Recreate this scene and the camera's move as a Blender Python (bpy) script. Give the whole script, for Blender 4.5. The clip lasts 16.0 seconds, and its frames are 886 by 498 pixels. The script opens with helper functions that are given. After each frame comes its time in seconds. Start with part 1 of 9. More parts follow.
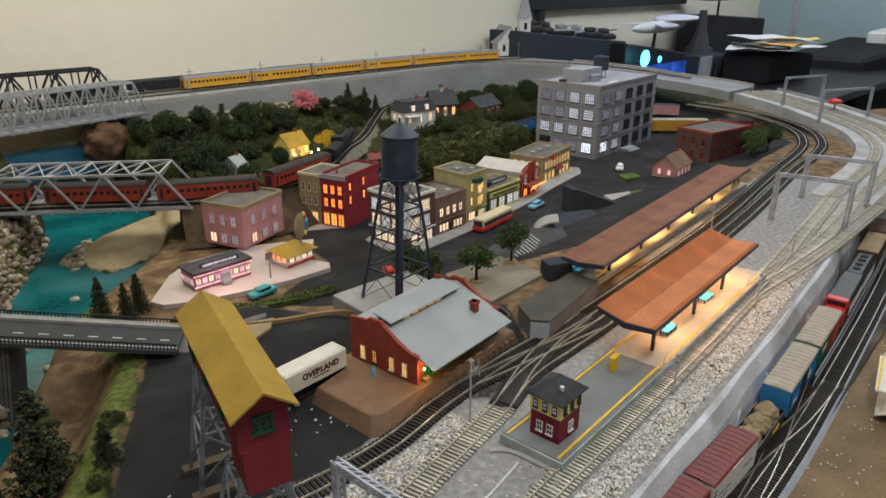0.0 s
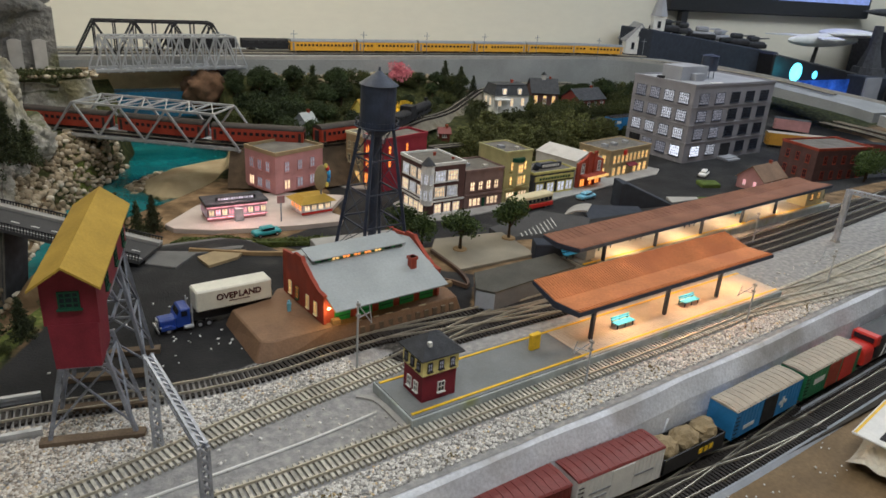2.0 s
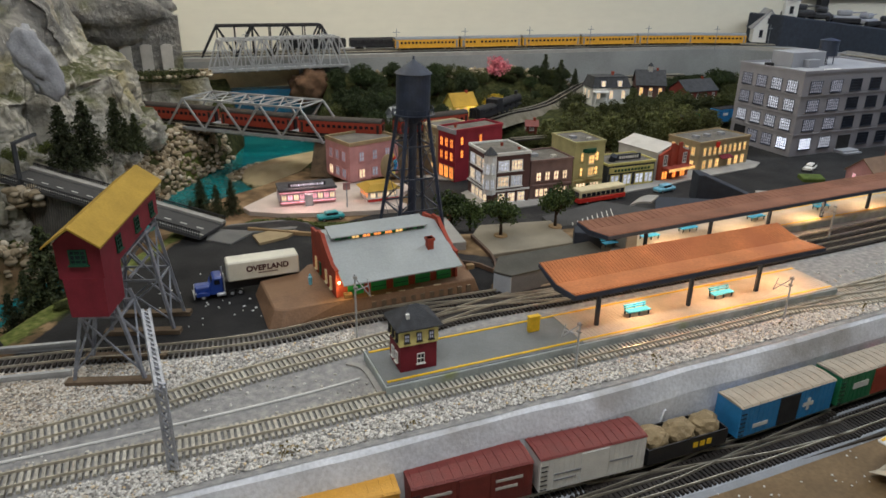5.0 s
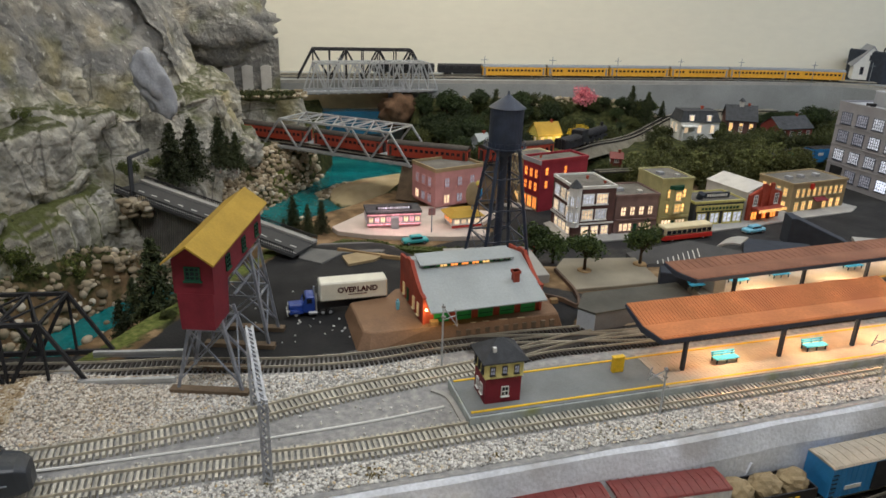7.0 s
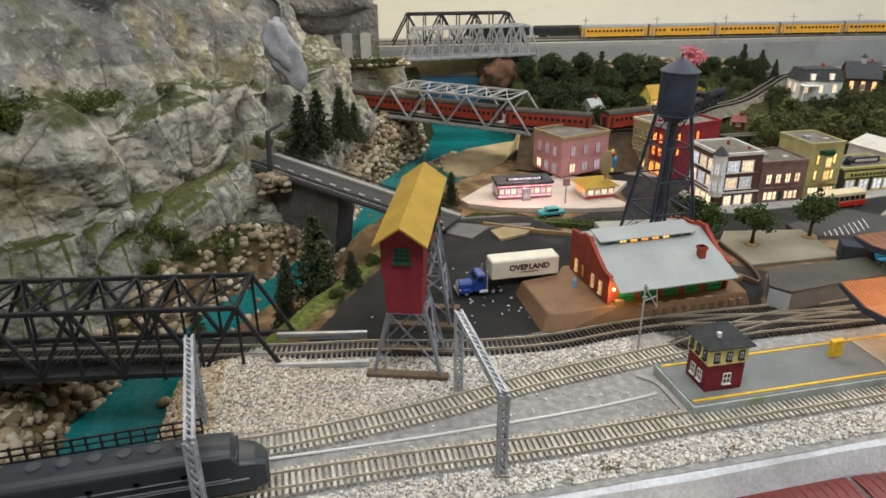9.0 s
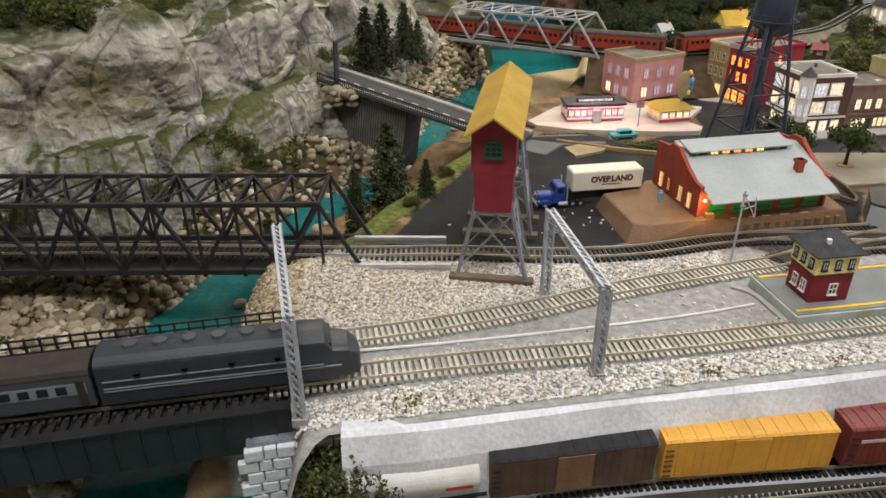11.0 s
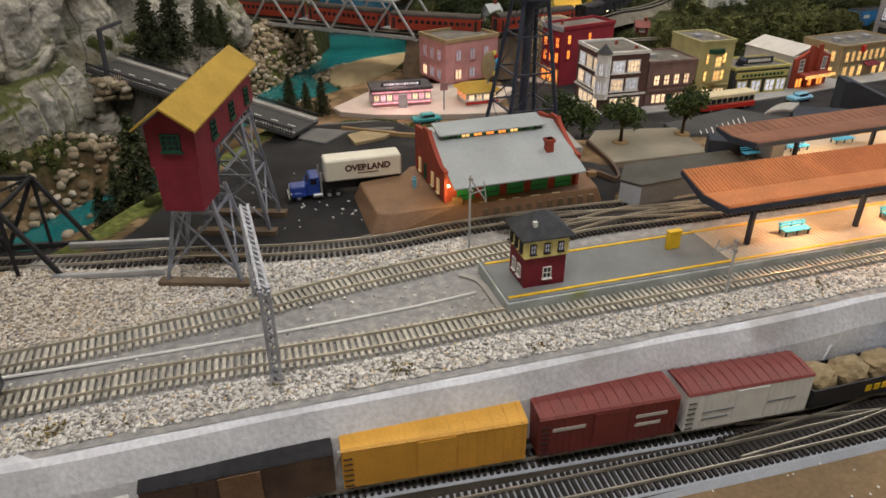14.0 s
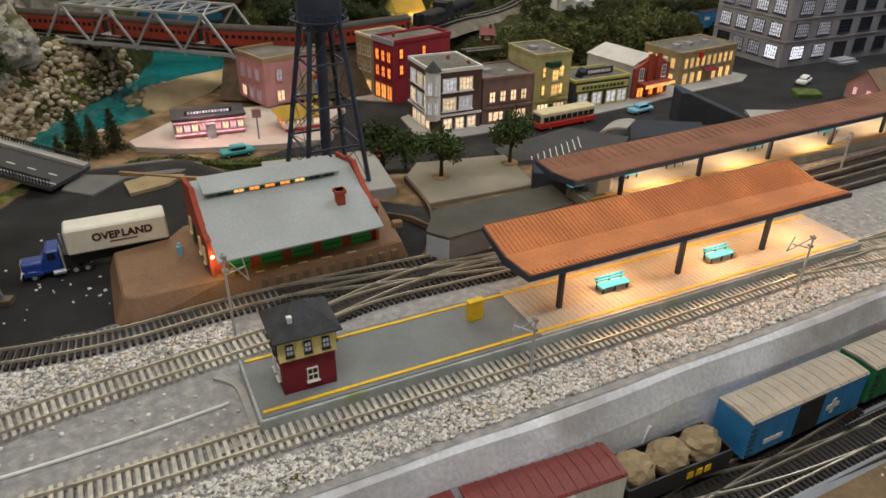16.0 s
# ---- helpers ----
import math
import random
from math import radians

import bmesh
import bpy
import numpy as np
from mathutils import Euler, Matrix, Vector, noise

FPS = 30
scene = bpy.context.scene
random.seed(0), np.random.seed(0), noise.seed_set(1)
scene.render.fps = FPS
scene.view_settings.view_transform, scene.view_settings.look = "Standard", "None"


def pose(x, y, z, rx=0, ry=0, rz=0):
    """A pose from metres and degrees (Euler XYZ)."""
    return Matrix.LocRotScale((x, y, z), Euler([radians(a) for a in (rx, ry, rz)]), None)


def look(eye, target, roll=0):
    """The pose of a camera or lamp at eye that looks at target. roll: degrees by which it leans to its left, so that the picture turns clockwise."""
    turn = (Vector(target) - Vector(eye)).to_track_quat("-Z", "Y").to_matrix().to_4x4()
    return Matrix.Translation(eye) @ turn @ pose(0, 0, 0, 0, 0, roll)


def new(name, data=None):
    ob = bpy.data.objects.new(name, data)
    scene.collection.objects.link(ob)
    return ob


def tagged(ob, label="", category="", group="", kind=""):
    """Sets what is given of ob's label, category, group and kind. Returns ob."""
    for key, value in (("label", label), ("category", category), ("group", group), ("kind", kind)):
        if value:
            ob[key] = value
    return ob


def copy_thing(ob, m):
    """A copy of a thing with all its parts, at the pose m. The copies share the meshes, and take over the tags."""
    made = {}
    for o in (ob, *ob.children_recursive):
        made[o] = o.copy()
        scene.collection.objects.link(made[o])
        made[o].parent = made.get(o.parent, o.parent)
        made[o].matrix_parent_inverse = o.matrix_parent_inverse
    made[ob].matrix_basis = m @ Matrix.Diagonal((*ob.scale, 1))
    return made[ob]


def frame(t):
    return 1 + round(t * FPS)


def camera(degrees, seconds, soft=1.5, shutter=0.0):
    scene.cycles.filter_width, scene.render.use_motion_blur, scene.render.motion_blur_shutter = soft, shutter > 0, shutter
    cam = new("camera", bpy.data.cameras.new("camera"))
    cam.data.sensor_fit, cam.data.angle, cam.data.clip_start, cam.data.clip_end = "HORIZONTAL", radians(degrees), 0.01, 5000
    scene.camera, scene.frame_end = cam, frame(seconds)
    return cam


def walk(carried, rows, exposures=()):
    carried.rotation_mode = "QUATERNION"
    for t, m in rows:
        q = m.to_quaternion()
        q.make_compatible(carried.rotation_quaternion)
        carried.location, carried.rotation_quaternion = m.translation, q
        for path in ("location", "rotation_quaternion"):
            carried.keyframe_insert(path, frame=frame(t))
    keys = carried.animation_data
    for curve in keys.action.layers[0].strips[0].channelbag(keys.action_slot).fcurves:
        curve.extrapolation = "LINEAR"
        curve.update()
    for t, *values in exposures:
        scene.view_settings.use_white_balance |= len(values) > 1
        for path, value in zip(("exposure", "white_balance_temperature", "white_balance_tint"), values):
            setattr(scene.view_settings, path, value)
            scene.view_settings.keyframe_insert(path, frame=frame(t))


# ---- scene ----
cam = camera(65.08, 16.0, soft=1.6)
EXPO = [(0.0, -0.03, 6400, 9), (2.0, -0.06, 6300, 9), (3.7, -0.09, 6280, 9), (6.0, -0.09, 6320, 9), (7.0, 0.03, 6350, 9), (8.0, 0.17, 6400, 9), (9.0, 0.40, 6450, 9), (10.0, 0.62, 6500, 9), (12.5, 0.48, 6900, 14), (14.0, 0.06, 6850, 13), (16.0, -0.08, 6750, 10)]
PATH = [
    (0, (-0.5158, -0.3592, 0.4751), (0.1349, 0.3062, 0.1094), 0.16),
    (0.5, (-0.5217, -0.3911, 0.4531), (0.095, 0.3158, 0.1067), 1.78),
    (1, (-0.4402, -0.44, 0.4406), (0.1296, 0.3038, 0.0911), 3.24),
    (1.5, (-0.3536, -0.489, 0.427), (0.1671, 0.2854, 0.0673), 3.92),
    (2, (-0.2975, -0.5248, 0.4187), (0.1791, 0.2724, 0.0483), 3.84),
    (2.5, (-0.2434, -0.5549, 0.4135), (0.1987, 0.2588, 0.0361), 3.15),
    (3, (-0.2179, -0.5714, 0.4126), (0.1932, 0.2563, 0.0305), 2.44),
    (3.5, (-0.202, -0.5877, 0.4093), (0.1768, 0.2543, 0.0254), 1.94),
    (3.7, (-0.1955, -0.5955, 0.4107), (0.1673, 0.2541, 0.0278), 1.57),
    (5.8, (-0.148, -0.6222, 0.4124), (0.1035, 0.2722, 0.0425), 1.43),
    (6, (-0.1518, -0.6199, 0.4201), (0.0895, 0.2789, 0.054), 1.67),
    (6.5, (-0.1694, -0.6301, 0.4265), (0.0456, 0.2788, 0.0691), 1.89),
    (7, (-0.1837, -0.6255, 0.4324), (0.0096, 0.2896, 0.0785), 1.80),
    (7.5, (-0.2112, -0.6018, 0.4338), (-0.0344, 0.3146, 0.0748), 1.47),
    (8, (-0.2607, -0.5762, 0.4324), (-0.0998, 0.3384, 0.0614), 0.93),
    (8.5, (-0.3105, -0.56, 0.4262), (-0.1675, 0.3513, 0.04), 0.19),
    (9, (-0.3413, -0.5528, 0.4264), (-0.2183, 0.3556, 0.0267), -0.27),
    (9.5, (-0.3622, -0.5535, 0.4228), (-0.2641, 0.3515, 0.0089), -0.45),
    (10, (-0.3877, -0.5444, 0.4162), (-0.3135, 0.3546, -0.0153), -0.34),
    (10.2, (-0.394, -0.5391, 0.4052), (-0.3296, 0.3559, -0.0363), -0.31),
    (12.3, (-0.3474, -0.5569, 0.3536), (-0.2533, 0.3166, -0.124), -0.86),
    (12.5, (-0.3279, -0.5489, 0.3546), (-0.2187, 0.3222, -0.1243), -0.86),
    (13, (-0.2878, -0.5443, 0.3489), (-0.1573, 0.3221, -0.133), -0.38),
    (13.5, (-0.2501, -0.5381, 0.3487), (-0.1007, 0.3223, -0.1386), 0.11),
    (14, (-0.1869, -0.5288, 0.3556), (-0.0081, 0.3284, -0.1273), 0.03),
    (14.5, (-0.1327, -0.512, 0.3604), (0.0842, 0.3405, -0.1151), -0.02),
    (15, (-0.086, -0.4901, 0.3648), (0.1704, 0.3533, -0.1073), 0.13),
    (15.5, (-0.0651, -0.4509, 0.3553), (0.2241, 0.3774, -0.1246), 0.50),
    (16, (-0.0387, -0.4239, 0.3646), (0.2773, 0.3893, -0.1242), 0.91),
]
walk(cam, [(t, look(eye, target, roll)) for t, eye, target, roll in PATH], EXPO)

# ---- light of the room ----
world = bpy.data.worlds.new("room_air")
scene.world = world
world.use_nodes = True
world.node_tree.nodes["Background"].inputs[0].default_value = (0.9, 0.95, 1.0, 1)
world.node_tree.nodes["Background"].inputs[1].default_value = 0.05


def lamp(name, kind, loc, power, colour, size=0.1, target=None, size_y=None):
    data = bpy.data.lights.new(name, kind)
    data.energy, data.color = power, colour
    if kind == "AREA":
        data.shape = "RECTANGLE"
        data.size, data.size_y = size, size_y or size
    else:
        data.shadow_soft_size = size
    ob = new(name, data)
    ob.matrix_world = look(loc, target) if target else pose(*loc)
    return ob


# ceiling lamps out of view, assumed from the even overhead light
lamp("ceiling_panel_light", "AREA", (-0.3, -0.55, 1.58), 16, (0.99, 0.98, 0.97), 1.2, (-0.3, -0.5, 0), 0.35)
# added to brighten the back wall; no such lamp is seen
lamp("ceiling_panel_light", "AREA", (0.05, 1.35, 1.58), 28, (1.0, 0.93, 0.80), 1.6, (0.1, 1.9, 0.2), 0.35)
# added to brighten the desk corner and its walls; no lamp seen there
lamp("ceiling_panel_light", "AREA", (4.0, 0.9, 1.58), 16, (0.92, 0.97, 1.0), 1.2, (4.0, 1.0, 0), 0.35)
# unseen as well; set wide and far east to lift the desk side
lamp("ceiling_panel_light", "AREA", (2.1, 0.5, 1.58), 25, (0.92, 0.96, 1.0), 2.6, (2.1, 0.55, 0), 0.35)

# ---- materials ----


def mat(name, colour, rough=0.6, metal=0.0, vary=0.18, scale=60.0, fine=500.0, bump=0.15, spot=None, emit=None, strength=0.0, spread=0.0, coord="Object"):
    """Paint, wood, plaster and so on: two sizes of mottling, a fine relief, and worn spots of a second colour."""
    m = bpy.data.materials.new(name)
    m.use_nodes = True
    nt = m.node_tree
    n, l = nt.nodes, nt.links
    bsdf = n["Principled BSDF"]
    tc = n.new("ShaderNodeTexCoord")
    vec = tc.outputs[coord]
    big, small = n.new("ShaderNodeTexNoise"), n.new("ShaderNodeTexNoise")
    big.inputs["Scale"].default_value, small.inputs["Scale"].default_value = scale, fine
    big.inputs["Detail"].default_value, small.inputs["Detail"].default_value = 5, 3
    l.new(vec, big.inputs["Vector"])
    l.new(vec, small.inputs["Vector"])
    ramp = n.new("ShaderNodeMapRange")
    ramp.inputs["From Min"].default_value, ramp.inputs["From Max"].default_value = 0.3, 0.7
    ramp.inputs["To Min"].default_value, ramp.inputs["To Max"].default_value = 1 - vary, 1 + vary
    l.new(big.outputs["Fac"], ramp.inputs["Value"])
    ramp2 = n.new("ShaderNodeMapRange")
    ramp2.inputs["From Min"].default_value, ramp2.inputs["From Max"].default_value = 0.3, 0.7
    ramp2.inputs["To Min"].default_value, ramp2.inputs["To Max"].default_value = 1 - vary * 0.6, 1 + vary * 0.6
    l.new(small.outputs["Fac"], ramp2.inputs["Value"])
    mul = n.new("ShaderNodeMath")
    mul.operation = "MULTIPLY"
    l.new(ramp.outputs[0], mul.inputs[0])
    l.new(ramp2.outputs[0], mul.inputs[1])
    last = mul.outputs[0]
    if spread:
        info = n.new("ShaderNodeObjectInfo")
        rr = n.new("ShaderNodeMapRange")
        rr.inputs["To Min"].default_value, rr.inputs["To Max"].default_value = 1 - spread, 1 + spread
        l.new(info.outputs["Random"], rr.inputs["Value"])
        mul2 = n.new("ShaderNodeMath")
        mul2.operation = "MULTIPLY"
        l.new(last, mul2.inputs[0])
        l.new(rr.outputs[0], mul2.inputs[1])
        last = mul2.outputs[0]
    col = n.new("ShaderNodeVectorMath")
    col.operation = "SCALE"
    col.inputs[0].default_value = colour
    l.new(last, col.inputs["Scale"])
    out = col.outputs[0]
    if spot:
        sn = n.new("ShaderNodeTexNoise")
        sn.inputs["Scale"].default_value, sn.inputs["Detail"].default_value = scale * 0.45, 6
        l.new(vec, sn.inputs["Vector"])
        sr = n.new("ShaderNodeMapRange")
        sr.inputs["From Min"].default_value, sr.inputs["From Max"].default_value = 0.56, 0.72
        l.new(sn.outputs["Fac"], sr.inputs["Value"])
        mix = n.new("ShaderNodeMix")
        mix.data_type = "RGBA"
        l.new(sr.outputs[0], mix.inputs["Factor"])
        l.new(out, mix.inputs["A"])
        mix.inputs["B"].default_value = (*spot, 1)
        out = mix.outputs["Result"]
    l.new(out, bsdf.inputs["Base Color"])
    bsdf.inputs["Roughness"].default_value, bsdf.inputs["Metallic"].default_value = rough, metal
    if rough >= 0.6:
        bsdf.inputs["Specular IOR Level"].default_value = 0.25
    if bump:
        b = n.new("ShaderNodeBump")
        b.inputs["Strength"].default_value, b.inputs["Distance"].default_value = bump, 0.002
        l.new(small.outputs["Fac"], b.inputs["Height"])
        l.new(b.outputs[0], bsdf.inputs["Normal"])
    if emit:
        ev = n.new("ShaderNodeVectorMath")
        ev.operation = "SCALE"
        ev.inputs[0].default_value = emit
        l.new(last, ev.inputs["Scale"])
        l.new(ev.outputs[0], bsdf.inputs["Emission Color"])
        bsdf.inputs["Emission Strength"].default_value = strength
    return m


M = {
    "steel": mat("rail_steel", (0.50, 0.46, 0.38), 0.4, 0.5, 0.2),
    "mast": mat("pale_grey_mast", (0.42, 0.44, 0.49), 0.5, 0.25, 0.25),
    "tie_grey": mat("weathered_tie", (0.48, 0.455, 0.39), 0.85, 0, 0.2, spread=0.25),
    "tie_dark": mat("black_tie", (0.035, 0.03, 0.027), 0.7, 0, 0.25, spread=0.3),
    "concrete": mat("painted_concrete", (0.68, 0.70, 0.75), 0.7, 0, 0.2, 14, 260, 0.35, spot=(0.33, 0.31, 0.29)),
    "grade": mat("worn_grey_deck", (0.43, 0.43, 0.43), 0.8, 0, 0.2, 14, 260, 0.35, spot=(0.3, 0.29, 0.28)),
    "platform": mat("grey_platform_paint", (0.20, 0.215, 0.22), 0.7, 0, 0.1, 40),
    "platside": mat("pale_platform_side", (0.42, 0.46, 0.46), 0.7, 0, 0.2, 50, spot=(0.33, 0.36, 0.2)),
    "plank": mat("pale_plank_deck", (0.52, 0.47, 0.40), 0.65, 0, 0.12, 40),
    "yellow": mat("yellow_line_paint", (0.82, 0.52, 0.02), 0.55, 0, 0.15, 80),
    "terracotta": mat("terracotta_roof_paint", (0.60, 0.22, 0.085), 0.75, 0, 0.16, 22, 300, 0.2, spot=(0.52, 0.18, 0.075)),
    "rust_roof": mat("brown_red_roof_paint", (0.25, 0.115, 0.072), 0.8, 0, 0.18, 22, 300, 0.2),
    "navy": mat("blackish_blue_steel", (0.032, 0.043, 0.072), 0.5, 0.1, 0.25),
    "black": mat("black_plastic", (0.018, 0.018, 0.02), 0.45, 0, 0.25),
    "matt_black": mat("matt_black_paint", (0.025, 0.025, 0.028), 0.75, 0, 0.3),
    "blueblack": mat("blue_black_card", (0.035, 0.042, 0.058), 0.8, 0, 0.15),
    "teal": mat("turquoise_bench_paint", (0.08, 0.55, 0.95), 0.5, 0, 0.1),
    "maroon": mat("maroon_boards", (0.20, 0.022, 0.035), 0.65, 0, 0.15, 60, 700),
    "mustard": mat("mustard_roof_paint", (0.42, 0.27, 0.045), 0.75, 0, 0.14, 30, 400, spot=(0.36, 0.24, 0.05)),
    "dkgreen": mat("dark_green_paint", (0.012, 0.07, 0.04), 0.6, 0, 0.2),
    "green": mat("bright_green_door", (0.015, 0.26, 0.06), 0.5, 0, 0.2),
    "brick": mat("red_brick_paint", (0.34, 0.065, 0.04), 0.75, 0, 0.2, 40, 600, 0.35, spot=(0.26, 0.06, 0.045)),
    "greyroof": mat("light_grey_roofing", (0.37, 0.40, 0.41), 0.7, 0, 0.1, 20, 350, 0.15, spot=(0.35, 0.39, 0.4)),
    "tan": mat("tan_card", (0.21, 0.125, 0.075), 0.6, 0, 0.2, 25, 380, 0.25, spot=(0.27, 0.165, 0.095)),
    "greysteel": mat("grey_lattice_steel", (0.25, 0.27, 0.32), 0.5, 0.3, 0.3),
    "silver": mat("silver_bridge_paint", (0.50, 0.52, 0.55), 0.42, 0.5, 0.14),
    "white": mat("white_paint", (0.75, 0.75, 0.73), 0.55, 0, 0.07),
    "cream": mat("cream_trim", (0.66, 0.58, 0.38), 0.6, 0, 0.1),
    "yellowtrim": mat("pale_yellow_trim", (0.80, 0.66, 0.16), 0.6, 0, 0.1),
    "slate": mat("dark_slate_roof", (0.055, 0.058, 0.065), 0.75, 0, 0.25, 80, 600, 0.3),
    "greywall": mat("grey_factory_wall", (0.30, 0.295, 0.325), 0.75, 0, 0.1, 20, 420, 0.2),
    "greytop": mat("grey_factory_roof", (0.33, 0.34, 0.37), 0.75, 0, 0.12, 14),
    "pinkwall": mat("faded_pink_brick", (0.50, 0.26, 0.26), 0.75, 0, 0.16, 30, 600, 0.3),
    "redwall": mat("crimson_brick", (0.30, 0.03, 0.045), 0.7, 0, 0.16, 30, 600, 0.3),
    "brownwall": mat("brown_brick", (0.22, 0.145, 0.135), 0.75, 0, 0.2, 40, 600, 0.3),
    "darkbrick": mat("dark_brick", (0.12, 0.065, 0.06), 0.75, 0, 0.2, 40, 600, 0.3),
    "olive": mat("olive_stone_wall", (0.43, 0.40, 0.20), 0.75, 0, 0.16, 40, 600, 0.3),
    "tanwall": mat("buff_brick", (0.34, 0.26, 0.15), 0.75, 0, 0.16, 40, 600, 0.3),
    "limewall": mat("pale_yellow_wall", (0.52, 0.47, 0.17), 0.65, 0, 0.12),
    "flatroof": mat("gravel_roof", (0.15, 0.14, 0.125), 0.9, 0, 0.25, 40, 700, 0.4),
    "lightwall": mat("off_white_block", (0.55, 0.53, 0.50), 0.75, 0, 0.12, 30),
    "pave": mat("pale_pavement", (0.36, 0.35, 0.33), 0.8, 0, 0.12, 40),
    "dinerlot": mat("pale_pink_concrete", (0.55, 0.47, 0.42), 0.8, 0, 0.12, 25),
    "road": mat("road_grey", (0.062, 0.062, 0.064), 0.8, 0, 0.12, 30, 700, 0.25),
    "shelfgrey": mat("shelf_grey_paint", (0.30, 0.31, 0.31), 0.75, 0, 0.14, 8, 260, 0.3, spot=(0.24, 0.25, 0.25)),
    "trailer": mat("cream_white_paint", (0.72, 0.70, 0.60), 0.5, 0, 0.08),
    "letter": mat("maroon_letter_paint", (0.07, 0.02, 0.02), 0.6, 0, 0.1),
    "earth": mat("dark_earth", (0.085, 0.062, 0.04), 0.95, 0, 0.35, 40, 500, 0.6),
    "lotbeige": mat("beige_lot_concrete", (0.27, 0.24, 0.185), 0.85, 0, 0.12, 25, 400, 0.2, spot=(0.22, 0.2, 0.16)),
    "oldwood": mat("old_dark_wood", (0.15, 0.11, 0.075), 0.85, 0, 0.25, 30),
    "seagreen": mat("sea_green_paint", (0.03, 0.30, 0.32), 0.4, 0, 0.1),
    "rampgrey": mat("worn_grey_road", (0.15, 0.15, 0.145), 0.85, 0, 0.14, 30, 700, 0.25),
    "wood": mat("raw_wood", (0.30, 0.20, 0.10), 0.75, 0, 0.25, 30),
    "redcoach": mat("red_orange_coach", (0.36, 0.045, 0.022), 0.4, 0, 0.12),
    "yellowcoach": mat("armour_yellow", (0.72, 0.36, 0.03), 0.45, 0, 0.1),
    "greycoach": mat("dark_grey_coach", (0.06, 0.068, 0.08), 0.45, 0, 0.12),
    "greystripe": mat("mid_grey_stripe", (0.21, 0.23, 0.26), 0.45, 0, 0.1),
    "coachroof": mat("black_brown_roof", (0.04, 0.033, 0.03), 0.6, 0, 0.2),
    "boxred": mat("oxide_red", (0.18, 0.030, 0.025), 0.5, 0, 0.14, spot=(0.15, 0.035, 0.03)),
    "boxbrown": mat("weathered_brown", (0.10, 0.065, 0.05), 0.7, 0, 0.3, 40, spot=(0.16, 0.1, 0.06)),
    "boxyellow": mat("orange_yellow_car", (0.70, 0.36, 0.05), 0.55, 0, 0.12, 30, spot=(0.5, 0.22, 0.06)),
    "boxblue": mat("bright_blue_car", (0.03, 0.22, 0.5), 0.45, 0, 0.1),
    "boxgreen": mat("dark_green_car", (0.02, 0.17, 0.07), 0.45, 0, 0.12),
    "cardroof": mat("beige_car_roof", (0.42, 0.37, 0.3), 0.6, 0, 0.12),
    "red": mat("signal_red", (0.6, 0.03, 0.02), 0.4, 0, 0.1),
    "truckblue": mat("truck_blue", (0.02, 0.06, 0.32), 0.35, 0, 0.15),
    "skyblue": mat("sky_blue_paint", (0.16, 0.45, 0.62), 0.35, 0, 0.1),
    "wallpaint": mat("cream_room_wall", (0.82, 0.78, 0.66), 0.85, 0, 0.035, 3, 120, 0.06, coord="Generated"),
    "bluewall": mat("blue_grey_room_wall", (0.36, 0.46, 0.50), 0.8, 0, 0.05, 3, 120, 0.06, coord="Generated"),
    "ceiling": mat("white_ceiling", (0.75, 0.74, 0.72), 0.9, 0, 0.04, 4, 90, 0.1),
    "carpet": mat("grey_carpet", (0.16, 0.15, 0.14), 0.95, 0, 0.2, 20, 300, 0.3),
    "board": mat("brown_bench_board", (0.20, 0.135, 0.07), 0.65, 0, 0.25, 12, 260, 0.25, spot=(0.15, 0.11, 0.06)),
    "foam": mat("pale_blue_foam_edge", (0.40, 0.43, 0.48), 0.75, 0, 0.12, 30),
    "deck": mat("dark_lower_deck", (0.06, 0.052, 0.042), 0.85, 0, 0.35, 25, 500, 0.4, spot=(0.14, 0.12, 0.1)),
    "stone": mat("pale_ballast_stone", (0.50, 0.47, 0.42), 0.9, 0, 0.22, 90, 900, 0.3),
    "plasticbag": mat("milky_plastic", (0.62, 0.58, 0.48), 0.25, 0, 0.12, 20),
}


def glow(name, colour, strength, spread=0.3):
    return mat(name, tuple(0.25 * c for c in colour), 0.4, 0, 0.5, 160, 500, 0, emit=colour, strength=strength, spread=spread)


M["lit_warm"] = glow("lamplit_pane", (1.0, 0.56, 0.18), 1.25)
M["lit_orange"] = glow("orange_lit_pane", (1.0, 0.28, 0.05), 1.7)
M["lit_white"] = glow("white_lit_pane", (0.88, 0.9, 1.0), 0.5)
M["lit_cool"] = glow("cool_lit_pane", (0.85, 0.88, 1.0), 1.4)
M["lit_pink"] = glow("pink_neon_pane", (1.0, 0.42, 0.48), 1.3)
M["lit_cream"] = glow("cream_lit_pane", (1.0, 0.72, 0.45), 1.05)
M["lit_dim"] = glow("dim_pane", (0.6, 0.6, 0.7), 0.32)
M["bulb"] = glow("lamp_bulb", (1.0, 0.72, 0.35), 9, 0)
M["dark_pane"] = mat("dark_glass_pane", (0.02, 0.022, 0.03), 0.15, 0, 0.2)


# ---- building blocks ----
def box(bm, x0, x1, y0, y1, z0, z1, m=None):
    t = Matrix.Translation(((x0 + x1) / 2, (y0 + y1) / 2, (z0 + z1) / 2)) @ Matrix.Diagonal((x1 - x0, y1 - y0, z1 - z0, 1))
    bmesh.ops.create_cube(bm, size=1, matrix=(m or Matrix()) @ t)


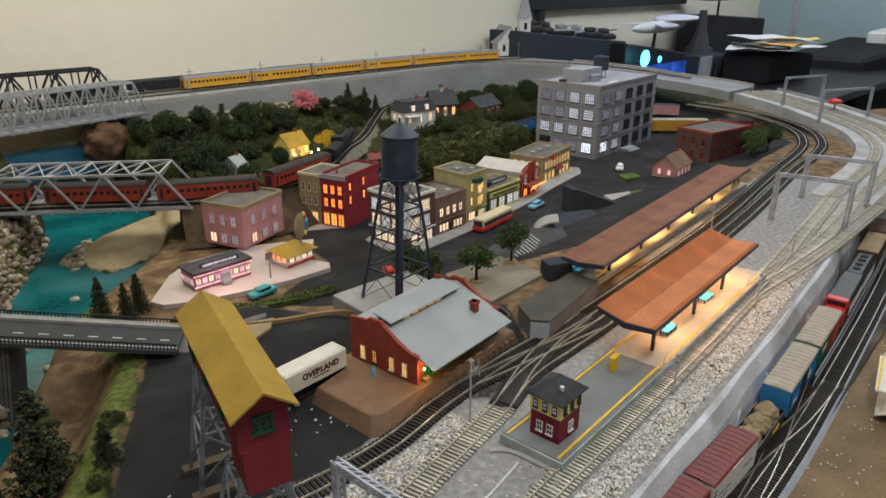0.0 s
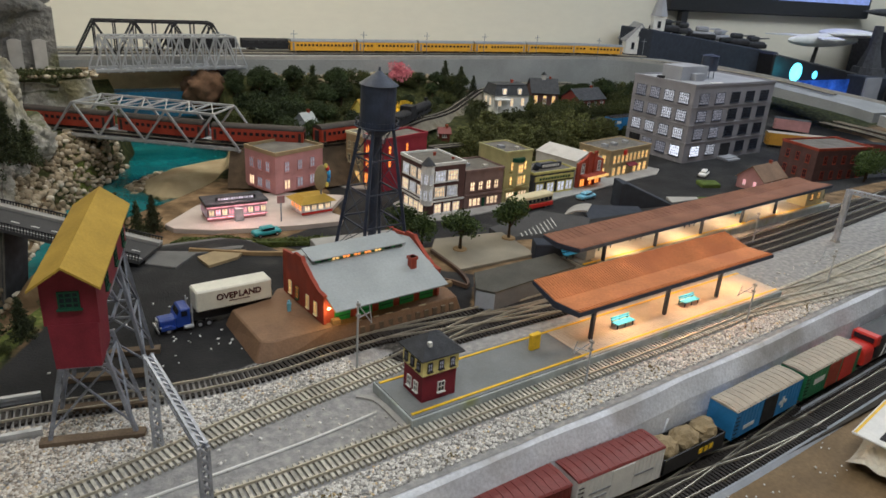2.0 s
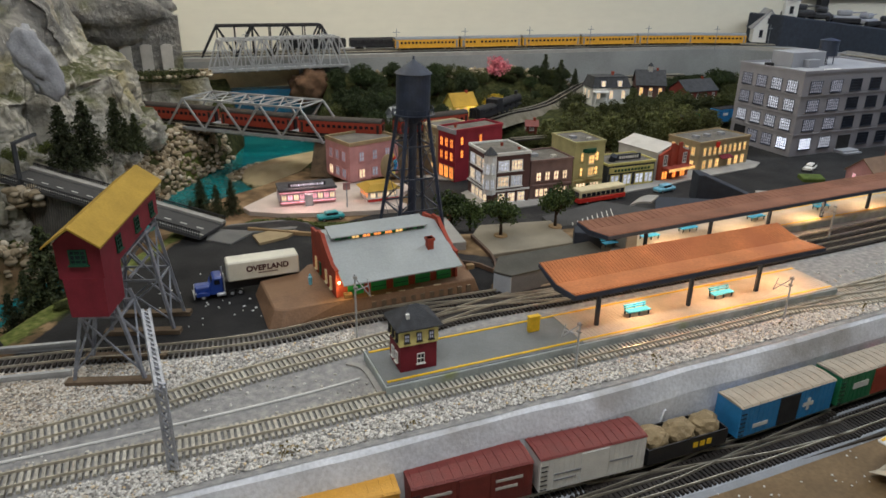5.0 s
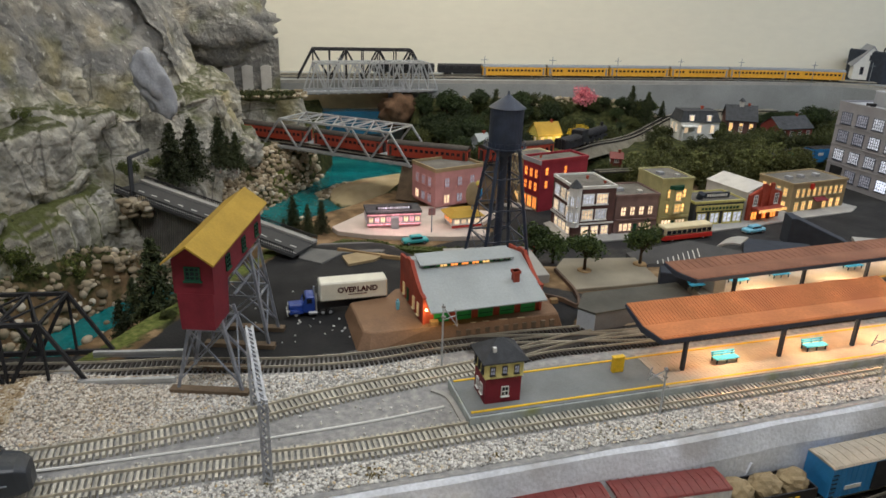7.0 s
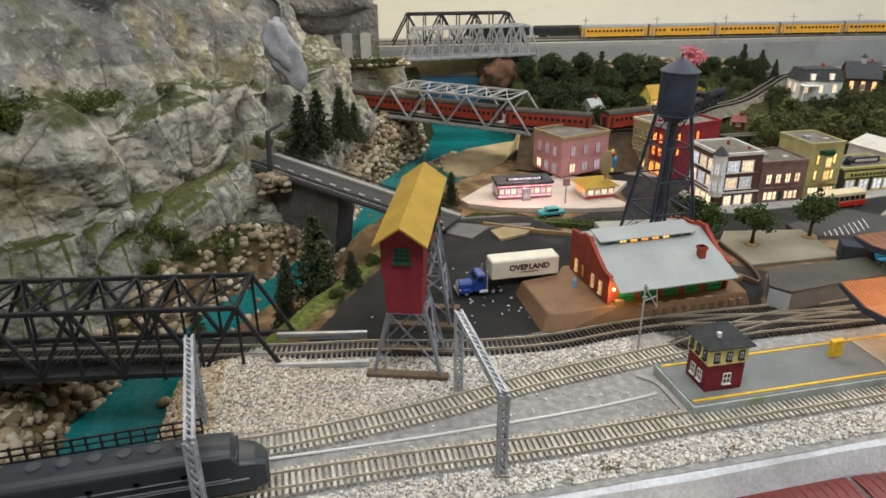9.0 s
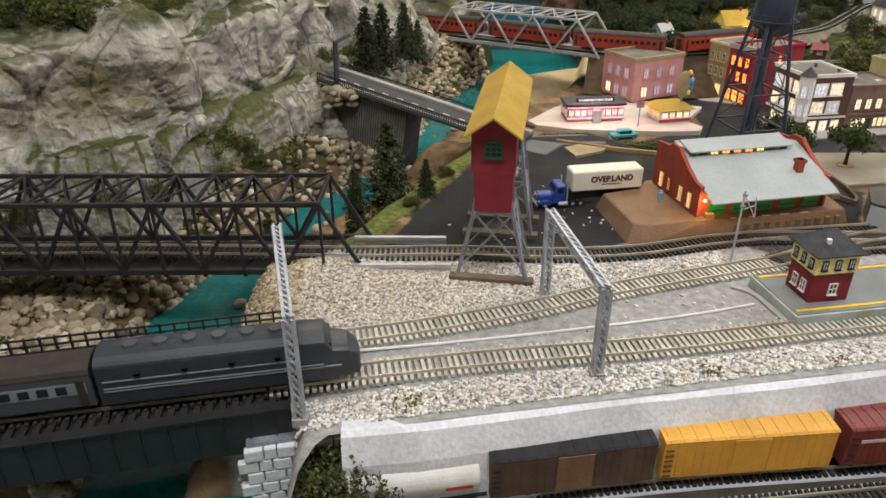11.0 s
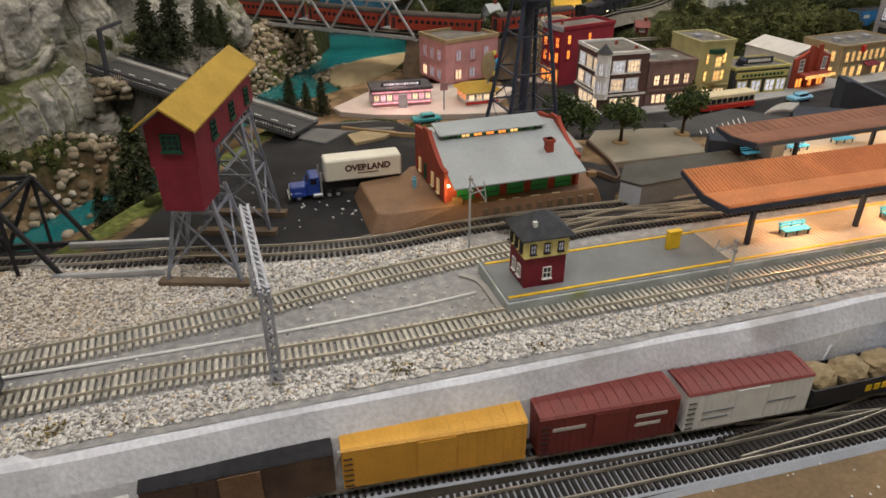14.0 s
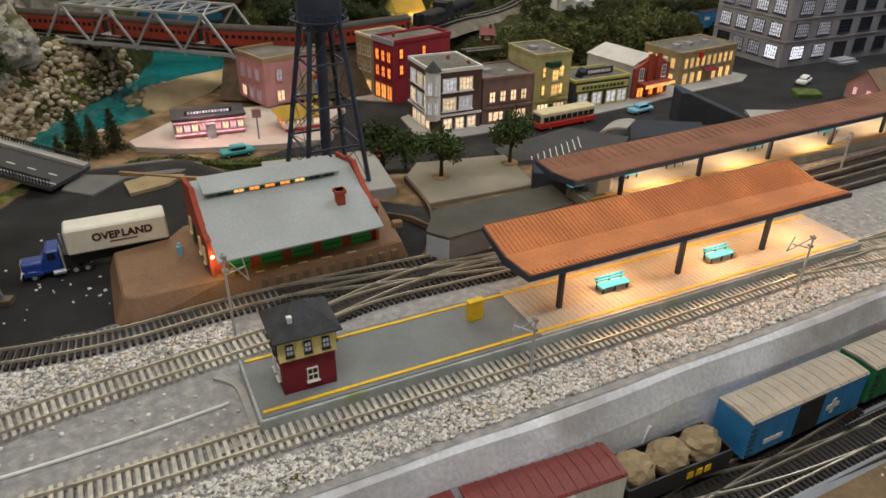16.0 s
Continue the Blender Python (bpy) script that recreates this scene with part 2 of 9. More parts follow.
def beam(bm, p, q, w=0.002, h=None):
    """A straight square bar from p to q."""
    p, q = Vector(p), Vector(q)
    d = q - p
    r = d.to_track_quat("X", "Z").to_matrix().to_4x4()
    box(bm, 0, d.length, -w / 2, w / 2, -(h or w) / 2, (h or w) / 2, Matrix.Translation(p) @ r)


def rod(bm, p, q, r1=0.001, r2=None, seg=8):
    p, q = Vector(p), Vector(q)
    d = q - p
    m = Matrix.Translation((p + q) / 2) @ d.to_track_quat("Z", "Y").to_matrix().to_4x4()
    bmesh.ops.create_cone(bm, cap_ends=True, segments=seg, radius1=r1, radius2=r1 if r2 is None else r2, depth=d.length, matrix=m)


def prism(bm, outline, z0, z1, m=None):
    """A plan outline, counter-clockwise, raised from z0 to z1."""
    m = m or Matrix()
    lo = [bm.verts.new(m @ Vector((x, y, z0))) for x, y in outline]
    hi = [bm.verts.new(m @ Vector((x, y, z1))) for x, y in outline]
    n = len(outline)
    bm.faces.new(lo[::-1])
    bm.faces.new(hi)
    for i in range(n):
        bm.faces.new((lo[i], lo[(i + 1) % n], hi[(i + 1) % n], hi[i]))


def sweep(bm, section, x0, x1, m=None, cap=True):
    """A section in y and z carried from x0 to x1."""
    m = m or Matrix()
    a = [bm.verts.new(m @ Vector((x0, y, z))) for y, z in section]
    b = [bm.verts.new(m @ Vector((x1, y, z))) for y, z in section]
    n = len(section)
    for i in range(n):
        bm.faces.new((a[i], a[(i + 1) % n], b[(i + 1) % n], b[i]))
    if cap:
        bm.faces.new(a[::-1])
        bm.faces.new(b)


def tube(bm, way, w, h, round_seg=0):
    """One connected bar along a line of points."""
    ring = [(math.cos(2 * math.pi * k / round_seg) * w / 2, math.sin(2 * math.pi * k / round_seg) * h / 2) for k in range(round_seg)] or [(-w / 2, -h / 2), (w / 2, -h / 2), (w / 2, h / 2), (-w / 2, h / 2)]
    rows = []
    for i, p in enumerate(way):
        t = (way[min(i + 1, len(way) - 1)] - way[max(i - 1, 0)]).normalized()
        side = t.cross(Vector((0, 0, 1))).normalized()
        rows.append([bm.verts.new(p + side * a + Vector((0, 0, b))) for a, b in ring])
    n = len(ring)
    for a, b in zip(rows, rows[1:]):
        for k in range(n):
            bm.faces.new((a[k], a[(k + 1) % n], b[(k + 1) % n], b[k]))
    bm.faces.new(rows[0][::-1])
    bm.faces.new(rows[-1])


def loft(bm, rings):
    n = len(rings[0])
    for a, b in zip(rings, rings[1:]):
        for k in range(n):
            bm.faces.new((a[k], a[(k + 1) % n], b[(k + 1) % n], b[k]))
    bm.faces.new(rings[0])
    bm.faces.new(rings[-1][::-1])


def finish(ob_name, bm, material, bevel=0.0):
    if bevel:
        bmesh.ops.bevel(bm, geom=bm.edges[:], offset=bevel, segments=1, affect="EDGES")
    bmesh.ops.recalc_face_normals(bm, faces=bm.faces[:])
    me = bpy.data.meshes.new(ob_name)
    bm.to_mesh(me)
    bm.free()
    me.materials.append(M[material] if isinstance(material, str) else material)
    return new(ob_name, me)


def part(name, bm, material, parent, label="", bevel=0.0):
    ob = finish(name, bm, material, bevel)
    ob.parent = parent
    if label:
        ob["label"] = label
    return ob


def share(name, mesh, parent, m):
    ob = new(name, mesh)
    ob.parent = parent
    ob.matrix_local = m
    return ob


def thing(name, at, turn, label, category, group="", kind=""):
    ob = new(name)
    ob.empty_display_size = 0.01
    ob.matrix_world = pose(*at, 0, 0, turn)
    return tagged(ob, label, category, group, kind)


def solid(name, bm, material, label, category, group="", kind="", bevel=0.0):
    return tagged(finish(name, bm, material, bevel), label, category, group, kind)


def B():
    return bmesh.new()


def smooth(a, b, x):
    t = np.clip((x - a) / (b - a), 0, 1)
    return t * t * (3 - 2 * t)


def away(poly, x, y, closed=True):
    """Distance from points to a polyline, and for a closed one whether they lie inside."""
    p = np.array(poly, float)
    q = np.roll(p, -1, 0) if closed else p[1:]
    p = p if closed else p[:-1]
    best = np.full(np.shape(x), 9.0)
    inside = np.zeros(np.shape(x), bool)
    for (ax, ay), (bx, by) in zip(p, q):
        dx, dy = bx - ax, by - ay
        t = np.clip(((x - ax) * dx + (y - ay) * dy) / (dx * dx + dy * dy + 1e-12), 0, 1)
        best = np.minimum(best, np.hypot(x - ax - t * dx, y - ay - t * dy))
        if abs(dy) > 1e-9:
            inside ^= ((ay > y) != (by > y)) & (x < dx * (y - ay) / dy + ax)
    return np.where(inside, best, -best) if closed else best


def fnoise(x, y, z=0.0, octaves=4):
    return np.array([noise.fractal((a, b, z), 0.9, 2.1, octaves) for a, b in zip(np.ravel(x), np.ravel(y))]).reshape(np.shape(x))


def curve(points, step):
    """Points every step metres on a smooth line through the given ones."""
    p = [Vector(v) for v in points]
    p = [2 * p[0] - p[1], *p, 2 * p[-1] - p[-2]]
    out = []
    for i in range(1, len(p) - 2):
        for k in range(24):
            t = k / 24
            out.append(0.5 * (2 * p[i] + (p[i + 1] - p[i - 1]) * t + (2 * p[i - 1] - 5 * p[i] + 4 * p[i + 1] - p[i + 2]) * t * t + (3 * p[i] - p[i - 1] - 3 * p[i + 1] + p[i + 2]) * t**3))
    out.append(p[-2])
    even, gone = [out[0]], 0.0
    for a, b in zip(out, out[1:]):
        d = (b - a).length
        while gone + d >= step:
            a = a + (b - a) * ((step - gone) / d)
            d = (b - a).length
            even.append(a)
            gone = 0.0
        gone += d
    return even


# ---- the room ----
def room():
    for name, dims, m in (
        ("wall_north", (-2.2, 5.15, 1.98, 2.08, -0.95, 1.6), "wallpaint"),
        ("wall_south", (-2.2, 5.15, -2.5, -2.4, -0.95, 1.6), "wallpaint"),
        ("wall_west", (-2.3, -2.2, -2.5, 2.08, -0.95, 1.6), "wallpaint"),
        ("wall_east", (5.15, 5.25, -2.5, 2.08, -0.95, 1.6), "bluewall"),
        ("floor", (-2.3, 5.25, -2.5, 2.08, -1.0, -0.95), "carpet"),
        ("ceiling", (-2.3, 5.25, -2.5, 2.08, 1.6, 1.66), "ceiling"),
    ):
        bm = B()
        box(bm, *dims)
        solid(name, bm, m, "plain painted " + name.split("_")[0] + " of the layout room", name.split("_")[0], kind="structure")


room()

# ---- the land of the layout ----
RIVER = [(0.0, 1.7), (0.0, 1.45), (-0.04, 1.3), (-0.09, 1.17), (-0.17, 1.02), (-0.25, 0.88), (-0.34, 0.72), (-0.45, 0.54), (-0.54, 0.42), (-0.61, 0.29), (-0.63, 0.15), (-0.62, 0.0), (-0.62, -0.3)]
WATER = -0.085
BEACH = [(-0.10, 1.03), (-0.135, 1.15), (-0.06, 1.235), (0.06, 1.29), (0.19, 1.32), (0.16, 1.15), (0.02, 1.05)]
YARD = [(-0.41, 0.165), (-0.2, 0.142), (0.02, 0.16), (0.17, 0.172), (0.24, 0.27), (0.1, 0.37), (0.06, 0.47), (0.0, 0.53), (-0.06, 0.56), (-0.12, 0.58), (-0.21, 0.54), (-0.26, 0.45), (-0.345, 0.30)]
SLIP = [(0.0, 0.137), (0.03, 0.095), (0.12, 0.098), (0.3, 0.11), (0.6, 0.135), (0.9, 0.17), (0.9, 0.215), (0.6, 0.19), (0.3, 0.178), (0.16, 0.168), (0.05, 0.158)]
TOWN = [(0.02, 0.61), (0.1, 0.48), (0.25, 0.4), (0.55, 0.33), (0.7, 0.36), (1.25, 0.36), (1.8, 0.42), (2.1, 0.6), (2.3, 0.9), (2.3, 1.25), (1.75, 1.3), (1.5, 1.02), (1.2, 0.95), (1.0, 0.84), (0.6, 0.8), (0.5, 0.95), (0.24, 0.95), (0.2, 0.7)]


def wall_line(x):
    return -0.098 + 0.085 * x + 0.03 * np.clip(x, 0, 3) ** 2


def river_side(y):
    """Where the river's middle lies for each y."""
    p = np.array(RIVER[::-1])
    return np.interp(y, p[:, 1], p[:, 0])


def land_height(x, y):
    yard = smooth(0.06, -0.06, x)
    z = -0.045 * smooth(0.34 + 0.18 * yard, 0.58 + 0.09 * yard, y) + 0.045 * smooth(1.0, 1.28, y) + 0.09 * smooth(1.42, 1.66, y) * smooth(1.15, 0.85, x)
    n = fnoise(x * 5, y * 5, 1.0, 4)
    wild = np.maximum(smooth(0.95, 1.15, y), smooth(-0.35, -0.5, x))
    z = z + 0.012 * n * wild
    d = away(RIVER, x, y, False)
    west = smooth(0.01, -0.03, x - river_side(y))
    rear = smooth(0.72, 1.05, y)
    low = smooth(-0.58, -0.66, x) * smooth(0.42, 0.30, y)
    z = z * (1 - low) + (-0.05 + 0.012 * n) * low
    z = z + west * rear * 0.05 * smooth(0.10, 0.2, d) * smooth(1.3, 1.2, y)
    edge = np.interp(y, [0.13, 0.17, 0.30, 0.45, 0.54], [-0.50, -0.455, -0.38, -0.29, -0.24])
    drop = smooth(0.0, 0.085, edge - x + 0.012 * n) * smooth(0.12, 0.17, y) * smooth(0.64, 0.54, y) * (1 - west)
    z = z * (1 - drop) - 0.072 * drop
    half = 0.010 + 0.115 * rear + 0.012 * n * (1 - rear) - 0.05 * west * rear
    bank = 0.05 + 0.045 * smooth(0.3, 0.1, y)
    cut = 1 - smooth(half, half + bank, d)
    cut = np.maximum(cut, smooth(-0.47, -0.50, x) * smooth(-0.095, -0.125, y))
    z = z * (1 - cut) + (-0.125) * cut
    shore = away(BEACH, x, y)
    return np.where(shore > -0.02, np.maximum(z, -0.09 + 0.03 * smooth(-0.02, 0.05, shore)), z)


def land():
    nx, ny = 420, 260
    u, v = np.meshgrid(np.linspace(0, 1, nx), np.linspace(0, 1, ny))
    x = -1.25 + 3.9 * u
    front = wall_line(x) - 0.22 * smooth(-0.45, -0.52, x)
    y = front + (1.64 - front) * v**1.25
    z = land_height(x, y)
    verts = np.stack([x, y, z], -1).reshape(-1, 3)
    i = np.arange(nx * ny).reshape(ny, nx)
    faces = np.stack([i[:-1, :-1], i[:-1, 1:], i[1:, 1:], i[1:, :-1]], -1).reshape(-1, 4)
    me = bpy.data.meshes.new("ground")
    me.from_pydata(verts.tolist(), [], faces.tolist())
    X, Y = verts[:, 0], verts[:, 1]
    street = np.maximum(away(YARD, X, Y), away(TOWN, X, Y))
    sand = away(BEACH, X, Y)
    grass = np.maximum(np.minimum(Y - 1.0, 0.3), np.minimum(0.032 - np.abs(X - np.interp(Y, [0.13, 0.17, 0.30, 0.45, 0.54], [-0.50, -0.455, -0.38, -0.29, -0.24]) - 0.012), Y - 0.17))
    grass = np.maximum(grass, -np.abs(away([(-0.12, 0.60), (0.0, 0.6), (0.12, 0.56)], X, Y, False)) + 0.03)
    ballast = np.maximum(np.minimum(0.165 - Y, X + 0.54), np.minimum(np.minimum(X - 0.55, 1.35 - X), 0.24 + 0.1 * (X - 0.55) - Y))
    verge = np.minimum(0.026 - np.abs(X - np.interp(Y, [0.13, 0.17, 0.30, 0.45, 0.54], [-0.50, -0.455, -0.38, -0.29, -0.24]) - 0.004), Y - 0.165)
    moss = np.minimum(np.minimum(-0.04 - (X - river_side(Y)), Y - 0.2), 0.75 - Y)
    for name, value in (("verge", verge), ("moss", moss), ("slip", away(SLIP, X, Y)), ("street", street), ("sand", sand), ("grass", grass), ("ballast", ballast)):
        me.attributes.new(name, "FLOAT", "POINT").data.foreach_set("value", value.astype(np.float32))
    me.shade_smooth()
    me.materials.append(ground_material())
    tagged(new("ground", me), "modelled land of asphalt yard, ballast, grass, sand and river banks", "ground", kind="structure")


def ground_material():
    m = bpy.data.materials.new("modelled_ground")
    m.use_nodes = True
    n, l = m.node_tree.nodes, m.node_tree.links
    bsdf = n["Principled BSDF"]
    bsdf.inputs["Roughness"].default_value = 0.9
    bsdf.inputs["Specular IOR Level"].default_value = 0.2
    tc = n.new("ShaderNodeTexCoord")

    def tex(scale, detail=5):
        t = n.new("ShaderNodeTexNoise")
        t.inputs["Scale"].default_value, t.inputs["Detail"].default_value = scale, detail
        l.new(tc.outputs["Object"], t.inputs["Vector"])
        return t.outputs["Fac"]

    def ramp(fac, *stops):
        r = n.new("ShaderNodeValToRGB")
        while len(r.color_ramp.elements) < len(stops):
            r.color_ramp.elements.new(0.5)
        for e, (at, colour) in zip(r.color_ramp.elements, stops):
            e.position, e.color = at, (*colour, 1)
        l.new(fac, r.inputs["Fac"])
        return r.outputs["Color"]

    edge = tex(45, 6)

    def mask(name, soft=0.012, rough=0.05):
        a = n.new("ShaderNodeAttribute")
        a.attribute_name = name
        wob = n.new("ShaderNodeMath")
        wob.operation = "MULTIPLY_ADD"
        l.new(edge, wob.inputs[0])
        wob.inputs[1].default_value, wob.inputs[2].default_value = rough, -rough / 2
        add = n.new("ShaderNodeMath")
        l.new(a.outputs["Fac"], add.inputs[0])
        l.new(wob.outputs[0], add.inputs[1])
        r = n.new("ShaderNodeMapRange")
        r.inputs["From Min"].default_value, r.inputs["From Max"].default_value = 0, soft
        l.new(add.outputs[0], r.inputs["Value"])
        return r.outputs[0]

    def mix(fac, a, b):
        x = n.new("ShaderNodeMix")
        x.data_type = "RGBA"
        l.new(fac, x.inputs["Factor"])
        l.new(a, x.inputs["A"])
        l.new(b, x.inputs["B"])
        return x.outputs["Result"]

    dirt = ramp(tex(30, 8), (0.3, (0.07, 0.046, 0.024)), (0.5, (0.17, 0.11, 0.058)), (0.7, (0.32, 0.22, 0.125)))
    turf = ramp(tex(70, 8), (0.3, (0.012, 0.016, 0.005)), (0.5, (0.03, 0.036, 0.01)), (0.7, (0.085, 0.082, 0.03)))
    sand = ramp(tex(20, 6), (0.3, (0.33, 0.26, 0.15)), (0.7, (0.5, 0.41, 0.26)))
    tar = ramp(tex(16, 8), (0.3, (0.016, 0.016, 0.017)), (0.6, (0.03, 0.03, 0.031)), (0.75, (0.062, 0.057, 0.052)))
    grey = ramp(tex(120, 6), (0.3, (0.225, 0.225, 0.225)), (0.5, (0.305, 0.302, 0.30)), (0.7, (0.41, 0.40, 0.38)))
    out = mix(mask("grass", 0.02, 0.12), dirt, turf)
    lush = ramp(tex(110, 8), (0.3, (0.05, 0.065, 0.014)), (0.5, (0.11, 0.135, 0.03)), (0.7, (0.20, 0.20, 0.07)))
    out = mix(mask("verge", 0.008, 0.03), out, lush)
    out = mix(mask("moss", 0.03, 0.12), out, turf)
    out = mix(mask("ballast", 0.008, 0.02), out, grey)
    cinder = ramp(tex(160, 6), (0.3, (0.03, 0.028, 0.025)), (0.55, (0.075, 0.07, 0.062)), (0.72, (0.2, 0.19, 0.175)))
    out = mix(mask("slip", 0.012, 0.03), out, cinder)
    out = mix(mask("sand", 0.006, 0.03), out, sand)
    out = mix(mask("street", 0.004, 0.012), out, tar)
    l.new(out, bsdf.inputs["Base Color"])
    b = n.new("ShaderNodeBump")
    b.inputs["Strength"].default_value, b.inputs["Distance"].default_value = 0.35, 0.003
    l.new(tex(350, 4), b.inputs["Height"])
    l.new(b.outputs[0], bsdf.inputs["Normal"])
    return m


land()


def water_material():
    m = mat("river_resin", (0.008, 0.13, 0.14), 0.08, 0, 0.35, 10, 160, 0.12, spot=(0.02, 0.2, 0.19))
    return m


def river():
    bm = B()
    prism(bm, [(-1.2, -0.32), (-0.43, -0.32), (-0.43, 0.3), (-0.05, 0.75), (0.25, 1.2), (0.25, 1.66), (-0.3, 1.66), (-1.2, 0.6)], WATER - 0.03, WATER)
    solid("river_water", bm, water_material(), "teal cast-resin river water between rocky banks", "river", kind="structure")
    bm = B()
    prism(bm, [(-0.2, 1.6), (0.1, 1.6), (0.1, 1.664), (-0.2, 1.664)], -0.02, 0.052)
    solid("upper_water", bm, mat("blue_water", (0.03, 0.16, 0.28), 0.15, 0, 0.25, 12, 160, 0.15), "blue painted water under the upper truss bridges", "water", kind="structure")


river()


# ---- front wall, lower deck, bench ----
def front_wall():
    xs = np.linspace(-0.44, 2.4, 96)
    th = thing("retaining_wall", (0, 0, 0), 0, "grey painted concrete retaining wall along the yard", "wall", kind="structure")
    bm = B()
    rings = []
    for x in xs:
        y = float(wall_line(x)) + 0.0015 * math.sin(x * 23)
        n = 0.0022 * noise.fractal(Vector((x * 14, 2, 0)), 0.9, 2, 4)
        rings.append([bm.verts.new(p) for p in ((x, y - 0.020 + n, -0.084), (x, y - 0.0185 + n, -0.05), (x, y - 0.015 + n, -0.025), (x, y - 0.006, -0.003 + n * 0.5), (x, y - 0.001, -0.0005 + n * 0.6), (x, y + 0.012, -0.002), (x, y + 0.012, -0.084))])
    loft(bm, rings)
    part("fascia", bm, "concrete", th)
    for x in np.arange(-0.3, 2.2, 0.115):
        bm = B()
        y = float(wall_line(x))
        beam(bm, (x, y - 0.0175, -0.036), (x - 0.010, y - 0.0195, -0.062), 0.003)
        part("wall_bracket", bm, "concrete", th)


front_wall()


def lower_deck():
    bm = B()
    prism(bm, [(-0.44, -0.22), (2.4, -0.02), (2.4, 0.4), (-0.44, -0.11)], -0.13, -0.079)
    solid("lower_deck", bm, "deck", "dark lower shelf with scattered ballast below the wall", "shelf", kind="structure")
    bm = B()
    prism(bm, [(-0.5, -0.33), (2.4, -0.16), (2.4, -0.072), (0.62, -0.139), (0.36, -0.160), (0.11, -0.175), (-0.5, -0.215)], -0.16, -0.083)
    solid("bench_edge", bm, "board", "brown wooden edge board of the layout bench", "bench", kind="structure")


lower_deck()


# ---- track ----
GAUGE = 0.0195


def tie_mesh(name, material, w=0.034, l=0.003, h=0.0028):
    bm = B()
    box(bm, -l / 2, l / 2, -w / 2, w / 2, 0, h)
    ob = finish(name, bm, material)
    me = ob.data
    bpy.data.objects.remove(ob)
    return me


TIES = {"tie_grey": tie_mesh("tie", "tie_grey"), "tie_dark": tie_mesh("tie", "tie_dark")}


def track(points, tie, label, z=0.0, ties=True, bed=None, spacing=0.0058, stretch=(-0.75, 0.95)):
    pts = [Vector((x, y, z + (rest[0] if rest else 0))) for x, y, *rest in points]
    th = thing("track", (0, 0, 0), 0, label, "track", "tracks of the layout")
    way = curve(pts, spacing)
    tang = [(way[min(i + 1, len(way) - 1)] - way[max(i - 1, 0)]).normalized() for i in range(len(way))]
    if ties:
        near = [i for i, p in enumerate(way) if stretch[0] < p.x < stretch[1]][:300]
        rest = sorted(set(range(len(way))) - set(near))
        spot = lambda i: Matrix.Translation(way[i]) @ tang[i].to_track_quat("X", "Z").to_matrix().to_4x4() @ pose(0, 0, 0.0008, 0, 0, random.uniform(-1.2, 1.2))  # noqa: E731
        for i in near:
            share("tie", TIES[tie], th, spot(i))
        if rest:
            v = np.array([tuple(q.co) for q in TIES[tie].vertices] )
            f = np.array([list(q.vertices) for q in TIES[tie].polygons])
            vs, fs = [], []
            for k, i in enumerate(rest):
                m = np.array(spot(i))
                vs.append(v @ m[:3, :3].T + m[:3, 3])
                fs.append(f + k * len(v))
            me = bpy.data.meshes.new("far_tie")
            me.from_pydata(np.concatenate(vs).tolist(), [], np.concatenate(fs).tolist())
            me.materials.append(M[tie])
            ob = new("far_tie", me)
            ob.parent = th
            tagged(ob, kind="stuff")
    for side in (-1, 1):
        bm = B()
        rings = []
        for p, d in zip(way, tang):
            n = Vector((-d.y, d.x, 0))
            c = p + n * side * GAUGE / 2
            rings.append([bm.verts.new(c + n * a + Vector((0, 0, b))) for a, b in ((-0.0008, 0.0034), (0.0008, 0.0034), (0.0006, 0.0062), (-0.0006, 0.0062))])
        for a, b in zip(rings, rings[1:]):
            for k in range(4):
                bm.faces.new((a[k], a[(k + 1) % 4], b[(k + 1) % 4], b[k]))
        part("rail", bm, "steel", th)
    if bed:
        bm = B()
        rings = []
        for p, d in zip(way[::2], tang[::2]):
            n = Vector((-d.y, d.x, 0))
            rings.append([bm.verts.new(p + n * a + Vector((0, 0, b))) for a, b in ((-0.024, -0.004), (-0.019, 0.0008), (0.019, 0.0008), (0.024, -0.004))])
        for a, b in zip(rings, rings[1:]):
            for k in range(3):
                bm.faces.new((a[k], a[k + 1], b[k + 1], b[k]))
        part("roadbed", bm, bed, th)
    return th


TRACK_A = [(-1.2, -0.165), (-0.8, -0.112), (-0.62, -0.09), (-0.458, -0.072), (-0.314, -0.059), (-0.159, -0.051), (-0.008, -0.036), (0.193, -0.018), (0.374, 0.0), (0.634, 0.03), (0.9, 0.066), (1.2, 0.108)]
TRACK_B = [(-1.2, -0.105), (-0.8, -0.058), (-0.62, -0.037), (-0.537, -0.026), (-0.4, -0.01), (-0.274, 0.016), (-0.17, 0.047), (-0.056, 0.072), (0.013, 0.086), (0.099, 0.112), (0.19, 0.119), (0.3, 0.126), (0.6, 0.152), (0.9, 0.188), (1.2, 0.235), (1.39, 0.265), (1.61, 0.29), (1.78, 0.33), (1.95, 0.42), (2.09, 0.57), (2.17, 0.74), (2.2, 0.95)]
TRACK_C = [(-1.2, 0.205), (-0.76, 0.182), (-0.446, 0.15), (-0.338, 0.143), (-0.22, 0.127), (-0.125, 0.126), (-0.034, 0.142), (0.036, 0.15), (0.107, 0.155), (0.19, 0.158), (0.288, 0.161), (0.6, 0.19), (0.9, 0.226), (1.2, 0.275), (1.39, 0.305), (1.59, 0.335), (1.75, 0.375), (1.91, 0.46), (2.03, 0.6), (2.1, 0.76), (2.12, 0.95)]
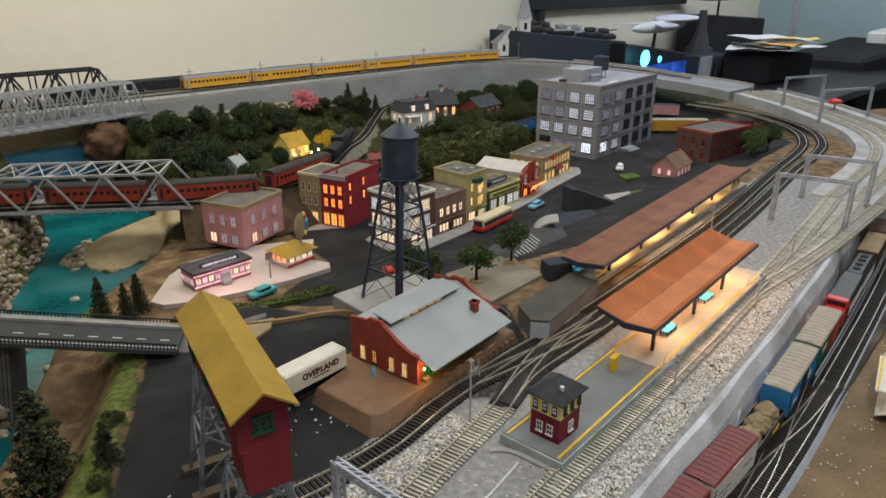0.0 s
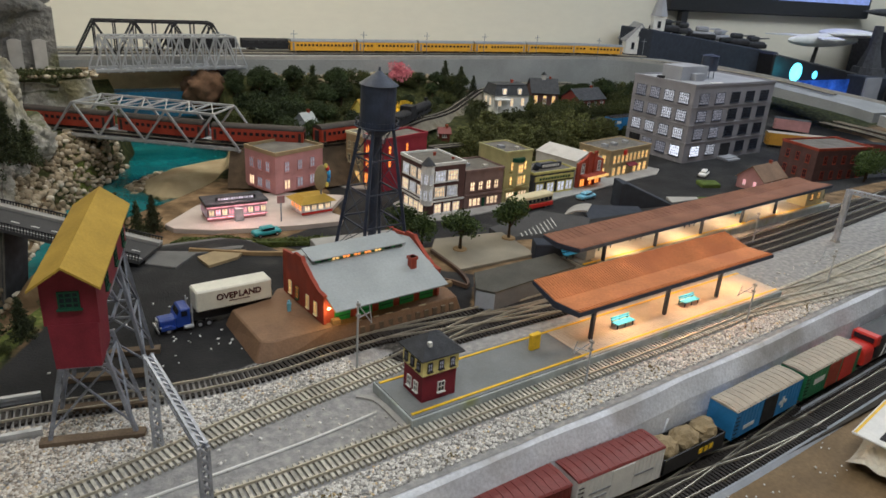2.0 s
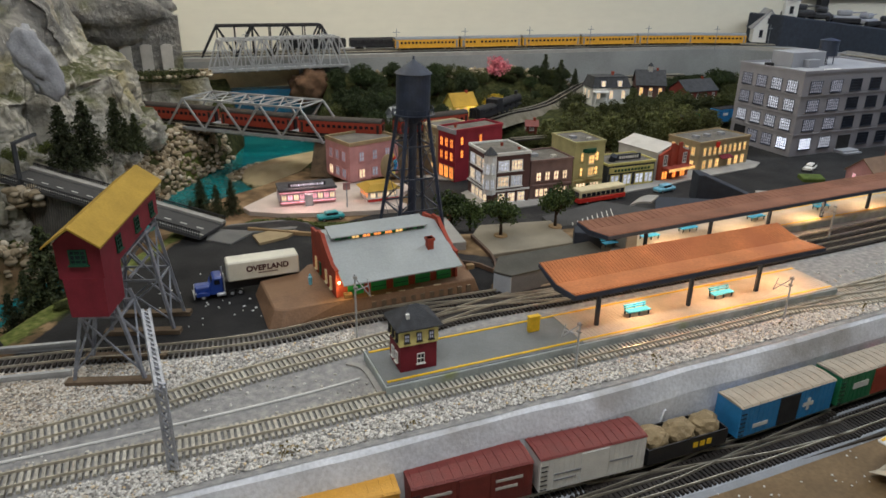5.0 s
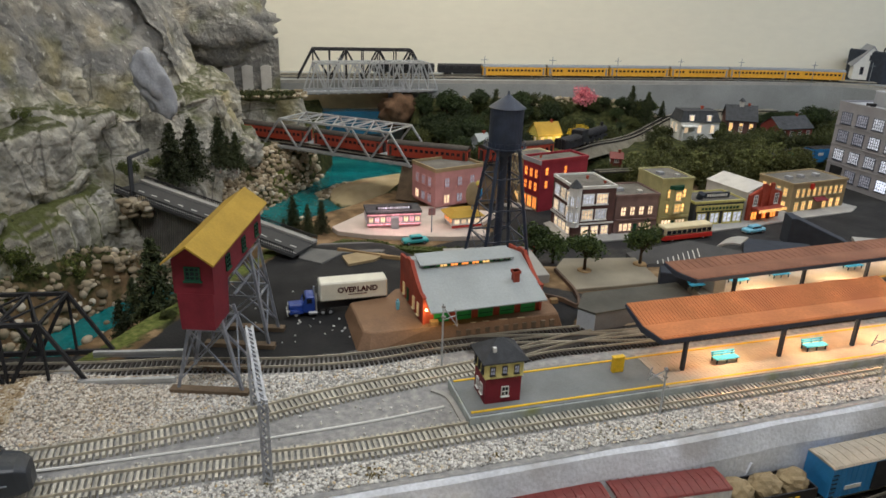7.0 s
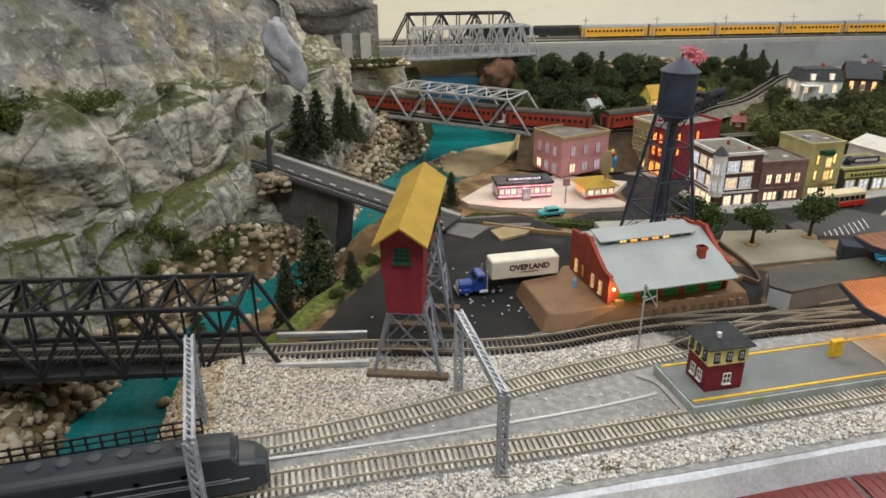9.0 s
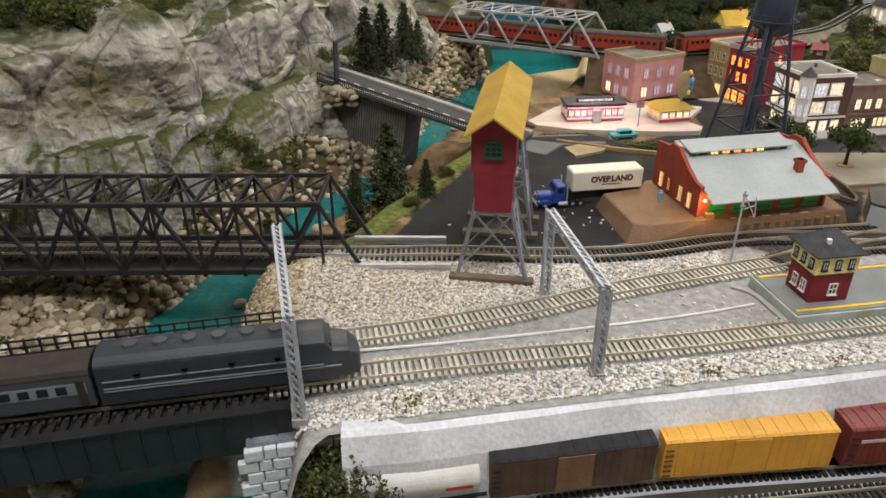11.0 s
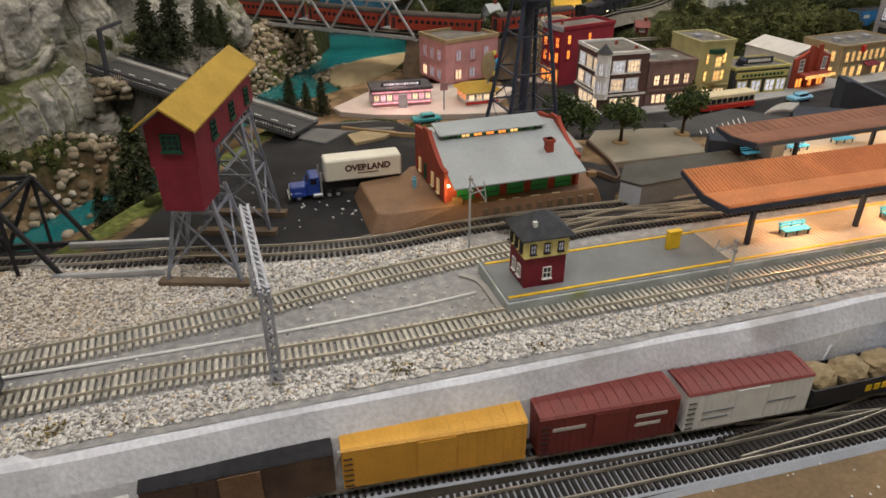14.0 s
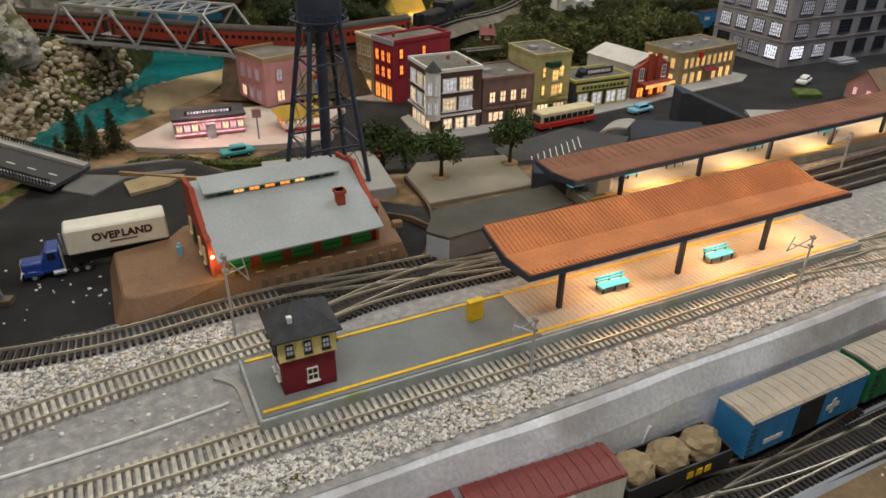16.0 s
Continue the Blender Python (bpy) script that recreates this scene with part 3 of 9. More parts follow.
track([(-0.5, -0.0767), *TRACK_A[3:]], "tie_grey", "front main track of nickel rail on weathered pale sleepers")
track([*TRACK_A[:3], (-0.503, -0.077)], "tie_dark", "front main track on black sleepers of the girder bridge")
track([(-0.5, -0.0217), *TRACK_B[4:9], (0.0162, 0.0872)], "tie_grey", "second main track of nickel rail on weathered pale sleepers")
track([(0.0165, 0.0873), *TRACK_B[9:]], "tie_dark", "second main track on dark sleepers between the platforms")
track([*TRACK_B[:4], (-0.503, -0.022)], "tie_dark", "second main track on black sleepers of the girder bridge")
track(TRACK_C, "tie_dark", "freight house track on dark sleepers in grey ballast")
track([(0.02, 0.15), (0.1, 0.142), (0.19, 0.133), (0.27, 0.125)], "tie_dark", "crossover track between the platforms")
track([(0.03, 0.092), (0.12, 0.126), (0.2, 0.146), (0.29, 0.158)], "tie_dark", "crossover track between the platforms")
track([(0.62, 0.03), (0.9, 0.028), (1.2, 0.06)], "tie_grey", "outer yard track of nickel rail on pale sleepers")
track([(0.5, 0.016), (0.8, 0.005), (1.2, 0.015)], "tie_grey", "inner yard track of nickel rail on pale sleepers")
LOW = -0.079
track([(-0.47, -0.147), (-0.2, -0.126), (0.02, -0.122), (0.25, -0.115), (0.5, -0.09), (0.8, -0.055), (1.2, 0.0), (1.6, 0.1)], "tie_dark", "lower freight track on black sleepers", LOW, bed="foam")
track([(-0.42, -0.192), (-0.2, -0.176), (0.05, -0.165), (0.26, -0.153), (0.4, -0.141), (0.62, -0.118), (0.9, -0.085), (1.3, -0.03)], "tie_dark", "lower front track on black sleepers", LOW, bed="foam")
track([(0.14, -0.157), (0.25, -0.142), (0.36, -0.12), (0.5, -0.093)], "tie_dark", "lower crossover track on black sleepers", LOW)
track([(0.16, -0.121), (0.27, -0.128), (0.38, -0.136), (0.5, -0.133)], "tie_dark", "lower crossover track on black sleepers", LOW)


# ---- platforms ----
PLAT = 5.0


def platform(name, at, turn, length, width, z, label, planks, pier0):
    th = thing(name, at, turn, label, "platform")
    bm = B()
    box(bm, 0, length, 0, width, 0, z - 0.001)
    part("body", bm, "platside", th, bevel=0.0006)
    bm = B()
    box(bm, 0.002, pier0, 0.002, width - 0.002, z - 0.001, z)
    part("deck", bm, "platform", th)
    bm = B()
    x = pier0
    while x < length - 0.006:
        box(bm, x + 0.00012, x + 0.00538, 0.002, width - 0.002, z - 0.001, z + 0.0004)
        x += 0.0055
    part("plank_deck", bm, "plank", th, "pale plank floor")
    for y in (0.006, width - 0.009):
        bm = B()
        box(bm, 0.004, length - 0.004, y, y + 0.003, z, z + 0.0009)
        part("edge_line", bm, "yellow", th, "yellow edge line")
    return th


platform("island_platform", (-0.024, -0.031, 0), PLAT, 0.645, 0.079, 0.013, "grey island platform with yellow edge lines, tower at its end", True, 0.24)
platform("rear_platform", (0.395, 0.207, 0), 6.0, 0.75, 0.075, 0.013, "long rear station platform with yellow edge lines", True, 0.03)


def bench():
    th = thing("bench", (0, 0, 0), 0, "turquoise slatted platform bench", "bench", "platform benches")
    for y, z in ((-0.0062, 0.0068), (-0.0037, 0.0068), (-0.0012, 0.0068), (0.0013, 0.0068), (0.0036, 0.0092), (0.0046, 0.0116)):
        bm = B()
        box(bm, -0.0165, 0.0165, y - 0.0011, y + 0.0011, z - 0.0006, z + 0.0006)
        part("slat", bm, "teal", th)
    for x in (-0.014, 0.0, 0.014):
        bm = B()
        prism(bm, [(-0.0065, 0), (-0.0055, 0), (-0.0055, 0.0052), (0.0030, 0.0052), (0.0030, 0), (0.0040, 0), (0.0052, 0.0122), (0.0044, 0.0122), (0.0036, 0.0062), (-0.0065, 0.0062)], -0.0007, 0.0007, pose(x, 0, 0, 90, 0, 90))
        part("leg", bm, "navy", th)
    return th


def canopy(name, at, turn, length, section, roof, label, posts, post_y, ribs, lamps):
    """A platform roof of two slopes on steel posts, local x along the platform, z from its deck."""
    th = thing(name, at, turn, label, "canopy")
    (yf, zf), (yv, zv), (yn, zn) = section
    t = 0.0028
    bm = B()
    sweep(bm, [(yf, zf), (yv, zv), (yn, zn), (yn, zn - t), (yv, zv - t), (yf, zf - t)], 0, length)
    rf = part("roof", bm, roof, th)
    bm, lip = B(), B()
    x = 0.001
    while x < length:
        h = 0.0012 if ribs < 0.01 else 0.0004
        beam(bm, (x, yf, zf + 0.0003), (x, yv + 0.0006, zv + 0.0003), 0.0013, h)
        beam(lip, (x, yn + 0.006, zn - 0.0001), (x, yn - 0.0008, zn + 0.0003), 0.0013, h)
        x += ribs
    part("corrugation", bm, roof, rf)
    part("lip_corrugation", lip, roof, rf)
    bm = B()
    box(bm, -0.0012, length + 0.0012, yn - 0.0012, yn + 0.0002, zn - 0.006, zn - 0.0008)
    part("fascia", bm, "navy", rf, "dark blue fascia")
    for x in (-0.0012, length):
        bm = B()
        sweep(bm, [(yf, zf - 0.0008), (yv, zv - 0.0008), (yn, zn - 0.0008), (yn, zn - 0.007), (yv, zv - 0.009), (yf, zf - 0.005)], x, x + 0.0012)
        part("end_board", bm, "navy", rf, "dark blue end board")
    for x in posts:
        bm = B()
        beam(bm, (x, post_y, 0), (x, post_y, zv - 0.002), 0.0042)
        part("post", bm, "navy", th)
        bm = B()
        beam(bm, (x, post_y, zv - 0.006), (x, yn + 0.004, zn - 0.004), 0.0026)
        beam(bm, (x, post_y, zv - 0.012), (x, yf - 0.006, zf - 0.006), 0.0026)
        part("bracket", bm, "navy", th)
    for x in lamps:
        bm = B()
        bmesh.ops.create_uvsphere(bm, u_segments=10, v_segments=6, radius=0.0022, matrix=pose(x, post_y + 0.004, zv - 0.010))
        part("bulb", bm, "bulb", th, "glowing warm bulb")
    m = th.matrix_world
    for x in lamps:
        p = m @ Vector((x, post_y + 0.004, zv - 0.016))
        lamp("canopy_light", "POINT", tuple(p), 0.135, (1.0, 0.67, 0.34), 0.004)
    return th


canopy("station_canopy", (0.1995, 0.0485, 0.013), 5.4, 0.392, [(0.0335, 0.0645), (-0.0065, 0.054), (-0.047, 0.0570)], "terracotta", "terracotta corrugated butterfly canopy of the island platform", (0.047, 0.187, 0.302), -0.028, 0.0045, (0.11, 0.24, 0.35))
canopy("rear_canopy", (0.338, 0.211, 0.013), 7.2, 0.75, [(0.030, 0.0490), (0.000, 0.0465), (-0.0435, 0.0520)], "rust_roof", "long brown-red canopy of the rear platform", (0.10, 0.23, 0.36, 0.49, 0.61, 0.72), -0.008, 0.012, (0.16, 0.31, 0.46, 0.62))
bn = bench()
first = True
for x, y, z, a in ((0.312, 0.038, 0.013, 5), (0.446, 0.050, 0.013, 5), (0.400, 0.249, 0.013, 6), (0.474, 0.258, 0.013, 6), (0.556, 0.272, 0.013, 6), (0.705, 0.288, 0.013, 6), (0.86, 0.302, 0.013, 6)):
    if first:
        bn.matrix_world, first = pose(x, y, z, 0, 0, a), False
    else:
        copy_thing(bn, pose(x, y, z, 0, 0, a))


# ---- openings for model houses ----
def window(parent, m, w, h, frame, pane, bars=(1, 1), depth=0.0015, sill=True, slim=0.09):
    """A framed window on a wall: local x along the wall, z up, y out of the wall towards -y."""
    f = max(0.0006, w * slim)

    def cuts(lo, hi, n):
        c = [lo, lo + f]
        for k in range(1, n + 1):
            at = lo + (hi - lo) * k / (n + 1)
            c += [at - f / 3, at + f / 3]
        return c + [hi - f, hi]

    xs, zs = cuts(-w / 2, w / 2, bars[0]), cuts(0, h, bars[1])
    bm = B()
    front = [[bm.verts.new((x, -depth, z)) for z in zs] for x in xs]
    back = [[bm.verts.new((x, 0.0006, z)) for z in zs] for x in xs]
    nx, nz = len(xs) - 1, len(zs) - 1
    full = lambda i, j: 0 <= i < nx and 0 <= j < nz and (i % 2 == 0 or j % 2 == 0)
    for i in range(nx):
        for j in range(nz):
            if not full(i, j):
                continue
            bm.faces.new((front[i][j], front[i + 1][j], front[i + 1][j + 1], front[i][j + 1]))
            for (di, dj), (p, q) in (((-1, 0), ((i, j), (i, j + 1))), ((1, 0), ((i + 1, j + 1), (i + 1, j))), ((0, -1), ((i + 1, j), (i, j))), ((0, 1), ((i, j + 1), (i + 1, j + 1)))):
                if not full(i + di, j + dj):
                    bm.faces.new((front[p[0]][p[1]], front[q[0]][q[1]], back[q[0]][q[1]], back[p[0]][p[1]]))
    for v in [v for v in bm.verts if not v.link_faces]:
        bm.verts.remove(v)
    ob = part("window", bm, frame, parent)
    ob.matrix_local = m
    bm = B()
    box(bm, -w / 2 + f / 2, w / 2 - f / 2, -depth * 0.35, 0.0004, f / 2, h - f / 2)
    part("pane", bm, pane, ob)
    if sill:
        bm = B()
        box(bm, -w / 2 - f, w / 2 + f, -depth * 1.8, 0, -f, -0.00005)
        part("sill", bm, frame, ob)
    return ob


def face(width, depth, side, along, z):
    """Place on one side of a house whose front-left corner is its origin; the front looks to -y."""
    if side == "front":
        return pose(along, 0, z)
    if side == "right":
        return pose(width, along, z, 0, 0, 90)
    if side == "back":
        return pose(width - along, depth, z, 0, 0, 180)
    return pose(0, depth - along, z, 0, 0, -90)


def grid_windows(th, width, depth, side, floors, bays, w, h, frame, pane, margin=0.1, bars=(1, 1), skip=(), slim=0.09):
    run = width if side in ("front", "back") else depth
    for k, z in enumerate(floors):
        for b in range(bays):
            if (k, b) in skip:
                continue
            along = run * (margin + (1 - 2 * margin) * (b + 0.5) / bays)
            p = pane(k, b) if callable(pane) else pane
            window(th, face(width, depth, side, along, z), w, h, frame, p, bars, slim=slim)


def shell(th, w, d, h, wall, cornice="cream", roof="flatroof", parapet=0.004):
    bm = B()
    box(bm, 0, w, 0, d, 0, h)
    part("wall", bm, wall, th, bevel=0.0003)
    bm = B()
    box(bm, 0.002, w - 0.002, 0.002, d - 0.002, h, h + 0.0012)
    part("roof", bm, roof, th)
    bm = B()
    for a in ((-0.0012, w + 0.0012, -0.0016, 0.002), (-0.0012, w + 0.0012, d - 0.002, d + 0.0012), (-0.0012, 0.002, 0.002, d - 0.002), (w - 0.002, w + 0.0012, 0.002, d - 0.002)):
        box(bm, a[0], a[1], a[2], a[3], h - 0.001, h + parapet)
    part("cornice", bm, cornice, th)


def chimney(th, x, y, z, h=0.008, s=0.004):
    bm = B()
    box(bm, x - s / 2, x + s / 2, y - s / 2, y + s / 2, z, z + h)
    box(bm, x - s * 0.65, x + s * 0.65, y - s * 0.65, y + s * 0.65, z + h * 0.8, z + h)
    part("chimney", bm, "brick", th)


# ---- signal tower on the platform ----
def signal_tower():
    th = thing("signal_tower", (-0.0027, -0.0095, 0.013), 4, "small maroon and yellow signal tower with slate hip roof", "tower")
    w, d, lo, hi = 0.0405, 0.036, 0.031, 0.0505
    bm = B()
    box(bm, 0, w, 0, d, 0, lo)
    part("lower_wall", bm, "maroon", th)
    bm = B()
    box(bm, -0.0012, w + 0.0012, -0.0012, d + 0.0012, lo, hi)
    part("upper_wall", bm, mat("pale_yellow_storey", (0.82, 0.72, 0.30), 0.6, 0, 0.1), th, "pale yellow upper storey")
    bm = B()
    o, top = 0.0055, 0.0695
    base = [bm.verts.new(v) for v in ((-o, -o, hi), (w + o, -o, hi), (w + o, d + o, hi), (-o, d + o, hi))]
    lip = [bm.verts.new(v) for v in ((-o, -o, hi + 0.0014), (w + o, -o, hi + 0.0014), (w + o, d + o, hi + 0.0014), (-o, d + o, hi + 0.0014))]
    a, b = bm.verts.new((w / 2 - 0.004, d / 2, top)), bm.verts.new((w / 2 + 0.004, d / 2, top))
    bm.faces.new(base[::-1])
    for k in range(4):
        bm.faces.new((base[k], base[(k + 1) % 4], lip[(k + 1) % 4], lip[k]))
    bm.faces.new((lip[0], lip[1], b, a))
    bm.faces.new((lip[2], lip[3], a, b))
    bm.faces.new((lip[1], lip[2], b))
    bm.faces.new((lip[3], lip[0], a))
    rf = part("roof", bm, "slate", th)
    bm = B()
    box(bm, 0.0085, 0.0122, 0.0045, 0.0082, 0.054, 0.0645)
    part("vent", bm, "white", rf, "white roof vent")
    for side in ("front", "left", "right", "back"):
        run = w if side in ("front", "back") else d
        for k in range(3):
            m = face(w, d, side, run * (k + 0.5) / 3, lo + 0.0048) @ pose(0, -0.0012, 0)
            window(th, m, 0.0056, 0.0098, "black", "lit_dim", (1, 1), slim=0.12)
    window(th, face(w, d, "front", w * 0.55, 0.008), 0.0085, 0.012, "white", "dark_pane", (1, 1))
    for a in (0.33, 0.68):
        window(th, face(w, d, "left", d * a, 0.008), 0.0075, 0.012, "white", "dark_pane", (1, 1))


signal_tower()


# ---- freight house ----
def flared(bm, top, low, z0, z1):
    """A block whose foot spreads beyond its top."""
    a = [bm.verts.new((x, y, z0)) for x, y in low]
    b = [bm.verts.new((x, y, z1)) for x, y in top]
    bm.faces.new(a[::-1])
    bm.faces.new(b)
    for k in range(len(a)):
        q = (k + 1) % len(a)
        bm.faces.new((a[k], a[q], b[q], b[k]))


def freight_house():
    th = thing("loading_dock", (0, 0, 0), 0, "tan card loading dock round the freight house", "dock")
    bm = B()
    flared(bm, [(-0.117, 0.163), (-0.105, 0.157), (-0.03, 0.163), (0.06, 0.169), (0.15, 0.181), (0.156, 0.29), (-0.06, 0.29), (-0.075, 0.262), (-0.127, 0.252)], [(-0.128, 0.150), (-0.112, 0.140), (-0.03, 0.157), (0.06, 0.165), (0.158, 0.178), (0.16, 0.292), (-0.06, 0.292), (-0.08, 0.264), (-0.136, 0.256)], -0.002, 0.020)
    part("deck", bm, "tan", th, bevel=0.0015)
    for k in range(11):
        bm = B()
        x = 0.004 + k * 0.0133
        y = 0.162 + 0.1 * x
        box(bm, x, x + 0.006, y - 0.0012, y + 0.004, 0.003, 0.013)
        part("fender", bm, "oldwood", th)
    # cream strips imitate the dashes of light along the dock edge
    for x, run in ((0.0, 0.008), (0.024, 0.007), (0.041, 0.009), (0.064, 0.011), (0.09, 0.010)):
        bm = B()
        box(bm, x, x + run, 0.1655 + 0.09 * x, 0.1668 + 0.09 * x, 0.0196, 0.0206)
        part("light_dash", bm, "cream", th, "pale strip standing for a dash of light on the dock edge")
    th = thing("freight_house", (-0.036, 0.174, 0.020), 7, "red brick freight house with light grey roof and green doors", "freight house")
    w, d, e, r, mid, q = 0.162, 0.106, 0.031, 0.057, 0.066, 0.050
    bm = B()
    sweep(bm, [(0, 0), (d, 0), (d, q), (mid, r), (0, e)], 0, w)
    part("wall", bm, "brick", th)
    for x in (-0.004, w):
        bm = B()
        sweep(bm, [(-0.003, 0), (d + 0.003, 0), (d + 0.003, q + 0.008), (mid + 0.012, r + 0.004), (mid + 0.009, r + 0.009), (mid - 0.010, r + 0.009), (mid - 0.014, r + 0.003), (0.030, 0.047), (0.010, e + 0.007), (-0.003, e + 0.006)], x, x + 0.004)
        part("gable", bm, "brick", th, bevel=0.0004)
        bm = B()
        sweep(bm, [(-0.0035, e + 0.006), (0.010, e + 0.007), (0.030, 0.047), (mid - 0.014, r + 0.003), (mid - 0.010, r + 0.009), (mid - 0.010, r + 0.0105), (mid - 0.015, r + 0.0048), (0.030, 0.0487), (0.010, e + 0.0087), (-0.0035, e + 0.0077)], x - 0.0006, x + 0.0046)
        part("coping", bm, "brick", th)
    t = 0.0016
    bm = B()
    ev, ez = -0.026, 0.0255
    sweep(bm, [(ev, ez), (mid, r + 0.002), (mid, r + 0.002 + t), (0.0, e + 0.0042 + t), (ev, ez + t)], 0.0, w)
    sweep(bm, [(d + 0.004, q), (d + 0.004, q + t), (mid, r + 0.002 + t), (mid, r + 0.002)], 0.0, w)
    rf = part("roof", bm, "greyroof", th)
    bm = B()
    box(bm, 0.014, w - 0.024, mid - 0.013, mid + 0.008, r - 0.006, r + 0.0045)
    part("monitor", bm, "green", rf, "green roof monitor with lit panes")
    bm = B()
    sweep(bm, [(mid - 0.018, r + 0.0035), (mid + 0.012, r + 0.0095), (mid + 0.012, r + 0.011), (mid - 0.018, r + 0.005)], 0.007, w - 0.018)
    part("monitor_roof", bm, "greyroof", rf)
    for k in range(8):
        window(th, pose(0.026 + k * 0.0155, mid - 0.013, r - 0.0025), 0.012, 0.006, "green", "lit_orange" if k in (2, 3, 4) else "lit_warm" if k in (1, 5) else "dark_pane", (1, 0), 0.001, False)
    chimney(th, w - 0.03, 0.014, 0.038, 0.0185, 0.0085)
    for k in range(5):
        x = 0.012 + k * 0.031
        bm = B()
        box(bm, x, x + 0.021, -0.0015, 0.0005, 0.0005, 0.021)
        door = part("door", bm, "green", th, "bright green sliding freight door")
        bm = B()
        for z in (0.006, 0.0135):
            box(bm, x + 0.001, x + 0.02, -0.0022, -0.0015, z, z + 0.001)
        part("door_rail", bm, "dkgreen", door)
    for a, lit in ((0.16, "lit_warm"), (0.36, "lit_warm"), (0.63, "lit_orange"), (0.82, "lit_warm")):
        m = face(w, d, "left", d * (1 - a), 0.006) @ pose(0, -0.004, 0)
        window(th, m, 0.0075, 0.017, "dkgreen" if a == 0.63 else "cream", lit, (1, 3))
    lamp("dock_light", "POINT", (-0.035, 0.158, 0.041), 0.026, (1.0, 0.6, 0.2), 0.003)
    bm = B()
    bmesh.ops.create_uvsphere(bm, u_segments=8, v_segments=6, radius=0.0016, matrix=pose(-0.002, -0.012, 0.0255))
    part("eave_bulb", bm, "bulb", th)


freight_house()


# ---- coaling house on legs over the track ----
def coal_house():
    th = thing("coaling_house", (-0.2985, 0.0635, 0), -13.5, "maroon coaling house with mustard roof on grey steel legs", "coal tower")
    # local y runs along the ridge, x across it
    half = 0.021
    bm = B()
    rise, far = 0.007, 0.172
    sec = [(-half, 0.128), (half, 0.128), (half, 0.1655), (0, 0.181), (-half, 0.1655)]
    a = [bm.verts.new((x, 0.0, z)) for x, z in sec]
    b = [bm.verts.new((x, far, z + rise)) for x, z in sec]
    for i in range(5):
        bm.faces.new((a[i], a[(i + 1) % 5], b[(i + 1) % 5], b[i]))
    bm.faces.new(a[::-1])
    bm.faces.new(b)
    part("upper_house", bm, "maroon", th)
    bm = B()
    ring0 = [bm.verts.new(v) for v in ((-0.0185, -0.0005, 0.1285), (0.0195, -0.0005, 0.1285), (0.0195, 0.046, 0.1285), (-0.0185, 0.046, 0.1285))]
    ring1 = [bm.verts.new(v) for v in ((-0.017, -0.0005, 0.087), (0.0185, -0.0005, 0.087), (0.0185, 0.044, 0.087), (-0.017, 0.044, 0.087))]
    bm.faces.new(ring0)
    bm.faces.new(ring1[::-1])
    for k in range(4):
        bm.faces.new((ring1[k], ring1[(k + 1) % 4], ring0[(k + 1) % 4], ring0[k]))
    part("bin", bm, "maroon", th)
    bm = B()
    o = 0.006
    for s in (-1, 1):
        pts = [(0, 0.1825), (s * (half + o), 0.1635), (s * (half + o), 0.1655), (0, 0.1848)]
        a = [bm.verts.new((x, -0.012, z)) for x, z in pts]
        b = [bm.verts.new((x, far + 0.011, z + rise)) for x, z in pts]
        for i in range(4):
            bm.faces.new((a[i], a[(i + 1) % 4], b[(i + 1) % 4], b[i]))
        bm.faces.new(a)
        bm.faces.new(b[::-1])
    part("roof", bm, "mustard", th)
    window(th, pose(0.0, 0.0, 0.143), 0.0165, 0.0155, "dkgreen", "dark_pane", (2, 2))
    for y in (0.045, 0.10, 0.15):
        window(th, pose(half, y, 0.14, 0, 0, 90), 0.013, 0.016, "dkgreen", "dark_pane", (1, 2))
        window(th, pose(-half, y, 0.14, 0, 0, -90), 0.013, 0.016, "dkgreen", "dark_pane", (1, 2))
    for y0, dy, zt in ((0.022, 0.040, 0.088), (0.130, 0.036, 0.131)):
        y1 = y0 + dy
        foot = [(-0.036, y0 - 0.006), (0.036, y0 - 0.006), (0.036, y1 + 0.004), (-0.036, y1 + 0.004)]
        head = [(-0.017, y0), (0.017, y0), (0.017, y1), (-0.017, y1)]
        for (fx, fy), (hx, hy) in zip(foot, head):
            bm = B()
            beam(bm, (fx, fy, 0.004), (hx, hy, zt), 0.0034)
            part("leg", bm, "greysteel", th)
        for k in range(4):
            f0, f1, h0, h1 = foot[k], foot[(k + 1) % 4], head[k], head[(k + 1) % 4]

            def at(f, h, s):
                return (f[0] + (h[0] - f[0]) * s, f[1] + (h[1] - f[1]) * s, 0.004 + (zt - 0.004) * s)

            for s0, s1 in ((0.1, 0.5), (0.5, 0.95)) if zt > 0.1 else ((0.12, 0.85),):
                for p, q, r in ((at(f0, h0, s0), at(f1, h1, s1), 0.0017), (at(f1, h1, s0), at(f0, h0, s1), 0.0017), (at(f0, h0, s1), at(f1, h1, s1), 0.0022)):
                    bm = B()
                    beam(bm, p, q, r)
                    part("brace", bm, "greysteel", th)
        bm = B()
        box(bm, -0.044, 0.044, y0 - 0.012, y0 - 0.001, 0.0, 0.0055)
        box(bm, -0.044, 0.044, y1 - 0.001, y1 + 0.010, 0.0, 0.0055)
        part("sill_beam", bm, "oldwood", th, "grey-brown wooden sill beam")
    for s in (-0.019, 0.019):
        for y in (0.068, 0.098):
            bm = B()
            beam(bm, (s, y, 0.128), (s, y + 0.03, 0.1), 0.0022)
            part("truss_diagonal", bm, "greysteel", th)
        for z0, z1 in ((0.1, 0.1), (0.1265, 0.1275)):
            bm = B()
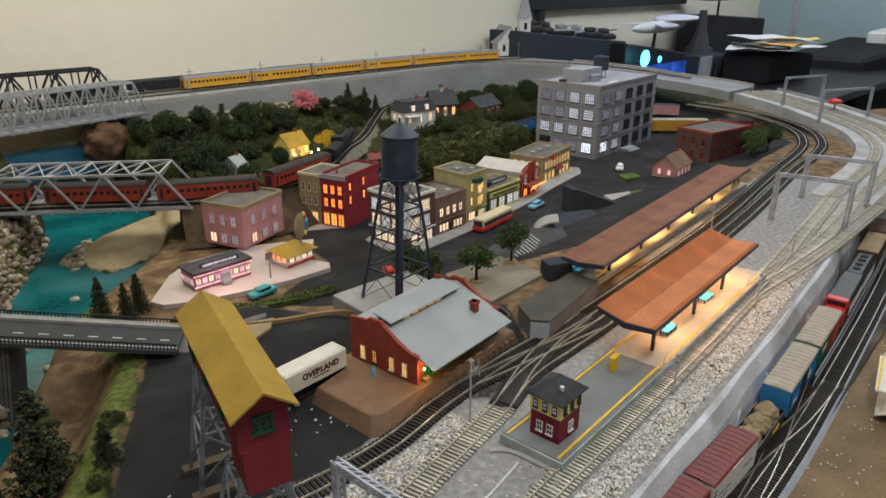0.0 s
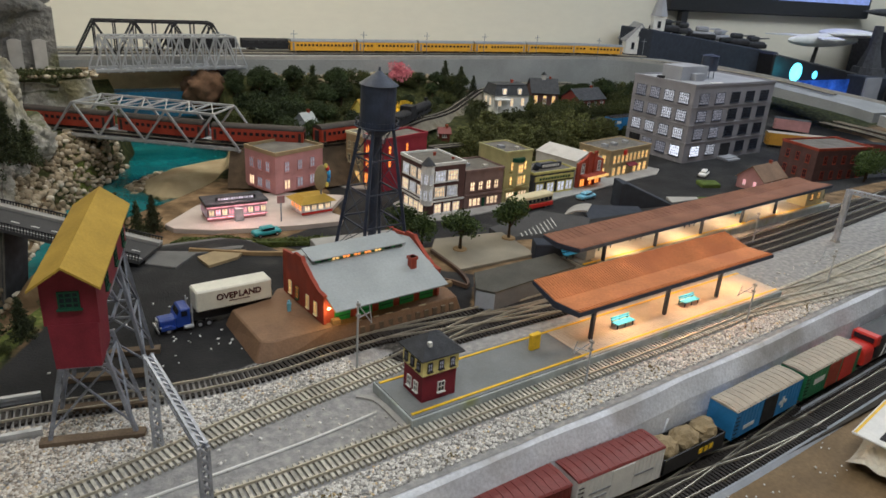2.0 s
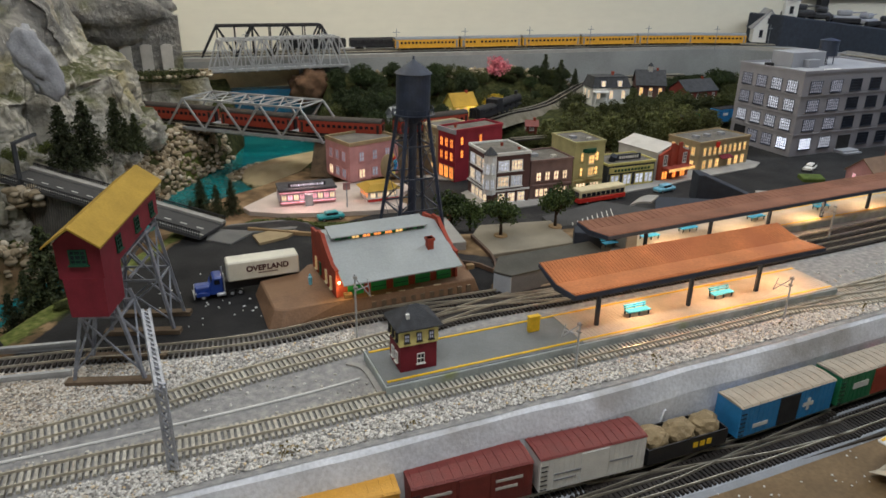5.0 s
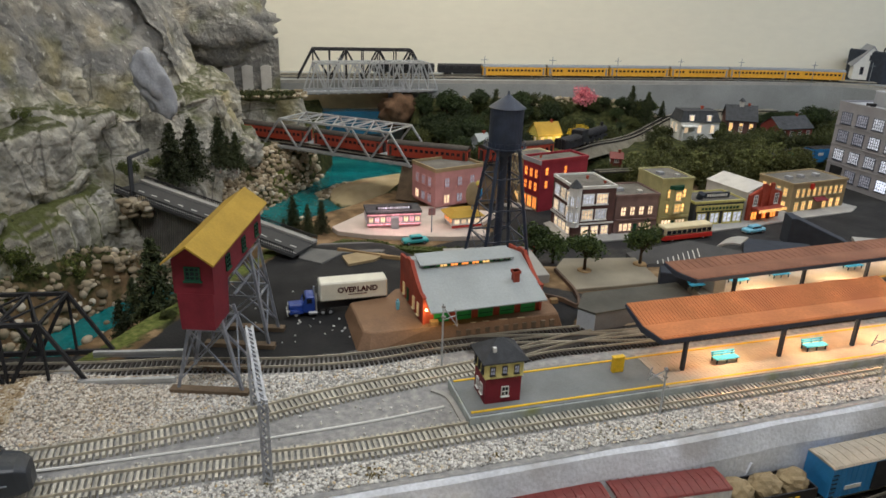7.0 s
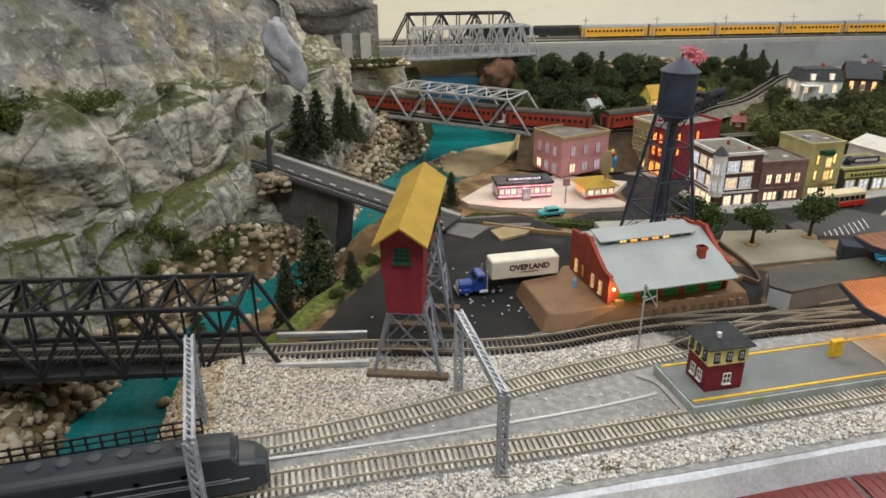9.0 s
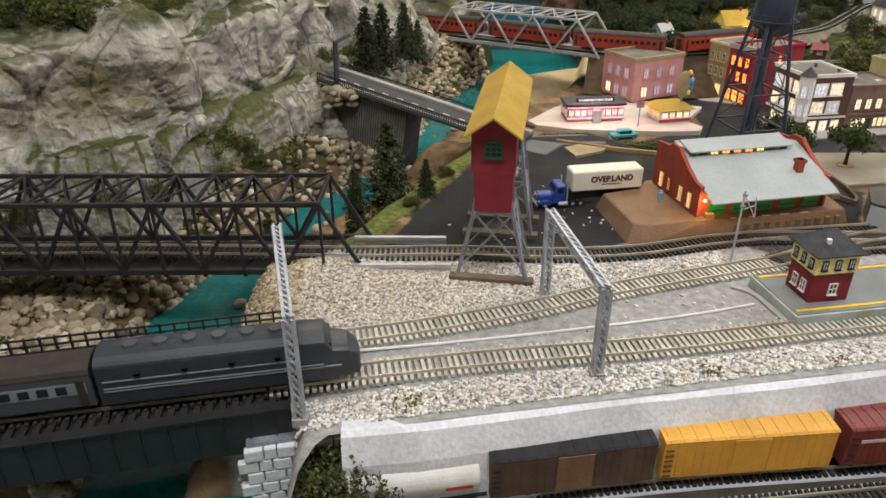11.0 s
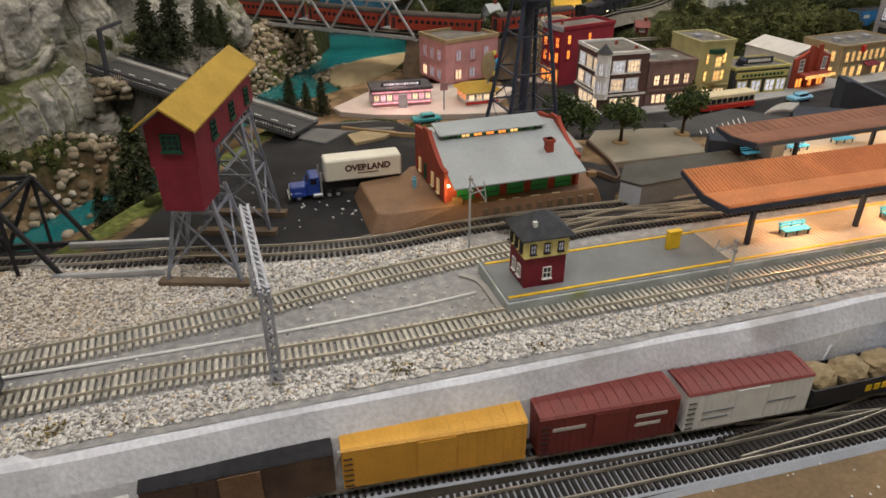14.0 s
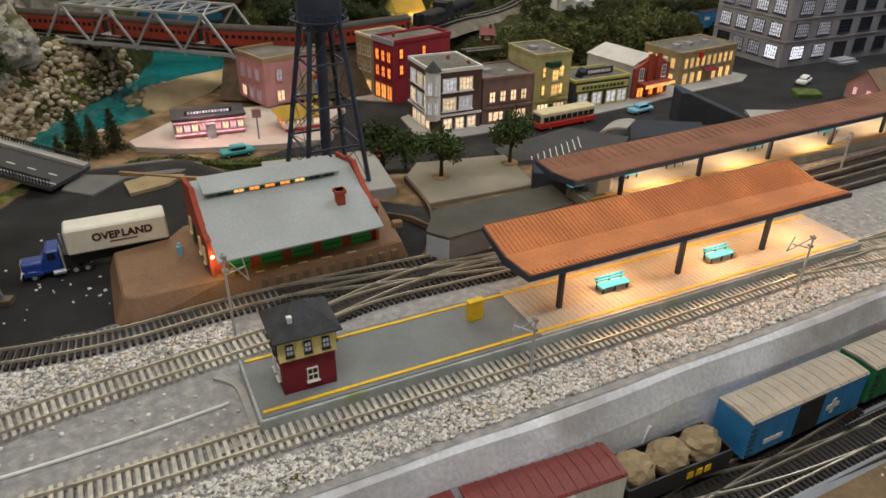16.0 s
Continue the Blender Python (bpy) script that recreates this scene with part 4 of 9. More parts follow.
            beam(bm, (s, 0.062, z0), (s, 0.132, z1), 0.0024)
            part("truss_chord", bm, "greysteel", th)


coal_house()


# ---- water tower ----
def water_tower():
    bm = B()
    prism(bm, [(0.04, 0.325), (0.19, 0.325), (0.195, 0.455), (0.045, 0.46)], -0.02, 0.014)
    solid("tower_pad", bm, "pave", "pale green-grey plinth under the water tower", "plinth", bevel=0.001)
    th = thing("water_tower", (0.118, 0.386, 0.014), 8, "black steel water tower on braced legs", "water tower")
    th.matrix_world = pose(0.118, 0.386, 0.014, 1.3, 0.5, 8)
    bm = B()
    rod(bm, (0, 0, 0.192), (0, 0, 0.252), 0.0255, 0.0255, 28)
    part("tank", bm, "navy", th, bevel=0.0004)
    bm = B()
    rod(bm, (0, 0, 0.252), (0, 0, 0.271), 0.028, 0.002, 28)
    rod(bm, (0, 0, 0.270), (0, 0, 0.276), 0.002, 0.0015, 8)
    part("roof", bm, "navy", th)
    bm = B()
    rod(bm, (0, 0, 0.178), (0, 0, 0.192), 0.008, 0.0255, 28)
    part("tank_bottom", bm, "navy", th)
    bm = B()
    for k in range(28):
        a, b = 2 * math.pi * k / 28, 2 * math.pi * (k + 1) / 28
        p = [(0.031 * math.cos(t), 0.031 * math.sin(t)) for t in (a, b)]
        beam(bm, (*p[0], 0.193), (*p[1], 0.193), 0.004, 0.0012)
        beam(bm, (*p[0], 0.2015), (*p[1], 0.2015), 0.0008)
        beam(bm, (*p[0], 0.193), (*p[0], 0.2015), 0.0007)
    part("balcony", bm, "navy", th)
    bm = B()
    rod(bm, (0, 0, 0), (0, 0, 0.18), 0.0065, 0.0065, 14)
    part("riser_pipe", bm, "navy", th)
    n = 4
    foot = [(0.056 * math.cos(math.pi / 4 + 2 * math.pi * k / n), 0.056 * math.sin(math.pi / 4 + 2 * math.pi * k / n)) for k in range(n)]
    head = [(x * 0.42, y * 0.42) for x, y in foot]
    for k in range(n):
        bm = B()
        beam(bm, (*foot[k], 0), (*head[k], 0.195), 0.0044)
        part("leg", bm, "navy", th)
    for lv in range(4):
        s0, s1 = lv / 4, (lv + 1) / 4
        for k in range(n):
            f0, f1, h0, h1 = foot[k], foot[(k + 1) % n], head[k], head[(k + 1) % n]
            q = [[a + (b - a) * s for a, b in zip(f, h)] for s in (s0, s1) for f, h in ((f0, h0), (f1, h1))]
            z0, z1 = 0.195 * s0, 0.195 * s1
            for i, j, za, r in ((0, 3, z0, 0.0008), (1, 2, z0, 0.0008), (2, 3, z1, 0.0022)):
                bm = B()
                beam(bm, (*q[i], za), (*q[j], z1), r)
                part("brace", bm, "navy", th)
    bm = B()
    for s in (-0.002, 0.002):
        beam(bm, (foot[0][0] + s, foot[0][1], 0), (head[0][0] + s + 0.006, head[0][1], 0.2), 0.0006)
    part("ladder", bm, "navy", th)


water_tower()


# ---- mountain ----
def rock_material(name, a, b, c, moss, moss_from=1.2):
    m = bpy.data.materials.new(name)
    m.use_nodes = True
    n, l = m.node_tree.nodes, m.node_tree.links
    bsdf = n["Principled BSDF"]
    bsdf.inputs["Roughness"].default_value = 0.85
    tc = n.new("ShaderNodeTexCoord")

    def tex(scale, detail):
        t = n.new("ShaderNodeTexNoise")
        t.inputs["Scale"].default_value, t.inputs["Detail"].default_value = scale, detail
        l.new(tc.outputs["Object"], t.inputs["Vector"])
        return t.outputs["Fac"]

    r = n.new("ShaderNodeValToRGB")
    r.color_ramp.elements[0].position, r.color_ramp.elements[0].color = 0.3, (*a, 1)
    r.color_ramp.elements[1].position, r.color_ramp.elements[1].color = 0.72, (*c, 1)
    e = r.color_ramp.elements.new(0.5)
    e.color = (*b, 1)
    l.new(tex(22, 9), r.inputs["Fac"])
    out = r.outputs["Color"]
    # the two palest tints scatter flecks of highlight into the rock's colour
    for scale, low, tint in ((7, 0.55, (0.38, 0.33, 0.23)), (10, 0.55, (0.12, 0.125, 0.045)), (3.1, 0.54, (0.15, 0.15, 0.148)), (17, 0.60, (0.07, 0.068, 0.06)), (26, 0.60, (0.66, 0.64, 0.58)), (70, 0.62, (0.75, 0.73, 0.68)), (5, 0.56, (0.36, 0.31, 0.17))):
        sr = n.new("ShaderNodeMapRange")
        sr.inputs["From Min"].default_value, sr.inputs["From Max"].default_value = low, low + 0.14
        sr.inputs["To Max"].default_value = 0.75
        l.new(tex(scale, 7), sr.inputs["Value"])
        mx = n.new("ShaderNodeMix")
        mx.data_type = "RGBA"
        l.new(sr.outputs[0], mx.inputs["Factor"])
        l.new(out, mx.inputs["A"])
        mx.inputs["B"].default_value = (*tint, 1)
        out = mx.outputs["Result"]
    if moss:
        geo = n.new("ShaderNodeNewGeometry")
        sep = n.new("ShaderNodeSeparateXYZ")
        l.new(geo.outputs["Normal"], sep.inputs[0])
        add = n.new("ShaderNodeMath")
        l.new(sep.outputs["Z"], add.inputs[0])
        l.new(tex(12, 6), add.inputs[1])
        mr = n.new("ShaderNodeMapRange")
        mr.inputs["From Min"].default_value, mr.inputs["From Max"].default_value = moss_from, moss_from + 0.3
        l.new(add.outputs[0], mr.inputs["Value"])
        mix = n.new("ShaderNodeMix")
        mix.data_type = "RGBA"
        l.new(mr.outputs[0], mix.inputs["Factor"])
        l.new(out, mix.inputs["A"])
        mix.inputs["B"].default_value = (*moss, 1)
        out = mix.outputs["Result"]
    l.new(out, bsdf.inputs["Base Color"])
    if name == "grey_cliff_plaster":
        # cracks picked out with a black wash
        stretch, warp, vor = n.new("ShaderNodeMapping"), n.new("ShaderNodeVectorMath"), n.new("ShaderNodeTexVoronoi")
        stretch.inputs["Scale"].default_value = (1, 1, 0.45)
        nv = n.new("ShaderNodeTexNoise")
        nv.inputs["Scale"].default_value = 9
        warp.operation = "MULTIPLY_ADD"
        warp.inputs[1].default_value = (0.035, 0.035, 0.035)
        l.new(tc.outputs["Object"], nv.inputs["Vector"])
        l.new(nv.outputs["Color"], warp.inputs[0])
        l.new(tc.outputs["Object"], warp.inputs[2])
        l.new(warp.outputs[0], stretch.inputs["Vector"])
        vor.feature = "DISTANCE_TO_EDGE"
        vor.inputs["Scale"].default_value = 7
        l.new(stretch.outputs[0], vor.inputs["Vector"])
        cr = n.new("ShaderNodeMapRange")
        cr.inputs["From Min"].default_value, cr.inputs["From Max"].default_value = 0.001, 0.016
        cr.inputs["To Min"].default_value, cr.inputs["To Max"].default_value = 0.6, 0.0
        l.new(vor.outputs["Distance"], cr.inputs["Value"])
        mc = n.new("ShaderNodeMix")
        mc.data_type = "RGBA"
        l.new(cr.outputs[0], mc.inputs["Factor"])
        l.new(out, mc.inputs["A"])
        mc.inputs["B"].default_value = (0.045, 0.042, 0.036, 1)
        l.new(mc.outputs["Result"], bsdf.inputs["Base Color"])
    b1 = n.new("ShaderNodeBump")
    b1.inputs["Strength"].default_value, b1.inputs["Distance"].default_value = 1.0, 0.012
    l.new(tex(70, 12), b1.inputs["Height"])
    l.new(b1.outputs[0], bsdf.inputs["Normal"])
    return m


M["cliff"] = rock_material("grey_cliff_plaster", (0.14, 0.134, 0.112), (0.36, 0.345, 0.30), (0.60, 0.57, 0.485), (0.06, 0.068, 0.02), 1.12)
M["plaster"] = rock_material("smooth_grey_plaster", (0.15, 0.148, 0.142), (0.205, 0.2, 0.19), (0.31, 0.295, 0.265), None)
M["mossy"] = rock_material("mossy_cliff_foot", (0.12, 0.118, 0.10), (0.28, 0.27, 0.23), (0.5, 0.48, 0.41), (0.07, 0.08, 0.018), 0.98)
CLIFF = [(-1.5, 0.16), (-1.05, 0.24), (-0.82, 0.30), (-0.68, 0.40), (-0.58, 0.53), (-0.51, 0.66), (-0.47, 0.79), (-0.40, 0.92), (-0.31, 1.02), (-0.30, 1.12), (-0.305, 1.22), (-0.32, 1.33), (-0.335, 1.46)]


def rock_sheet(name, line, profile, nu, nv, rough, label, seed=3.0, plain=2.0, material="cliff"):
    """A cliff of tilted blocks along a plan line; above the height plain it is smoother plaster."""
    way = curve([(x, y, 0) for x, y in line], 0.004)
    zs = np.linspace(0, 1, nv)
    back = np.interp(zs, *zip(*[(p[0], p[1]) for p in profile]))
    high = np.interp(zs, *zip(*[(p[0], p[2]) for p in profile]))

    def blocks(q, scale, warp):
        s = Vector((q.x * scale, q.y * scale, q.z * scale * 0.62 + seed))
        s += warp * Vector((noise.noise(q * 9), noise.noise(q * 9 + Vector((7, 0, 0))), noise.noise(q * 9 + Vector((0, 7, 0)))))
        d, at = noise.voronoi(s)
        h = noise.cell_vector(at[0] * 7.3)
        tilt = (s - at[0]).dot(Vector((h[0], h[1], h[2])) - Vector((0.5, 0.5, 0.5)))
        gap = max(0.0, 1 - (d[1] - d[0]) * 9)
        return h[0] - 0.5 + 1.5 * tilt, gap

    pts = []
    for i in range(nu):
        k = i * (len(way) - 1) / (nu - 1)
        p = way[int(k)]
        a, b = way[max(int(k) - 12, 0)], way[min(int(k) + 12, len(way) - 1)]
        t = (b - a).normalized()
        nrm = Vector((t.y, -t.x, 0))
        for j in range(nv):
            q = p - nrm * back[j] + Vector((0, 0, high[j]))
            calm = 1 - 0.66 * float(smooth(plain - 0.06, plain + 0.05, q.z + 0.03 * noise.noise(q * 6)))
            b1, g1 = blocks(q, 6.2, 0.35)
            b2, g2 = blocks(q, 17.0, 0.3)
            b3, g3 = blocks(q, 48.0, 0.3)
            f = noise.fractal(q * 22, 0.7, 2.1, 6)
            big = noise.fractal(q * 4 + Vector((0, seed, 0)), 1.0, 2.0, 3)
            out = rough * (0.8 * big + calm * (1.05 * b1 - 0.5 * g1 + 0.24 * b2 - 0.12 * g2 + 0.06 * b3 - 0.02 * g3) + (0.08 + 0.1 * calm) * f)
            db, dh = back[min(j + 3, nv - 1)] - back[max(j - 3, 0)], high[min(j + 3, nv - 1)] - high[max(j - 3, 0)]
            size = math.hypot(db, dh) + 1e-9
            steep = dh / size
            side = (nrm * steep + Vector((0, 0, db / size))).normalized()
            pts.append(q + side * out * (0.45 + 0.55 * steep) + Vector((0, 0, rough * 0.3 * noise.noise(q * 8))))
    idx = np.arange(nu * nv).reshape(nu, nv)
    faces = np.stack([idx[:-1, :-1], idx[1:, :-1], idx[1:, 1:], idx[:-1, 1:]], -1).reshape(-1, 4)
    me = bpy.data.meshes.new(name)
    me.from_pydata([tuple(p) for p in pts], [], faces.tolist())
    me.shade_smooth()
    me.materials.append(M[material])
    me.materials.append(M["plaster"])
    top = [int(pts[f[0]].z + 0.02 * noise.noise(pts[f[0]] * 9) > plain) for f in faces.tolist()]
    me.polygons.foreach_set("material_index", top)
    return tagged(new(name, me), label, "mountain", kind="structure")


rock_sheet("mountain_cliff", CLIFF, [(0, -0.01, -0.14), (0.18, 0.0, 0.0), (0.30, 0.014, 0.06), (0.36, 0.03, 0.085), (0.52, 0.055, 0.185), (0.57, 0.10, 0.2), (0.63, 0.14, 0.215), (0.74, 0.19, 0.33), (0.88, 0.27, 0.5), (1.0, 0.42, 0.8)], 460, 260, 0.042, "tall grey plaster mountain with cracked ledges and moss", plain=0.25)
rock_sheet("cliff_foot", [(-1.0, 0.29), (-0.86, 0.28), (-0.75, 0.295), (-0.67, 0.35), (-0.60, 0.455), (-0.54, 0.55), (-0.508, 0.64)], [(0, -0.005, -0.14), (0.35, 0.006, -0.02), (0.6, 0.018, 0.045), (0.75, 0.04, 0.075), (1.0, 0.13, 0.085)], 190, 80, 0.022, "mossy grey rocks at the foot of the cliff", 5.0, material="mossy")
rock_sheet("rear_bluff", [(-0.40, 1.46), (-0.30, 1.44), (-0.2, 1.43), (-0.155, 1.47), (-0.15, 1.6)], [(0, 0, -0.1), (0.5, 0.01, 0.05), (0.8, 0.02, 0.115), (1.0, 0.12, 0.125)], 80, 60, 0.02, "grey rock bluff under the upper bridge abutment", seed=8.0)


def slab_rock():
    bm = B()
    bmesh.ops.create_icosphere(bm, subdivisions=4, radius=1)
    for v in bm.verts:
        v.co = Vector((v.co.x * 0.036, v.co.y * 0.02, v.co.z * 0.066)) * (0.95 + 0.16 * (noise.cell(v.co * 1.3 + Vector((4, 2, 7))) - 0.5) + 0.25 * noise.fractal(v.co * 1.6, 0.9, 2, 4))
    for f in bm.faces:
        f.smooth = True
    ob = solid("rock_slab", bm, mat("pale_blue_grey_rock", (0.33, 0.34, 0.37), 0.85, 0, 0.15, 40, 300, 0.6), "pale blue-grey rock slab leaning on the cliff", "rock")
    ob.matrix_world = pose(-0.455, 0.80, 0.245, -14, -20, 20)


slab_rock()


def upper_portal():
    th = thing("arched_wall", (-0.40, 1.60, 0.11), 0, "grey stone wall with pale arched recesses under a rock cap", "wall")
    bm = B()
    box(bm, -0.2, 0.16, 0.0, 0.05, 0.0, 0.16)
    part("wall", bm, "plaster", th)
    for k in range(4):
        bm = B()
        x = -0.06 + k * 0.055
        outline = [(x, 0.0), (x + 0.03, 0.0), (x + 0.031, 0.078), (x + 0.022, 0.083), (x + 0.008, 0.083), (x - 0.001, 0.078)]
        prism(bm, outline, 0.0, 0.004, pose(0, 0.0, 0, 90, 0, 0))
        part("arch_panel", bm, "lightwall", th, "pale plaster arch panel")
    bm = B()
    bmesh.ops.create_icosphere(bm, subdivisions=4, radius=1)
    for v in bm.verts:
        v.co = Vector((v.co.x * 0.22, v.co.y * 0.11, v.co.z * 0.1)) * (1 + 0.3 * noise.fractal(v.co * 1.7, 0.9, 2, 5)) + Vector((-0.045, 0.06, 0.185))
    for f in bm.faces:
        f.smooth = True
    part("rock_cap", bm, "plaster", th)


upper_portal()


# ---- back shelf ----
SHELF = [(-0.6, 1.66, 0.132), (0.0, 1.665, 0.132), (0.6, 1.66, 0.132), (1.2, 1.655, 0.132), (1.7, 1.63, 0.132), (1.95, 1.5, 0.12), (2.1, 1.32, 0.102), (2.18, 1.11, 0.08), (2.235, 0.95, 0.063)]
GRADE = [(2.24, 0.82, 0.05), (2.14, 0.604, 0.038), (2.02, 0.445, 0.03), (1.9, 0.316, 0.025), (1.726, 0.222, 0.018), (1.53, 0.182, 0.012), (1.366, 0.17, 0.007), (1.19, 0.159, 0.003)]


def outward(way, i):
    t = way[min(i + 1, len(way) - 1)] - way[max(i - 1, 0)]
    return Vector((-t.y, t.x, 0)).normalized()


def back_shelf():
    th = thing("back_shelf", (0, 0, 0), 0, "grey shelf along the room wall that carries the upper track", "shelf", kind="structure")
    for name, pts, mtl in (("shelf_body", SHELF + GRADE[:1], "shelfgrey"), ("grade_deck", GRADE, "grade")):
        way = curve(pts, 0.03)
        bm, rings, kerb, inner = B(), [], [], B()
        for i, p in enumerate(way):
            n = outward(way, i)
            s = i / len(way) if name == "shelf_body" else 1.0
            low = -0.1 + (p.z + 0.065) * float(smooth(0.7, 0.8, s))
            wide = 0.32 - 0.1 * float(smooth(0.7, 0.85, s))
            rings.append([bm.verts.new(Vector((p.x, p.y, 0)) + n * o + Vector((0, 0, h))) for o, h in ((0, low), (0, p.z), (wide, p.z), (wide, low))])
            o = (0.002 if s < 0.8 else wide - 0.006)
            kerb.append([inner.verts.new(p + n * (o + d) + Vector((0, 0, h))) for d, h in ((0, -0.001), (0, 0.010), (0.005, 0.010), (0.005, -0.001))])
        loft(bm, rings)
        part(name, bm, mtl, th)
        loft(inner, kerb)
        part("kerb", inner, "pave", th)


back_shelf()
way = curve(GRADE, 0.03)
for off in (0.05, 0.10, 0.15):
    track([tuple(p + outward(way, i) * off) for i, p in enumerate(way)][::3], "tie_grey", "main track of nickel rail on the curved grade", stretch=(9, 9.1))
UPPER = [(-0.7, 1.80), (0.0, 1.80), (0.6, 1.79), (1.2, 1.78), (1.65, 1.745), (1.98, 1.63), (2.17, 1.47), (2.28, 1.25), (2.33, 1.05)]
track([(x, y, z) for (x, y), z in zip(UPPER, [0.132] * 5 + [0.122, 0.109, 0.094, 0.075])], "tie_dark", "upper track on the back shelf", stretch=(9, 9.1))
track([(x, y + 0.07, 0.132) for x, y in UPPER[:6]], "tie_dark", "rear upper track on the back shelf", stretch=(9, 9.1))
LOOP = [(-0.75, 1.55), (-0.5, 1.42), (-0.215, 1.235), (0.07, 1.02), (0.2, 0.97), (0.36, 0.995), (0.5, 1.085), (0.62, 1.19), (0.73, 1.28), (0.84, 1.378), (0.95, 1.475), (1.07, 1.56), (1.25, 1.61), (1.5, 1.615)]
LOOP_Z = [0.03] * 7 + [0.026, 0.016, 0.012, 0.022, 0.038, 0.045, 0.045]
track([(x, y, z) for (x, y), z in zip(LOOP, LOOP_Z)], "tie_dark", "hill track that crosses the river bridge", stretch=(9, 9.1))


def bank(points, half, drop, label, material):
    way = curve(points, 0.012)
    bm, rings = B(), []
    for i, p in enumerate(way):
        a, b = way[max(i - 1, 0)], way[min(i + 1, len(way) - 1)]
        t = (b - a).normalized()
        n = Vector((-t.y, t.x, 0)).normalized()
        w = half * (1 + 0.15 * noise.noise(p * 30))
        rings.append([bm.verts.new(p + n * o + Vector((0, 0, h))) for o, h in ((-w - drop, -drop), (-w, 0), (w, 0), (w + drop, -drop))])
    for a, b in zip(rings, rings[1:]):
        for k in range(3):
            bm.faces.new((a[k], a[k + 1], b[k + 1], b[k]))
    solid("embankment", bm, material, label, "embankment", kind="structure")


hill_line = [(x, y, z - 0.0005) for (x, y), z in zip(LOOP, LOOP_Z)]
bank([(0.06, 1.02, 0.0295)] + hill_line[4:7], 0.022, 0.07, "dark earth embankment of the hill track", "earth")
bank(hill_line[6:], 0.016, 0.022, "pale ballast bed of the winding hill track", mat("hill_ballast", (0.20, 0.18, 0.14), 0.9, 0, 0.25, 40, 700, 0.4, spot=(0.12, 0.11, 0.06)))


# ---- bridges ----
def truss(name, a, b, width, height, panels, material, label, bar=0.004, deck="black", slope_end=True, verticals=False):
    """A through truss from a to b (centre line, deck level)."""
    a, b = Vector(a), Vector(b)
    length = (b - a).length
    th = thing(name, tuple(a), math.degrees(math.atan2(b.y - a.y, b.x - a.x)), label, "bridge")
    step = length / panels
    for side in (-1, 1):
        y = side * width / 2
        bm = B()
        beam(bm, (0, y, 0), (length, y, 0), bar, bar * 1.3)
        part("bottom_chord", bm, material, th)
        bm = B()
        beam(bm, (step, y, height), (length - step, y, height), bar)
        part("top_chord", bm, material, th)
        for k in range(panels):
            up = k % 2 == 0
            z0, z1 = (0, height) if up else (height, 0)
            if k == panels - 1:
                z0, z1 = (height, 0)
            bm = B()
            beam(bm, (k * step, y, z0), ((k + 1) * step, y, z1), bar * 0.85)
            part("diagonal", bm, material, th)
            if verticals and 0 < k:
                bm = B()
                beam(bm, (k * step, y, 0), (k * step, y, height), bar * 0.6)
                part("vertical", bm, material, th)
    for k in range(1, panels):
        bm = B()
        beam(bm, (k * step, -width / 2, height), (k * step, width / 2, height), bar * 0.7)
        part("top_strut", bm, material, th)
        if k < panels - 1:
            bm = B()
            beam(bm, (k * step, -width / 2, height), ((k + 1) * step, width / 2, height), bar * 0.45)
            beam(bm, (k * step, width / 2, height), ((k + 1) * step, -width / 2, height), bar * 0.45)
            part("top_lacing", bm, material, th)
    bm = B()
    box(bm, 0, length, -width / 2 + bar, width / 2 - bar, -bar * 1.4, -bar * 0.6)
    part("deck", bm, deck, th)
    for k in range(panels + 1):
        bm = B()
        beam(bm, (k * step, -width / 2, -bar), (k * step, width / 2, -bar), bar * 0.9)
        part("floor_beam", bm, material, th)
    return th


truss("river_bridge", (-0.247, 1.285, 0.03), (0.100, 1.025, 0.03), 0.112, 0.072, 8, "silver", "silver through-truss bridge over the teal river", 0.0048, "greysteel")
truss("upper_bridge", (-0.165, 1.585, 0.118), (0.25, 1.645, 0.118), 0.07, 0.085, 13, "silver", "tall silver truss bridge on the upper line", 0.005, "greysteel", verticals=True)
truss("upper_rear_bridge", (-0.19, 1.80, 0.128), (0.25, 1.80, 0.128), 0.06, 0.098, 8, "matt_black", "black truss bridge on the upper line", 0.006, verticals=True)
truss("black_bridge", (-0.425, 0.156, -0.002), (-0.90, 0.192, -0.002), 0.082, 0.079, 11, "matt_black", "black through-truss bridge on the freight line", 0.0046, verticals=True)


